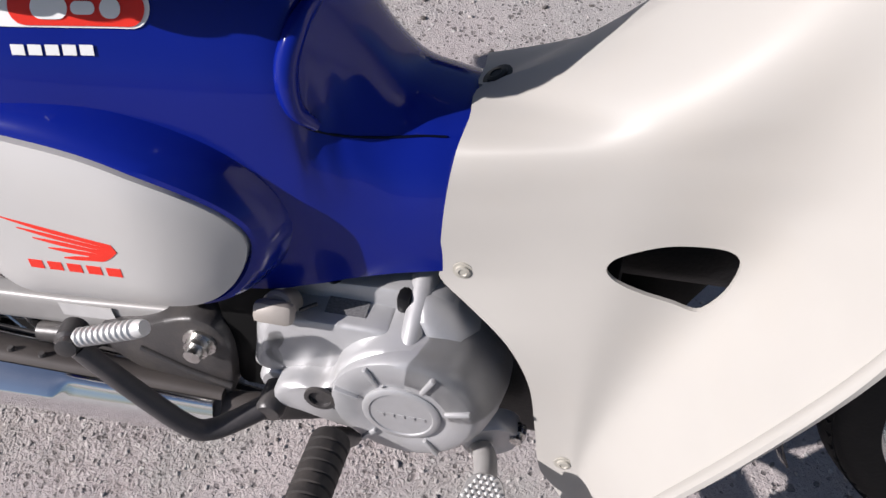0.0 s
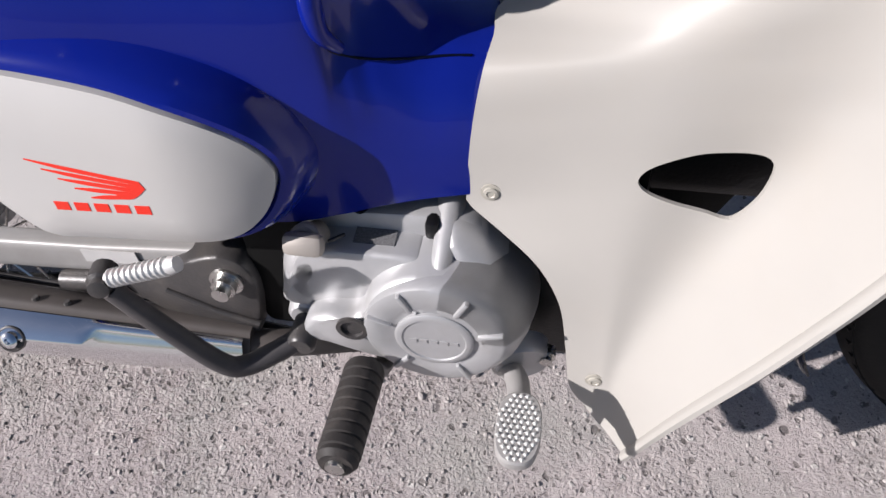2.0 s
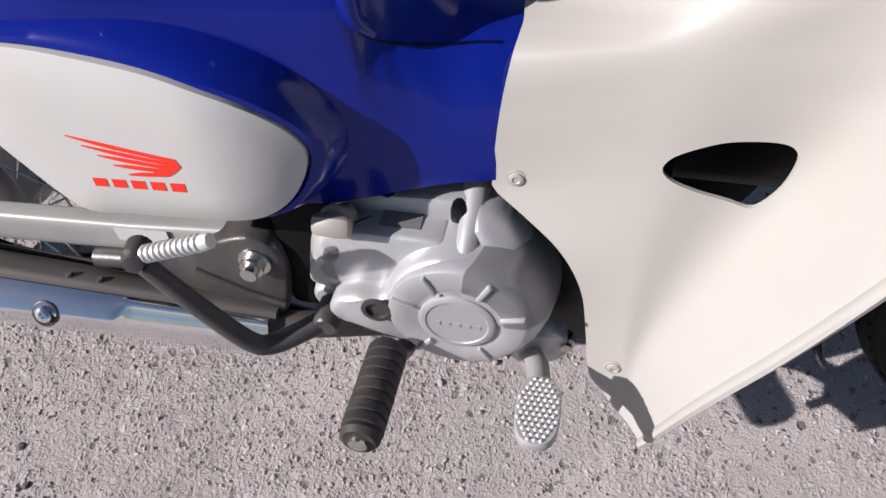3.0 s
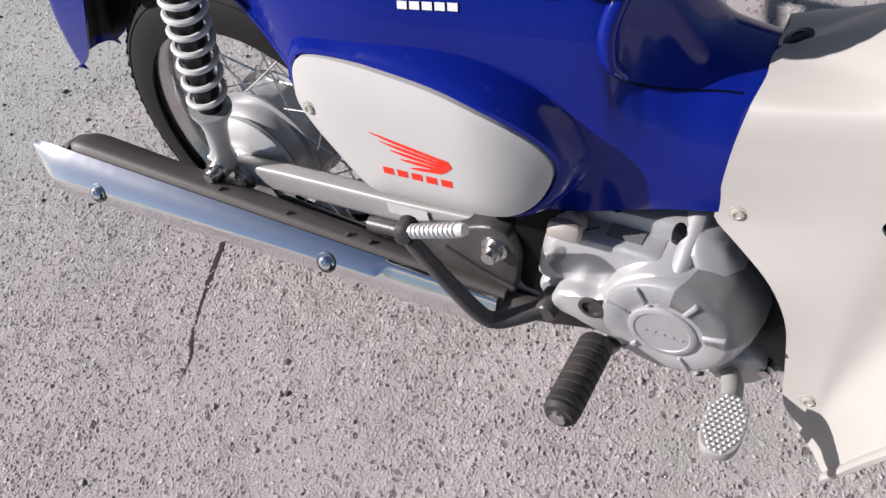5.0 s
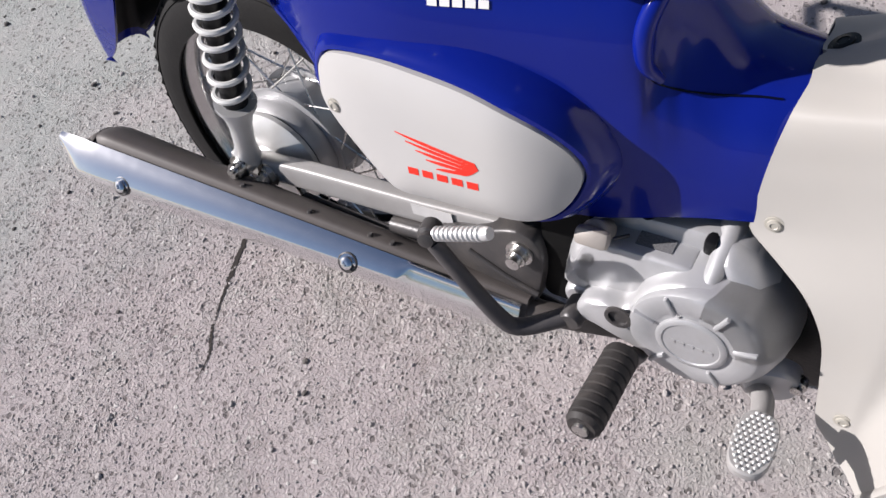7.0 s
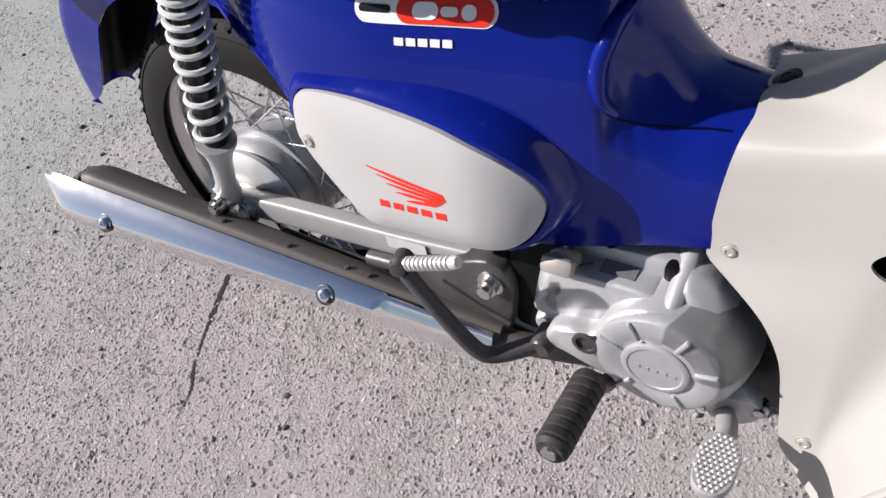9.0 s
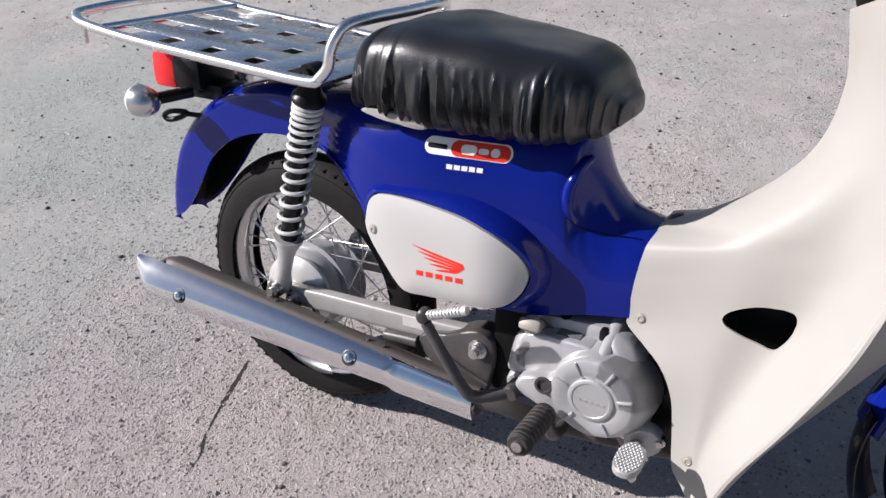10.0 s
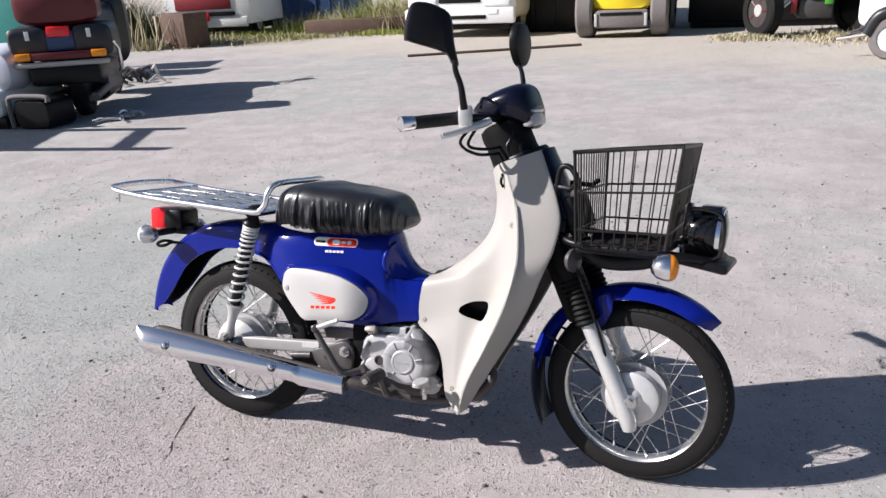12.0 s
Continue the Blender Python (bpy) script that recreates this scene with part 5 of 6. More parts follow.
handle = part("handlebar", nacelle(), NAVY, bike, "dark navy handlebar nacelle with chrome bars")
position_lamp = part("position_lamp", steered(box((0.922, 0, 0.962), (0.036, 0.112, 0.046), 0.014, turn=Matrix.Rotation(radians(-16), 4, "Y"))), LENS_GREY, handle, "smoky clear front lens of the nacelle")
part("bezel", steered(tube([(0.913, -0.056, 0.984), (0.934, -0.046, 0.982), (0.938, 0.0, 0.982), (0.934, 0.046, 0.982), (0.913, 0.056, 0.984)], 0.004, 8, smooth_to=24)), STEEL, position_lamp)
for sy in (-1, 1):
    part("bar", steered(tube([(0.848, sy * 0.05, 0.962), (0.830, sy * 0.12, 0.965), (0.795, sy * 0.185, 0.966)], 0.011, 14, smooth_to=16)), BLACK, handle)
    part("grip", steered(tube([(0.802, sy * 0.175, 0.967), (0.798, sy * 0.182, 0.967), (0.795, sy * 0.187, 0.967), (0.790, sy * 0.192, 0.966), (0.715, sy * 0.292, 0.957)], [0.017, 0.0225, 0.0225, 0.0165, 0.0165], 18)), GRIP, handle, "black rubber grip")
    part("bar_end", steered(tube([(0.715, sy * 0.292, 0.957), (0.715, sy * 0.2925, 0.957), (0.697, sy * 0.316, 0.955), (0.696, sy * 0.318, 0.955)], [0.0165, 0.0195, 0.0195, 0.014], 18)), CHROME, handle, "chrome bar end")
    part("lever_perch", steered(box((0.814, sy * 0.196, 0.970), (0.036, 0.030, 0.060), 0.009, turn=Matrix.Rotation(radians(-sy * 25), 4, "Z"))), SILVER, handle)
    part("lever", steered(tube([(0.852, sy * 0.135, 0.958), (0.842, sy * 0.165, 0.950), (0.815, sy * 0.215, 0.938), (0.780, sy * 0.258, 0.926)], [0.010, 0.0095, 0.0080, 0.0090], 10, smooth_to=16)), SILVER, handle, "silver brake lever")


def mirror_head(at, yaw, outline, thick):
    """A mirror shell: outline (across, up) from its middle, turned by yaw."""
    bm = slab(outline, 0.004, -thick, 0.012, 48)
    bmesh.ops.transform(bm, matrix=pose(*at, 0, 0, yaw), verts=bm.verts)
    return bm


part("mirror", mirror_head((0.724, -0.262, 1.158), 28, ((-0.066, -0.016), (-0.058, 0.042), (-0.044, 0.064), (-0.008, 0.064), (0.034, 0.048), (0.048, 0.024), (0.055, -0.030), (0.066, -0.078), (0.050, -0.074), (0.030, -0.048), (-0.052, -0.026)), 0.020), BLACK, handle, "black rear view mirror head")
part("mirror", mirror_head((0.806, 0.262, 1.180), 76, ((-0.052, -0.012), (-0.050, 0.034), (-0.024, 0.062), (0.020, 0.058), (0.050, 0.020), (0.048, -0.030), (0.020, -0.062), (-0.020, -0.056)), 0.020), BLACK, handle, "black rear view mirror head")
part("mirror_stem", tube([(0.797, -0.222, 0.978), (0.7955, -0.230, 1.000), (0.791, -0.236, 1.034), (0.780, -0.246, 1.070), (0.782, -0.252, 1.092)], [0.0095, 0.0090, 0.0065, 0.006, 0.006], 10, smooth_to=20), BLACK, handle)
part("mirror_stem", tube([(0.852, 0.140, 0.985), (0.850, 0.160, 1.040), (0.832, 0.210, 1.090), (0.812, 0.252, 1.120)], [0.0085, 0.0075, 0.006, 0.006], 10, smooth_to=20), BLACK, handle)
for k, pts in enumerate((((0.830, -0.150, 0.950), (0.810, -0.170, 0.900), (0.830, -0.120, 0.885), (0.865, -0.050, 0.890)), ((0.825, -0.160, 0.955), (0.795, -0.185, 0.905), (0.818, -0.130, 0.872), (0.860, -0.055, 0.872)),
                         ((0.830, -0.140, 0.990), (0.842, -0.150, 1.015), (0.865, -0.110, 1.000)), ((0.830, 0.150, 0.950), (0.810, 0.170, 0.900), (0.830, 0.120, 0.880), (0.865, 0.050, 0.885)))):
    part("cable", steered(tube(pts, 0.0042, 8, smooth_to=24)), BLACK, handle)

for k in range(7):
    a = -2.2 + 0.55 * k
    c0, c1 = Vector((0.894, 0, 0.834)) + HEAD_AXIS * 0.015, Vector((0.894, 0, 0.834)) + HEAD_AXIS * 0.130
    d0, d1 = Vector((0.060 * math.cos(a), 0.060 * math.sin(a), 0)), Vector((0.056 * math.cos(a + 0.5), 0.060 * math.sin(a + 0.5), 0))
    part("cable", tube([c0 + d0, c0.lerp(c1, 0.35) + d0 * (1.00 + 0.06 * (k % 2)), c0.lerp(c1, 0.7) + d1 * 1.0, c1 + d1], 0.0055, 8, smooth_to=16), BLACK, neck)

# -- front basket, carrier and headlamp --
BASKET_TURN = Matrix.Translation((0.93, 0, 0)) @ Matrix.Rotation(radians(-4.5), 4, "Z") @ Matrix.Translation((-0.93, 0, 0))
FLAT_TURN = Matrix.Translation((0.93, 0, 0)) @ Matrix.Rotation(radians(-8), 4, "Z") @ Matrix.Translation((-0.93, 0, 0))


def swung(bm):
    """Turns the carrier and its load with the bars, but keeps it level."""
    bmesh.ops.transform(bm, matrix=FLAT_TURN, verts=bm.verts)
    return bm


def wire(pts, r=0.0019, n=6, closed=False):
    bm = tube(pts, r, n, closed=closed)
    bmesh.ops.transform(bm, matrix=BASKET_TURN, verts=bm.verts)
    return bm


BX0, BX1, BW = 1.083, 1.332, 0.190
FX0, FX1, FW = 1.088, 1.300, 0.160
ZT, ZB = 0.889, 0.655


def basket_at(u, v):
    """u runs round the basket in [0, 4), v from the bottom (0) to the rim (1)."""
    x0, x1, w = FX0 + (BX0 - FX0) * v, FX1 + (BX1 - FX1) * v, FW + (BW - FW) * v
    k, f = int(u) % 4, u - int(u)
    a = ((x0, -w), (x1, -w), (x1, w), (x0, w))
    p, q = a[k], a[(k + 1) % 4]
    return Vector((p[0] + (q[0] - p[0]) * f, p[1] + (q[1] - p[1]) * f, ZB + (ZT + 0.012 * (p[0] + (q[0] - p[0]) * f - 1.2) / 0.15 - ZB) * v))


rim_bm = wire([basket_at(k, 1.0) for k in (0, 1, 2, 3)], 0.0052, 8, True)
basket = part("front_basket", rim_bm, WIRE, bike, "black welded wire front basket")
for side, count in ((0, 8), (1, 14), (2, 8), (3, 14)):
    for i in range(count):
        u = side + (i + 0.5) / count
        part("wire", wire([basket_at(u, 0.0), basket_at(u, 1.0)]), WIRE, basket)
for v in (0.16, 0.57):
    part("hoop", wire([basket_at(k, v) for k in (0, 1, 2, 3)], 0.0030, 6, True), WIRE, basket)
for i in range(15):
    f = (i + 0.5) / 15
    part("floor_wire", wire([(FX0, -FW + 2 * FW * f, ZB), (FX1, -FW + 2 * FW * f, ZB)]), WIRE, basket)
for i in range(6):
    x = FX0 + (FX1 - FX0) * (i + 0.5) / 6
    part("floor_wire", wire([(x, -FW, ZB - 0.003), (x, FW, ZB - 0.003)]), WIRE, basket)
for k in range(4):
    part("corner_post", wire([basket_at(k, 0.0), basket_at(k, 1.0)], 0.0034), WIRE, basket)
carrier = part("front_carrier", swung(tube([(1.03, -0.085, 0.668), (1.10, -0.120, 0.650), (1.30, -0.125, 0.646), (1.40, -0.070, 0.632), (1.425, 0.0, 0.628), (1.40, 0.070, 0.632), (1.30, 0.125, 0.646), (1.10, 0.120, 0.650), (1.03, 0.085, 0.668)], 0.010, 10, smooth_to=60)), BLACK, bike, "black tubular front carrier")
part("carrier_plate", swung(box((1.19, 0, 0.638), (0.21, 0.24, 0.020), 0.008)), BLACK, carrier)
part("carrier_shell", swung(tube([(1.10, -0.06, 0.625), (1.15, -0.06, 0.607), (1.22, -0.06, 0.610), (1.29, -0.06, 0.628)], 0.022, 12, smooth_to=16)), BLACK, carrier)
part("bumper_bar", swung(box((1.385, -0.005, 0.622), (0.125, 0.17, 0.024), 0.011, turn=Matrix.Rotation(radians(9), 4, "Y"))), BLACK, carrier)
for sy in (-1, 1):
    part("carrier_stay", swung(tube([(1.00, sy * 0.075, 0.790), (1.060, sy * 0.090, 0.785), (1.078, sy * 0.100, 0.800)], 0.007, 8)), BLACK, carrier)
for sy in (-1,):
    part("basket_bracket", swung(tube([(1.020, sy * 0.080, 0.720), (1.022, sy * 0.082, 0.800), (1.032, sy * 0.084, 0.838), (1.058, sy * 0.086, 0.836), (1.078, sy * 0.090, 0.800), (1.082, sy * 0.092, 0.730)], 0.0075, 10, smooth_to=28)), BLACK, carrier)
part("bracket_plate", swung(box((1.048, 0, 0.715), (0.05, 0.15, 0.09), 0.010, turn=Matrix.Rotation(radians(-20), 4, "Y"))), BLACK, carrier)
part("lower_bracket", swung(tube([(1.01, -0.05, 0.76), (1.045, -0.06, 0.70), (1.09, -0.07, 0.655)], 0.014, 10)), BLACK, carrier)
headlamp = part("headlamp", swung(turned([(-0.052, 0.020), (-0.050, 0.044), (-0.040, 0.053), (-0.010, 0.058), (0.024, 0.061), (0.034, 0.061), (0.036, 0.057)], (1.382, -0.010, 0.692), (1, 0, -0.06), 40)), LACQUER, bike, "glossy black round headlamp behind a tubular guard")
part("headlamp_lens", swung(turned([(0.034, 0.058), (0.042, 0.050), (0.048, 0.030), (0.050, 0.0)], (1.382, -0.010, 0.692), (1, 0, -0.06), 36)), GLASS_DARK, headlamp, "dark headlamp lens")
part("lamp_ring", swung(turned([(0.028, 0.0645), (0.038, 0.0645), (0.038, 0.059), (0.028, 0.059), (0.028, 0.0645)], (1.382, -0.010, 0.692), (1, 0, -0.06), 36)), CHROME, headlamp, "bright headlamp ring")
part("lamp_guard", swung(tube([(1.405, -0.070, 0.632), (1.424, -0.070, 0.650), (1.429, -0.070, 0.710), (1.418, -0.068, 0.742), (1.375, -0.060, 0.752), (1.345, -0.060, 0.750)], 0.0055, 8, smooth_to=30)), LACQUER, headlamp, "black tubular headlamp guard")
part("lamp_stay", swung(box((1.338, -0.010, 0.700), (0.014, 0.06, 0.12), 0.006)), BLACK, headlamp)
part("lamp_tab", swung(box((1.346, -0.062, 0.752), (0.012, 0.018, 0.030), 0.004)), BLACK, headlamp)
part("lamp_visor", swung(box((1.393, -0.010, 0.752), (0.050, 0.070, 0.010), 0.004, turn=Matrix.Rotation(radians(2), 4, "Y"))), LACQUER, headlamp)
for sy in (-1, 1):
    ind = part("front_indicator", swung(tube([(1.318, sy * 0.09, 0.630), (1.318, sy * 0.135, 0.622)], 0.010, 10)), BLACK, bike, "round amber front indicator")
    part("lens", swung(turned([(0.004, 0.0318), (0.012, 0.0300), (0.019, 0.0240), (0.024, 0.012), (0.025, 0.002)], (1.322, sy * 0.152, 0.620), (1, -sy * 0.25, 0), 28)), AMBER, ind, "amber indicator lens")
    part("shell", swung(turned([(-0.040, 0.003), (-0.037, 0.013), (-0.026, 0.025), (-0.008, 0.0310), (0.004, 0.0322)], (1.322, sy * 0.152, 0.620), (1, -sy * 0.25, 0), 28)), CHROME, ind)


# ---- ground details ----
CRACK_DARK = material("crack_shadow_soil", (0.025, 0.020, 0.017), 0.95, vary=0.3, scale=200)
GRIT = material("dark_grit", (0.11, 0.098, 0.090), 0.9, vary=0.4, scale=25, bump=0.3)
STONE = material("loose_gravel", (0.40, 0.37, 0.355), 0.9, vary=0.45, scale=25, bump=0.3)


def crack_strip(path, width):
    """A thin crack laid on as a dark ribbon, its inner shade put into the colour."""
    p = spline([(x, y, 0.0012) for x, y in path], 60)
    rows = []
    for i, q in enumerate(p):
        d = (p[min(i + 1, 59)] - p[max(i - 1, 0)]).normalized()
        side = Vector((-d.y, d.x, 0))
        f = i / 59
        w = width * (0.35 + 0.65 * math.sin(math.pi * min(1.0, f * 1.1 + 0.12))) * (0.6 + 0.8 * abs(noise.noise(Vector((i * 0.35, 0, 2)))))
        j = side * 0.004 * noise.noise(Vector((i * 0.5, 5, 0)))
        rows.append([q + j - side * w, q + j + side * w])
    bm = bmesh.new()
    rings(bm, rows, closed=False, caps=False)
    return finish(bm)


crack = part("crack", crack_strip(((-0.196, -0.045), (-0.184, -0.085), (-0.168, -0.140), (-0.150, -0.198), (-0.136, -0.235)), 0.0058), CRACK_DARK, ground, smooth=False)
part("crack", crack_strip(((-0.136, -0.240), (-0.122, -0.262), (-0.105, -0.290), (-0.098, -0.335)), 0.0034), CRACK_DARK, ground, smooth=False)


def gravel(count, seed, area, sizes, mat, label):
    """Loose small stones on the yard, too many to count."""
    rnd = random.Random(seed)
    t = (1 + math.sqrt(5)) / 2
    base = [Vector(v).normalized() for v in ((-1, t, 0), (1, t, 0), (-1, -t, 0), (1, -t, 0), (0, -1, t), (0, 1, t), (0, -1, -t), (0, 1, -t), (t, 0, -1), (t, 0, 1), (-t, 0, -1), (-t, 0, 1))]
    tri = ((0, 11, 5), (0, 5, 1), (0, 1, 7), (0, 7, 10), (0, 10, 11), (1, 5, 9), (5, 11, 4), (11, 10, 2), (10, 7, 6), (7, 1, 8), (3, 9, 4), (3, 4, 2), (3, 2, 6), (3, 6, 8), (3, 8, 9), (4, 9, 5), (2, 4, 11), (6, 2, 10), (8, 6, 7), (9, 8, 1))
    verts, faces = [], []
    x0, x1, y0, y1 = area
    made = 0
    while made < count:
        x, y = rnd.uniform(x0, x1), rnd.uniform(y0, y1)
        if noise.noise(Vector((x * 1.7, y * 1.7, seed))) + rnd.uniform(-0.5, 0.5) < 0.0:
            continue
        r = sizes[0] + (sizes[1] - sizes[0]) * rnd.random() ** 4
        k = len(verts)
        a = rnd.uniform(0, 6.3)
        sx, sy, sz = rnd.uniform(0.7, 1.4), rnd.uniform(0.7, 1.1), rnd.uniform(0.5, 0.8)
        for v in base:
            e = rnd.uniform(0.8, 1.15) * r
            u, w = v.x * sx * e, v.y * sy * e
            verts.append((x + u * math.cos(a) - w * math.sin(a), y + u * math.sin(a) + w * math.cos(a), r * sz * 0.45 + v.z * sz * e))
        faces += [(k + p, k + q, k + s) for p, q, s in tri]
        made += 1
    me = bpy.data.meshes.new("gravel")
    me.from_pydata(verts, [], faces)
    me.materials.append(mat)
    ob = new("gravel", me)
    return tagged(ob, label, "gravel", kind="stuff")


GREY_GRIT, DARK_GRIT = "loose grey gravel scattered over the worn concrete", "dark loose grit scattered over the worn concrete"
gravel(5200, 3, (-1.7, 1.9, -0.62, 1.8), (0.0010, 0.0038), STONE, GREY_GRIT)
gravel(20000, 8, (-0.75, 1.25, -0.62, 0.35), (0.0009, 0.0030), STONE, GREY_GRIT)
gravel(2000, 17, (-2.0, 2.6, -0.75, 2.8), (0.0020, 0.0062), STONE, GREY_GRIT)
gravel(3000, 5, (-6.0, 5.0, 1.8, 11.0), (0.003, 0.009), STONE, GREY_GRIT)
gravel(2600, 23, (-3.4, 1.0, -0.70, 3.4), (0.0016, 0.0072), GRIT, DARK_GRIT)
gravel(900, 29, (0.8, 4.0, 0.2, 5.0), (0.0020, 0.0080), GRIT, DARK_GRIT)


# ---- far side of the yard ----
GREY_BODY = material("dull_grey_paint", (0.016, 0.017, 0.021), 0.40, coat=0.0, vary=0.1, dirt=0.3, dirt_colour=(0.05, 0.05, 0.05))
RED_BODY = material("dull_red_paint", (0.20, 0.010, 0.016), 0.55, coat=0.0, vary=0.1, dirt=0.3, dirt_colour=(0.10, 0.02, 0.02))
CRIMSON = material("deep_red_paint", (0.10, 0.004, 0.008), 0.4, vary=0.1, dirt=0.3, dirt_colour=(0.05, 0.012, 0.012))
WHITE_BODY = material("truck_white", (0.72, 0.73, 0.72), 0.35, coat=0.3, vary=0.05, scale=6, dirt=0.25, dirt_colour=(0.40, 0.36, 0.30), dirt_scale=3)
YELLOW_BODY = material("machine_yellow", (0.75, 0.56, 0.01), 0.4, coat=0.2, vary=0.08, scale=8, dirt=0.2, dirt_colour=(0.30, 0.22, 0.05), dirt_scale=4)
PALE_TEAL = material("faded_teal", (0.20, 0.42, 0.44), 0.45, vary=0.2, scale=10)
PALE_COWL = material("pale_blue_grey", (0.46, 0.49, 0.56), 0.4, vary=0.1, scale=8, dirt=0.2, dirt_colour=(0.30, 0.28, 0.26))
TEAL = material("teal_paint", (0.02, 0.22, 0.19), 0.5, vary=0.1, scale=8)
DARK_BLUE = material("faded_blue_steel", (0.02, 0.06, 0.16), 0.5, vary=0.2, scale=8, dirt=0.4, dirt_colour=(0.06, 0.06, 0.06), dirt_scale=3)
RUST = material("rusty_brown_steel", (0.085, 0.050, 0.034), 0.8, vary=0.3, scale=12, dirt=0.5, dirt_colour=(0.17, 0.10, 0.06), dirt_scale=5)
GREY_RUBBER = material("dusty_rubber", (0.16, 0.145, 0.14), 0.9, vary=0.2, scale=20)
DRY_GRASS = material("dry_grass", (0.36, 0.32, 0.20), 0.8, vary=0.35, scale=3)
GREEN_GRASS = material("green_weeds", (0.21, 0.24, 0.045), 0.8, vary=0.35, scale=3)
GREEN_BODY = material("tractor_green", (0.06, 0.30, 0.03), 0.4, coat=0.2, vary=0.1)


def thing(name, label, category, at=(0, 0, 0), yaw=0.0, group=""):
    ob = new(name)
    ob.matrix_world = pose(*at, 0, 0, yaw)
    return tagged(ob, label, category, group)


def loft_box(keys, n=32, e=0.45):
    """A rounded body along y: keys (y, half width, low, high)."""
    rows = []
    for y, w, lo, hi in keys:
        rows.append([Vector((w * math.copysign(abs(math.cos(a)) ** e, math.cos(a)), y, (lo + hi) / 2 + (hi - lo) / 2 * math.copysign(abs(math.sin(a)) ** e, math.sin(a)))) for a in (2 * math.pi * j / n for j in range(n))])
    bm = bmesh.new()
    rings(bm, rows)
    return finish(bm)


def far_wheel(owner, at, r, w, tyre_mat, rim_mat, axis=(0, 1, 0)):
    t = part("wheel", lathe([(-w / 2, r * 0.62), (-w / 2, r * 0.92), (-w * 0.36, r), (w * 0.36, r), (w / 2, r * 0.92), (w / 2, r * 0.62)], at, axis, 32, caps=False), tyre_mat, owner)
    part("rim", lathe([(-w * 0.40, r * 0.63), (-w * 0.30, r * 0.50), (-w * 0.25, 0.0)], at, axis, 24), rim_mat, t)
    part("rim", lathe([(w * 0.40, r * 0.63), (w * 0.30, r * 0.50), (w * 0.25, 0.0)], at, axis, 24), rim_mat, t)
    return t


# a large touring motorcycle seen from behind
tour = thing("touring_motorcycle", "large grey and red touring motorcycle parked tail first", "motorcycle", (-5.08, 4.48, 0), 32)
tour.matrix_world = tour.matrix_world @ Matrix.Diagonal((0.87, 1.0, 1.0, 1.0))
part("saddlebag", loft_box([(0.0, 0.19, 0.72, 0.94), (0.03, 0.22, 0.66, 0.98), (0.45, 0.22, 0.60, 1.00), (0.60, 0.12, 0.66, 0.92)]), GREY_BODY, tour).location = (-0.36, -0.05, 0)
part("saddlebag", loft_box([(0.0, 0.19, 0.72, 0.94), (0.03, 0.22, 0.66, 0.98), (0.45, 0.22, 0.60, 1.00), (0.60, 0.12, 0.66, 0.92)]), GREY_BODY, tour).location = (0.36, -0.05, 0)
part("trunk", loft_box([(0.0, 0.40, 1.02, 1.30), (0.04, 0.46, 0.99, 1.34), (0.38, 0.44, 1.00, 1.35), (0.50, 0.30, 1.04, 1.30)]), CRIMSON, tour, "dull red luggage trunk")
part("tail_panel", box((0, 0.02, 0.83), (0.36, 0.10, 0.20), 0.03), DARK_BLUE, tour)
part("tail_lens", box((0, -0.03, 0.925), (0.26, 0.06, 0.11), 0.02), RED_LENS, tour)
part("lamp_bar", box((0, -0.10, 0.690), (0.66, 0.06, 0.075), 0.015), CRIMSON, tour)
for sx in (-1, 1):
    part("amber_lamp", box((sx * 0.42, -0.10, 0.695), (0.17, 0.07, 0.075), 0.015), AMBER, tour)
    part("badge_plate", box((sx * 0.34, -0.075, 0.90), (0.05, 0.01, 0.09), 0.004), WHITE_BODY, tour)
part("bumper", box((0, -0.11, 0.612), (1.06, 0.05, 0.055), 0.02), ARM_GREY, tour)
part("under_tray", box((0, 0.30, 0.50), (0.80, 0.80, 0.22), 0.05), BLACK, tour)
part("engine_block", loft_box([(0.62, 0.20, 0.12, 0.50), (0.70, 0.28, 0.10, 0.60), (1.40, 0.30, 0.10, 0.70), (1.55, 0.25, 0.20, 0.60)]), BLACK, tour)
for sx in (-1, 1):
    part("exhaust", tube([(sx * 0.26, -0.05, 0.24), (sx * 0.26, 0.60, 0.26), (sx * 0.20, 1.10, 0.22)], 0.05, 12), DARK, tour)
part("fairing", loft_box([(1.75, 0.30, 0.50, 1.20), (1.90, 0.40, 0.40, 1.36), (2.30, 0.36, 0.45, 1.28), (2.50, 0.20, 0.60, 1.00)]), GREY_BODY, tour)
for sx in (-1, 1):
    stalk = part("mirror", loft_box([(2.05, 0.06, 1.36, 1.46), (2.08, 0.09, 1.33, 1.49), (2.20, 0.07, 1.35, 1.47)]), GREY_BODY, tour)
    stalk.location = (sx * 0.52, 0.14, 0)
    part("mirror_arm", tube([(sx * 0.30, 2.24, 1.30), (sx * 0.46, 2.28, 1.42)], 0.02, 8), GREY_BODY, tour)
# unseen rod added for the thin spike in the motorcycle's shadow
part("aerial", tube([(0.40, 1.90, 1.30), (0.54, 2.60, 1.50)], 0.012, 6), BLACK, tour)
far_wheel(tour, (0.02, 0.42, 0.31), 0.31, 0.17, RUBBER, DARK, (1, 0, 0))
far_wheel(tour, (0.02, 2.20, 0.30), 0.30, 0.13, RUBBER, DARK, (1, 0, 0))
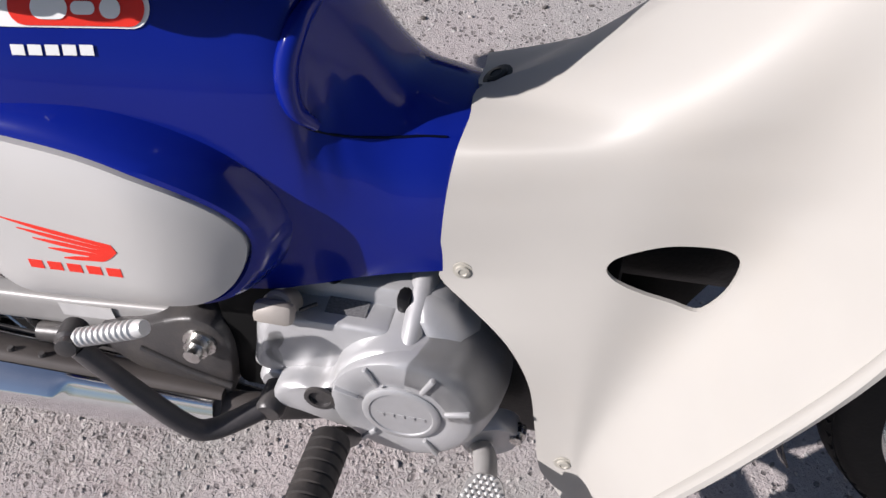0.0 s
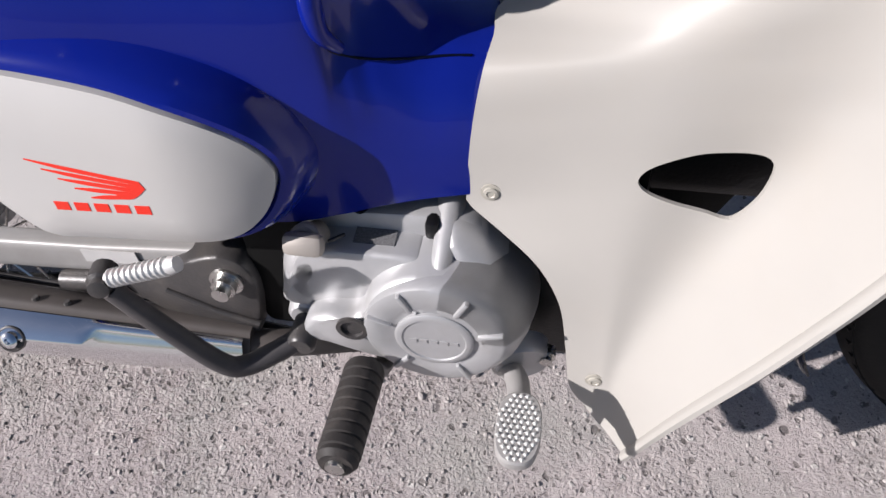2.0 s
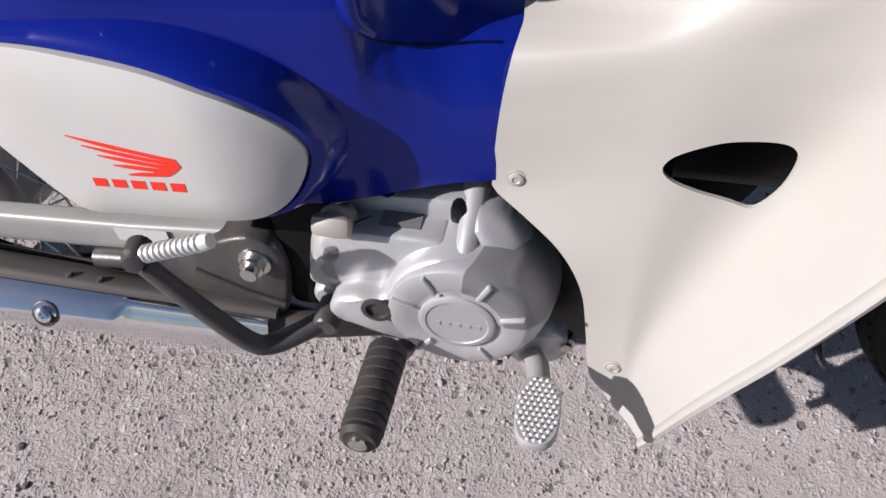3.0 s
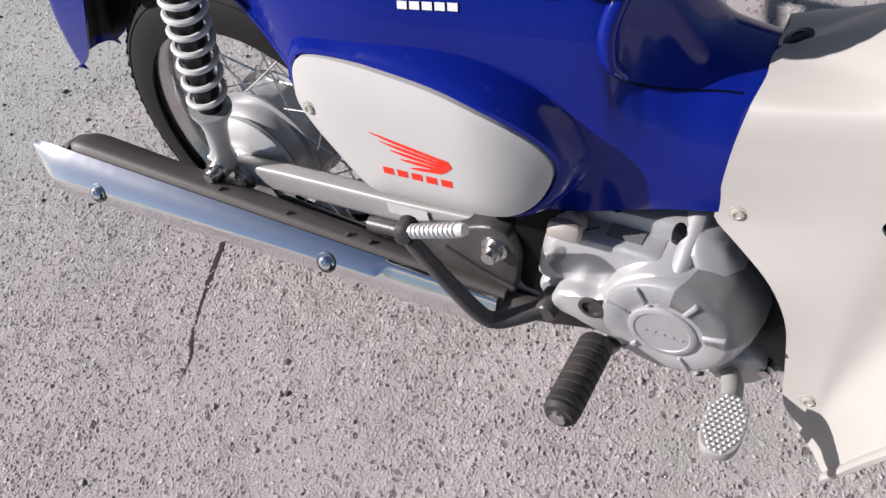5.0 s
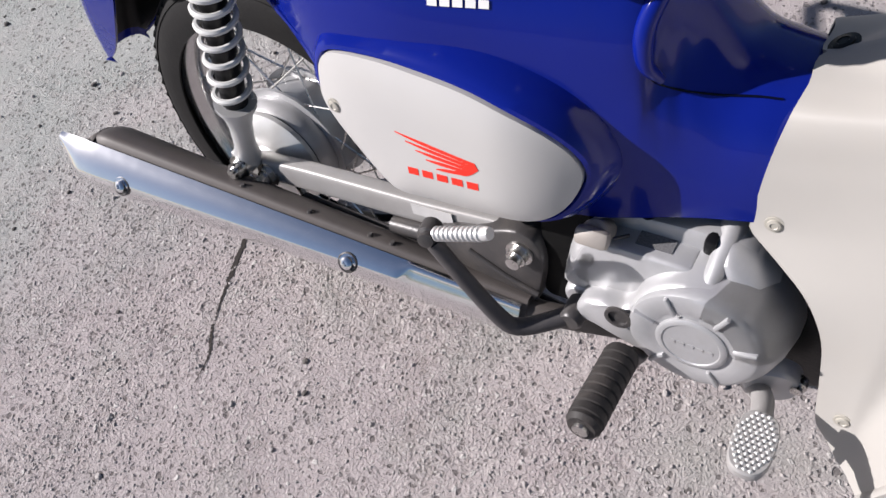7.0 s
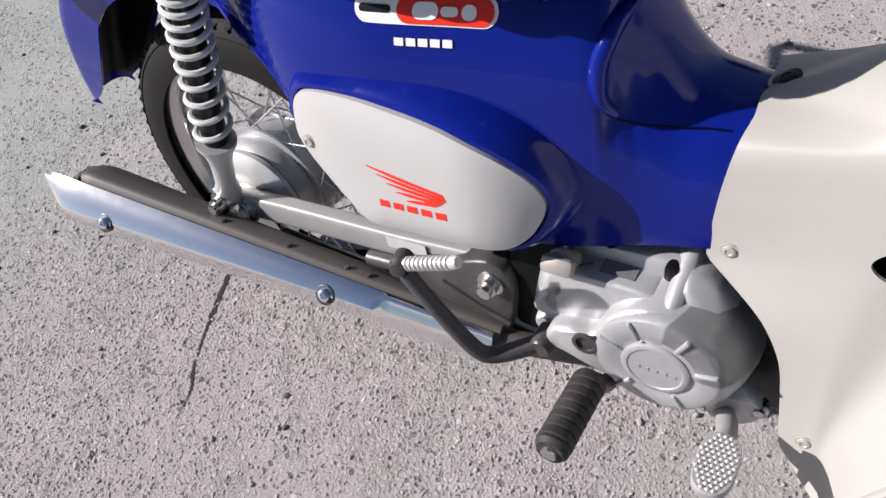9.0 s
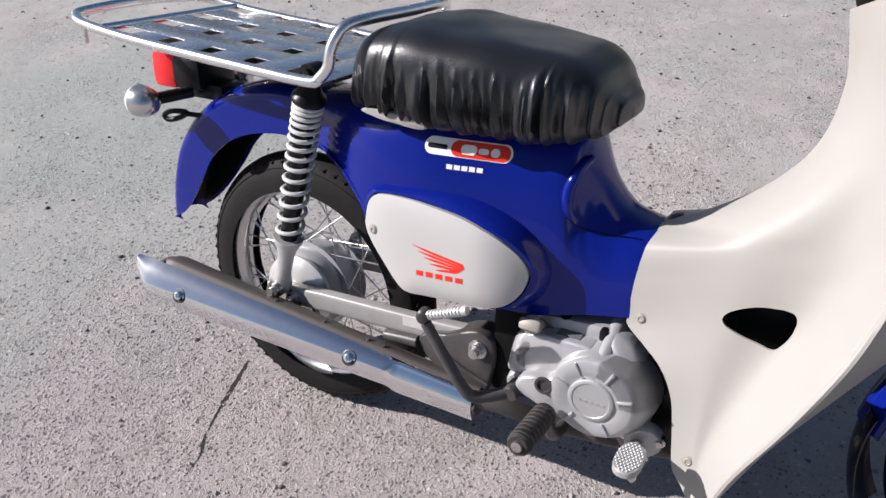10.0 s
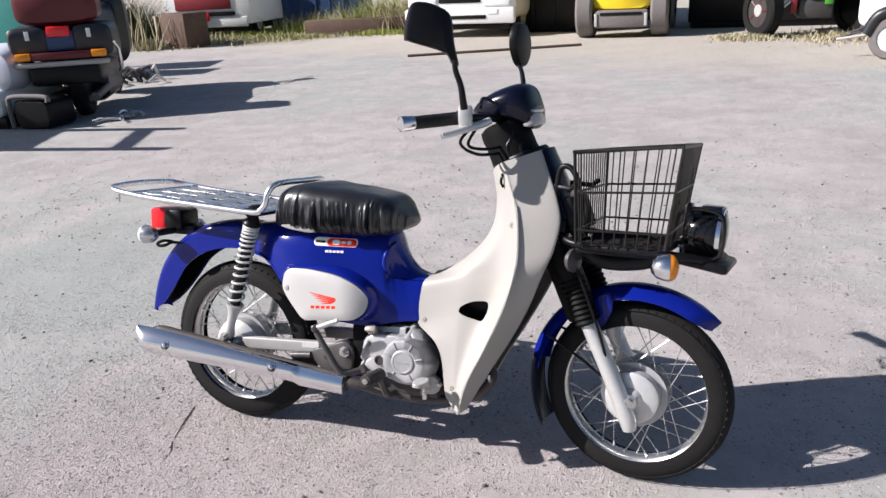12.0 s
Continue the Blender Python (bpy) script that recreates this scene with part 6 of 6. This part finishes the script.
part("tank", loft_box([(0.50, 0.26, 0.55, 1.10), (0.9, 0.28, 0.45, 1.16), (1.5, 0.30, 0.40, 1.14), (2.05, 0.28, 0.55, 1.20)]), GREY_BODY, tour)
part("windscreen", box((0, 2.12, 1.42), (0.56, 0.02, 0.46), 0.008, turn=Matrix.Rotation(radians(-28), 4, "X")), GLASS_DARK, tour)
part("side_rail", tube([(0.58, -0.02, 0.80), (0.62, 0.02, 0.72), (0.62, 0.06, 0.55), (0.58, 0.10, 0.48)], 0.02, 10), CHROME, tour)

crate = thing("black_crate", "black plastic tub with a worn grey rim", "tub", (-5.18, 4.02, 0), 4)
part("tub", loft_box([(-0.02, 0.20, 0.02, 0.28), (0.0, 0.22, 0.0, 0.30), (0.34, 0.22, 0.0, 0.30), (0.36, 0.20, 0.02, 0.28)]), BLACK, crate)
part("rim", tube([(-0.25, -0.02, 0.02), (-0.255, -0.02, 0.24), (-0.20, -0.02, 0.33), (0.20, -0.02, 0.33), (0.235, -0.02, 0.28)], 0.025, 10, smooth_to=30), GREY_RUBBER, crate)

scooter = thing("grey_scooter", "white scooter bodywork with a pale cowl and teal panel", "scooter", (-5.78, 3.95, 0), 0)
part("body", loft_box([(0.0, 0.20, 0.14, 0.36), (0.03, 0.25, 0.11, 0.40), (0.40, 0.26, 0.11, 0.42), (0.9, 0.20, 0.16, 0.40)], e=0.5), WHITE_BODY, scooter)
part("side_panel", box((0.06, -0.012, 0.26), (0.30, 0.02, 0.11), 0.03), PALE_TEAL, scooter, "faded teal panel")
part("undertray", box((0.04, 0.36, 0.065), (0.44, 0.66, 0.13), 0.03), BLACK, scooter)
part("cowl", loft_box([(0.10, 0.10, 0.44, 0.66), (0.14, 0.20, 0.38, 0.76), (0.34, 0.23, 0.36, 0.84), (0.55, 0.12, 0.42, 0.70)], e=0.75), PALE_COWL, scooter, "pale blue-grey rounded cowl").location = (0.14, 0, 0)
far_wheel(scooter, (-0.10, 0.95, 0.20), 0.20, 0.11, RUBBER, DARK, (1, 0, 0))

tyre_stack = thing("old_tyre", "worn black tyre standing on its tread", "tyre", (-6.72, 4.30, 0), 18)
far_wheel(tyre_stack, (0, 0, 0.36), 0.36, 0.30, RUBBER, DARK, (0.2, 1, 0))

teal_bin = thing("teal_cabinet", "teal painted steel cabinet", "cabinet", (-8.9, 7.4, 0), 10)
part("body", box((0, 0, 0.75), (1.5, 0.7, 1.5), 0.03), TEAL, teal_bin)
part("door", box((0, -0.36, 0.78), (1.38, 0.02, 1.30), 0.01), TEAL, teal_bin)

scrap = thing("scrap_metal", "bright scrap levers and brackets on the ground", "scrap metal", (-4.62, 4.50, 0), 0)
rnd = random.Random(8)
for i in range(11):
    x, y, a = rnd.uniform(-0.16, 0.22), rnd.uniform(-0.12, 0.32), rnd.uniform(0, 3.1)
    d = Vector((math.cos(a), math.sin(a), 0)) * rnd.uniform(0.05, 0.12)
    z = 0.016 + 0.02 * rnd.random()
    part("bracket", tube([Vector((x, y, z)) - d, Vector((x, y, z + 0.02)), Vector((x, y, z)) + d], 0.014, 6), CHROME if i % 2 else SILVER, scrap)

heap = thing("scrap_metal", "dark scrap parts heaped beside the touring machine", "scrap metal", (-6.75, 7.20, 0), 0)
for i in range(22):
    x, y, a = rnd.gauss(0.0, 0.35), rnd.gauss(0.0, 0.28), rnd.uniform(0, 3.1)
    d = Vector((math.cos(a), math.sin(a), 0)) * rnd.uniform(0.06, 0.20)
    z = 0.03 + 0.14 * rnd.random()
    part("bracket", tube([Vector((x, y, z)) - d, Vector((x, y, z + 0.06)), Vector((x, y, 0.02)) + d], 0.022, 6), DARK if i % 6 else SILVER, heap)

# frame stands out of view and is shaped after its shadow on the yard
frame_rack = thing("tubular_rack", "out-of-view tubular steel frame, with a sheet added for its shadow", "rack", (-6.05, 3.09, 0), 8)
for y, end in ((0.0, 0.11), (-0.85, 0.45)):
    part("rail", tube([(-2.4, y, 1.80), (end, y, 1.80)], 0.06, 10), STEEL, frame_rack)
    for x in (-2.4, -1.7):
        part("post", tube([(x, y, 0), (x, y, 1.80)], 0.03, 10), STEEL, frame_rack)
part("brace", tube([(-1.00, -0.85, 1.80), (-1.26, 0, 1.80)], 0.07, 10), STEEL, frame_rack)
# sheet added only to block the sun over the solid part of the shadow
part("sheet", box((-2.05, -0.52, 1.90), (1.30, 1.45, 0.05), 0.01, turn=Matrix.Rotation(radians(24), 4, "Z")), DARK, frame_rack, "unseen sheet added to cast the solid part of the shadow")
part("end_bar", tube([(0.03, -0.85, 1.80), (-0.24, 0, 1.80)], 0.06, 10), STEEL, frame_rack)

# made-up canopy out of view, there only to cast a band of shadow
canopy = thing("post_canopy", "unseen flat canopy on posts, added to cast a shadow on the yard", "canopy", (-10.35, 7.84, 0), 20)
part("roof", box((0, 0, 2.20), (1.25, 1.05, 0.08), 0.02), DARK, canopy)
for sx in (-1, 1):
    part("post", tube([(sx * 0.52, 0.3, 0), (sx * 0.52, 0.3, 2.20)], 0.035, 10), DARK, canopy)

bar = thing("steel_bar", "long thin dark steel bar lying on the ground", "bar", (0, 0, 0))
part("rod", tube([(-3.46, 9.90, 0.02), (-2.2, 10.50, 0.02), (-0.85, 11.15, 0.02)], 0.022, 8), RUST, bar)

# white truck front
truck = thing("white_truck", "white light truck parked facing the yard", "truck", (-3.60, 13.10, 0), -5)
cab = part("cab", loft_box([(0.0, 1.10, 0.34, 1.95), (0.04, 1.16, 0.30, 2.00), (1.5, 1.16, 0.30, 2.10), (1.6, 1.10, 0.34, 2.06)], 48, 0.22), WHITE_BODY, truck)
part("bumper", box((0, -0.06, 0.42), (2.36, 0.14, 0.30), 0.05), WHITE_BODY, truck)
part("grille_slot", box((0.05, -0.135, 0.40), (1.10, 0.02, 0.07), 0.02), BLACK, truck)
part("valance", box((0, 0.05, 0.22), (2.1, 0.14, 0.12), 0.03), BLACK, truck)
part("windscreen", box((0, -0.004, 1.45), (1.9, 0.03, 0.75), 0.05), GLASS_DARK, truck)
for sx in (-1, 1):
    lampb = part("headlamp", box((sx * 0.78, -0.015, 0.72), (0.56, 0.05, 0.24), 0.04), CLEAR, truck, "clear rectangular headlamp")
    part("fog_lamp", box((sx * 0.74, -0.135, 0.50), (0.22, 0.02, 0.10), 0.01), CLEAR, truck)
    far_wheel(truck, (sx * 0.98, 0.75, 0.31), 0.31, 0.18, RUBBER, SILVER, (1, 0, 0))
    far_wheel(truck, (sx * 0.98, 3.6, 0.31), 0.31, 0.18, RUBBER, SILVER, (1, 0, 0))
part("dark_grille", box((0.0, -0.01, 0.73), (0.90, 0.03, 0.13), 0.02), BLACK, truck)
# unseen tall box added so that the truck casts a larger shadow
part("cargo_box", box((0, 3.6, 1.65), (2.3, 3.8, 2.5), 0.03), WHITE_BODY, truck)

# yellow loader
loader = thing("yellow_loader", "yellow wheeled loader with large dusty tyres", "loader", (-0.36, 12.35, 0), 0)
part("hood", loft_box([(0.0, 0.44, 0.50, 1.20), (0.04, 0.50, 0.48, 1.26), (1.0, 0.50, 0.48, 1.30), (1.4, 0.46, 0.52, 1.24)], 40, 0.3), YELLOW_BODY, loader, "yellow engine hood")
part("counterweight", box((0, 0.02, 0.33), (0.92, 0.26, 0.30), 0.05), GREY_RUBBER, loader)
part("slot", box((0, -0.115, 0.42), (0.72, 0.02, 0.05), 0.01), BLACK, loader)
for sx in (-1, 1):
    part("counterweight_edge", box((sx * 0.43, -0.115, 0.32), (0.05, 0.03, 0.22), 0.01), SILVER, loader)
    far_wheel(loader, (sx * 0.65, 0.30, 0.45), 0.45, 0.30, GREY_RUBBER, YELLOW_BODY, (1, 0, 0))
    far_wheel(loader, (sx * 0.65, 1.9, 0.45), 0.45, 0.30, GREY_RUBBER, YELLOW_BODY, (1, 0, 0))
# out-of-view cabin, made tall for the shadow it throws to the right
part("cabin", box((0, 1.2, 1.75), (1.1, 1.2, 1.1), 0.05), BLACK, loader)
part("lift_frame", box((0, 2.0, 1.0), (1.2, 0.3, 1.6), 0.05), BLACK, loader)
part("axle", box((0, 0.3, 0.36), (1.1, 0.16, 0.16), 0.04), BLACK, loader)

# made-up black block that supplies the deep shade behind loader and tractor
shade_wall = thing("dark_trailer", "black block added as the deep shade behind the tractor", "trailer", (2.15, 14.95, 0), 0)
part("body", box((0, 0, 1.35), (2.9, 2.2, 2.5), 0.04), BLACK, shade_wall)
part("skirt", box((0, -1.0, 0.12), (2.8, 0.1, 0.24), 0.02), BLACK, shade_wall)

tractor = thing("green_tractor", "small green and dark tractor with ribbed tyres", "tractor", (2.35, 11.95, 0), 0)
part("hood", box((0.42, 0.5, 0.78), (0.42, 1.3, 0.42), 0.06), GREEN_BODY, tractor)
part("frame", box((0.35, 0.55, 0.42), (0.50, 1.3, 0.30), 0.05), DARK, tractor)
part("engine", box((0.20, 0.3, 0.55), (0.36, 0.6, 0.28), 0.05), BLACK, tractor)
lug = far_wheel(tractor, (-0.42, 0.0, 0.42), 0.42, 0.22, RUBBER, DARK, (1.0, 0.62, 0))
part("hub", lathe([(-0.10, 0.0), (-0.10, 0.09), (-0.04, 0.13)], (-0.42, 0.0, 0.42), (1.0, 0.62, 0), 20), SILVER, lug)
for k in range(5):
    a = 2 * math.pi * k / 5
    d = Vector((1.0, 0.62, 0)).normalized()
    e = (d.cross(Vector((0, 0, 1))) * math.cos(a) + Vector((0, 0, 1)) * math.sin(a))
    c = Vector((-0.42, 0.0, 0.42)) - d * 0.075
    part("spoke", tube([c + e * 0.10, c + e * 0.24], 0.022, 6), CRIMSON, lug)
far_wheel(tractor, (0.95, 0.2, 0.42), 0.42, 0.22, RUBBER, BLACK, (0.9, 0.5, 0))
part("drop_plate", box((0.52, -0.14, 0.66), (0.12, 0.10, 0.34), 0.02), GREEN_BODY, tractor)
part("red_guard", box((0.02, -0.10, 0.52), (0.10, 0.12, 0.30), 0.02), RED_BODY, tractor)
for i in range(4):
    part("link", tube([(-0.30 + 0.05 * i, -0.18, 0.45), (-0.20 + 0.08 * i, -0.10, 0.62)], 0.02, 6), SILVER, tractor)

buggy = thing("white_buggy", "white small buggy with a pale wheel rim", "buggy", (3.25, 9.05, 0), -10)
part("body", loft_box([(0.0, 0.25, 0.40, 0.72), (0.06, 0.34, 0.36, 0.86), (0.8, 0.36, 0.36, 0.90), (1.2, 0.25, 0.40, 0.80)]), WHITE_BODY, buggy)
part("mudguard", tube([(-0.22, -0.10, 0.30), (-0.10, -0.12, 0.52), (0.12, -0.12, 0.56), (0.30, -0.10, 0.44)], 0.07, 10, smooth_to=16), GREY_BODY, buggy)
far_wheel(buggy, (0.06, -0.10, 0.25), 0.25, 0.17, GREY_RUBBER, WHITE_BODY, (0.2, 1, 0))
far_wheel(buggy, (0.30, 1.1, 0.25), 0.25, 0.17, GREY_RUBBER, WHITE_BODY, (0.2, 1, 0))
part("tie_rod", tube([(-0.55, 0.05, 0.22), (-0.1, 0.0, 0.30)], 0.02, 8), ARM_GREY, buggy)
for k in range(3):
    part("link", tube([(-0.50 + 0.1 * k, 0.10, 0.24 + 0.06 * k), (-0.15, 0.05, 0.36 + 0.05 * k)], 0.014, 6), DARK, buggy)

kei = thing("small_white_truck", "small white truck with a red panel seen from behind", "truck", (-10.75, 14.75, 0), 8)
# black underside block that also stands in for the shadow below the truck
part("underbody", box((0, 1.0, 0.22), (1.9, 1.7, 0.18), 0.03), BLACK, kei)
part("bed", box((0, 1.2, 0.80), (2.3, 2.4, 1.0), 0.03), WHITE_BODY, kei)
part("red_panel", box((-0.1, -0.02, 0.88), (1.5, 0.05, 0.42), 0.02), RED_BODY, kei)
part("rear_bar", box((-0.1, -0.04, 0.56), (1.7, 0.06, 0.10), 0.02), BLACK, kei)
part("tail_lamp", box((-0.05, -0.09, 0.50), (0.24, 0.05, 0.20), 0.02), RED_LENS, kei)
part("lower_panel", box((0.1, 0.0, 0.36), (1.9, 0.06, 0.24), 0.03), WHITE_BODY, kei)
for sx in (-1, 1):
    far_wheel(kei, (sx * 0.95, 0.7, 0.28), 0.28, 0.16, RUBBER, SILVER, (1, 0, 0))

board = thing("rusty_box", "dark rusty steel box with a pale edge", "box", (-9.75, 12.45, 0), -18)
part("body", box((0, 0, 0.36), (0.95, 0.60, 0.72), 0.012), RUST, board)
part("edge", box((-0.49, -0.05, 0.34), (0.07, 0.62, 0.68), 0.01), material("pale_timber", (0.35, 0.27, 0.19), 0.8, vary=0.25, scale=10), board)

drum = thing("blue_container", "faded blue steel container", "container", (-9.15, 17.7, 0), 4)
part("body", box((0, 0, 1.0), (2.4, 1.6, 2.0), 0.03), DARK_BLUE, drum)
for i in range(6):
    part("rib", box((-1.0 + 0.4 * i, -0.82, 1.0), (0.06, 0.05, 1.8), 0.01), DARK_BLUE, drum)
beam_low = thing("rusty_beam", "long rusty steel beam in the weeds", "beam", (-6.7, 14.75, 0), 5)
part("beam", box((0, 0, 0.17), (2.5, 0.24, 0.34), 0.02), RUST, beam_low)


def weeds(name, mat, count, seed, spots, label):
    """Blades of dry grass and weeds."""
    rnd = random.Random(seed)
    verts, faces = [], []
    for i in range(count):
        cx, cy, rx, ry, h = spots[i % len(spots)]
        x, y = rnd.gauss(cx, rx), rnd.gauss(cy, ry)
        a, hh, w = rnd.uniform(0, 6.3), h * rnd.uniform(0.35, 1.15), rnd.uniform(0.006, 0.016)
        lean = Vector((rnd.gauss(0, 0.35), rnd.gauss(0, 0.35), 1)).normalized() * hh
        s = Vector((math.cos(a), math.sin(a), 0)) * w
        p = Vector((x, y, 0))
        m = p + lean * 0.55
        q = p + lean + Vector((lean.x, lean.y, -0.12 * hh)) * 0.5
        k = len(verts)
        verts += [p - s, p + s, m + s * 0.7, m - s * 0.7, q]
        faces += [(k, k + 1, k + 2, k + 3), (k + 3, k + 2, k + 4)]
    me = bpy.data.meshes.new(name)
    me.from_pydata([tuple(v) for v in verts], [], faces)
    me.materials.append(mat)
    return tagged(new(name, me), label, "grass", kind="stuff")


# made-up black block that fills the shaded gap between truck and loader
dark_box = thing("dark_container", "black block added as the deep shade between truck and loader", "container", (-1.80, 14.75, 0), -4)
part("body", box((0, 0, 1.2), (1.15, 1.8, 2.4), 0.03), BLACK, dark_box)
for i in range(3):
    part("rib", box((-0.44 + 0.44 * i, -0.91, 1.2), (0.06, 0.04, 2.2), 0.01), BLACK, dark_box)

DARK_LEAF = material("dark_leaves", (0.045, 0.055, 0.018), 0.7, vary=0.4, scale=3)
weeds("dark_scrub", DARK_LEAF, 5200, 12, ((-13.0, 13.6, 0.45, 0.3, 1.2), (-12.1, 13.4, 0.35, 0.3, 1.1), (-14.0, 13.8, 0.5, 0.4, 1.2), (-11.7, 14.6, 0.5, 0.4, 0.5)), "dark overgrown scrub at the yard edge")
twigs = thing("dead_twigs", "pale broken twigs leaning on a rusty box", "twigs", (-10.15, 11.75, 0))
rnd = random.Random(21)
for i in range(16):
    x, a = rnd.uniform(-0.55, 0.35), rnd.uniform(-0.5, 0.5)
    h = rnd.uniform(0.3, 1.1)
    part("twig", tube([(x, rnd.uniform(-0.1, 0.1), 0.0), (x + 0.3 * a * h, 0.08, 0.5 * h), (x + a * h, 0.16, h)], [0.018, 0.012, 0.006], 6), DRY_GRASS, twigs)
weeds("dry_weeds", DRY_GRASS, 9600, 4, ((-10.6, 12.4, 0.8, 0.4, 0.07), (-9.2, 13.4, 0.8, 0.4, 0.12), (-8.2, 14.3, 0.8, 0.3, 0.10), (-7.2, 15.9, 1.0, 0.3, 0.60), (-11.4, 12.8, 0.7, 0.5, 0.10), (1.75, 11.75, 0.25, 0.2, 0.10), (-5.6, 15.3, 0.5, 0.3, 0.85), (-10.3, 11.95, 0.15, 0.12, 0.25), (3.1, 11.7, 0.4, 0.5, 0.12), (-11.0, 13.4, 0.8, 0.4, 0.22)), "dry pale grass and weeds along the yard edge")
weeds("green_weeds", GREEN_GRASS, 5200, 6, ((-6.1, 15.6, 0.6, 0.3, 0.90), (-7.6, 15.6, 0.8, 0.25, 0.45), (-8.6, 13.9, 0.7, 0.3, 0.10), (-9.8, 15.0, 1.2, 0.5, 0.16), (-5.9, 14.6, 0.4, 0.3, 0.14)), "green weeds growing along the yard edge")
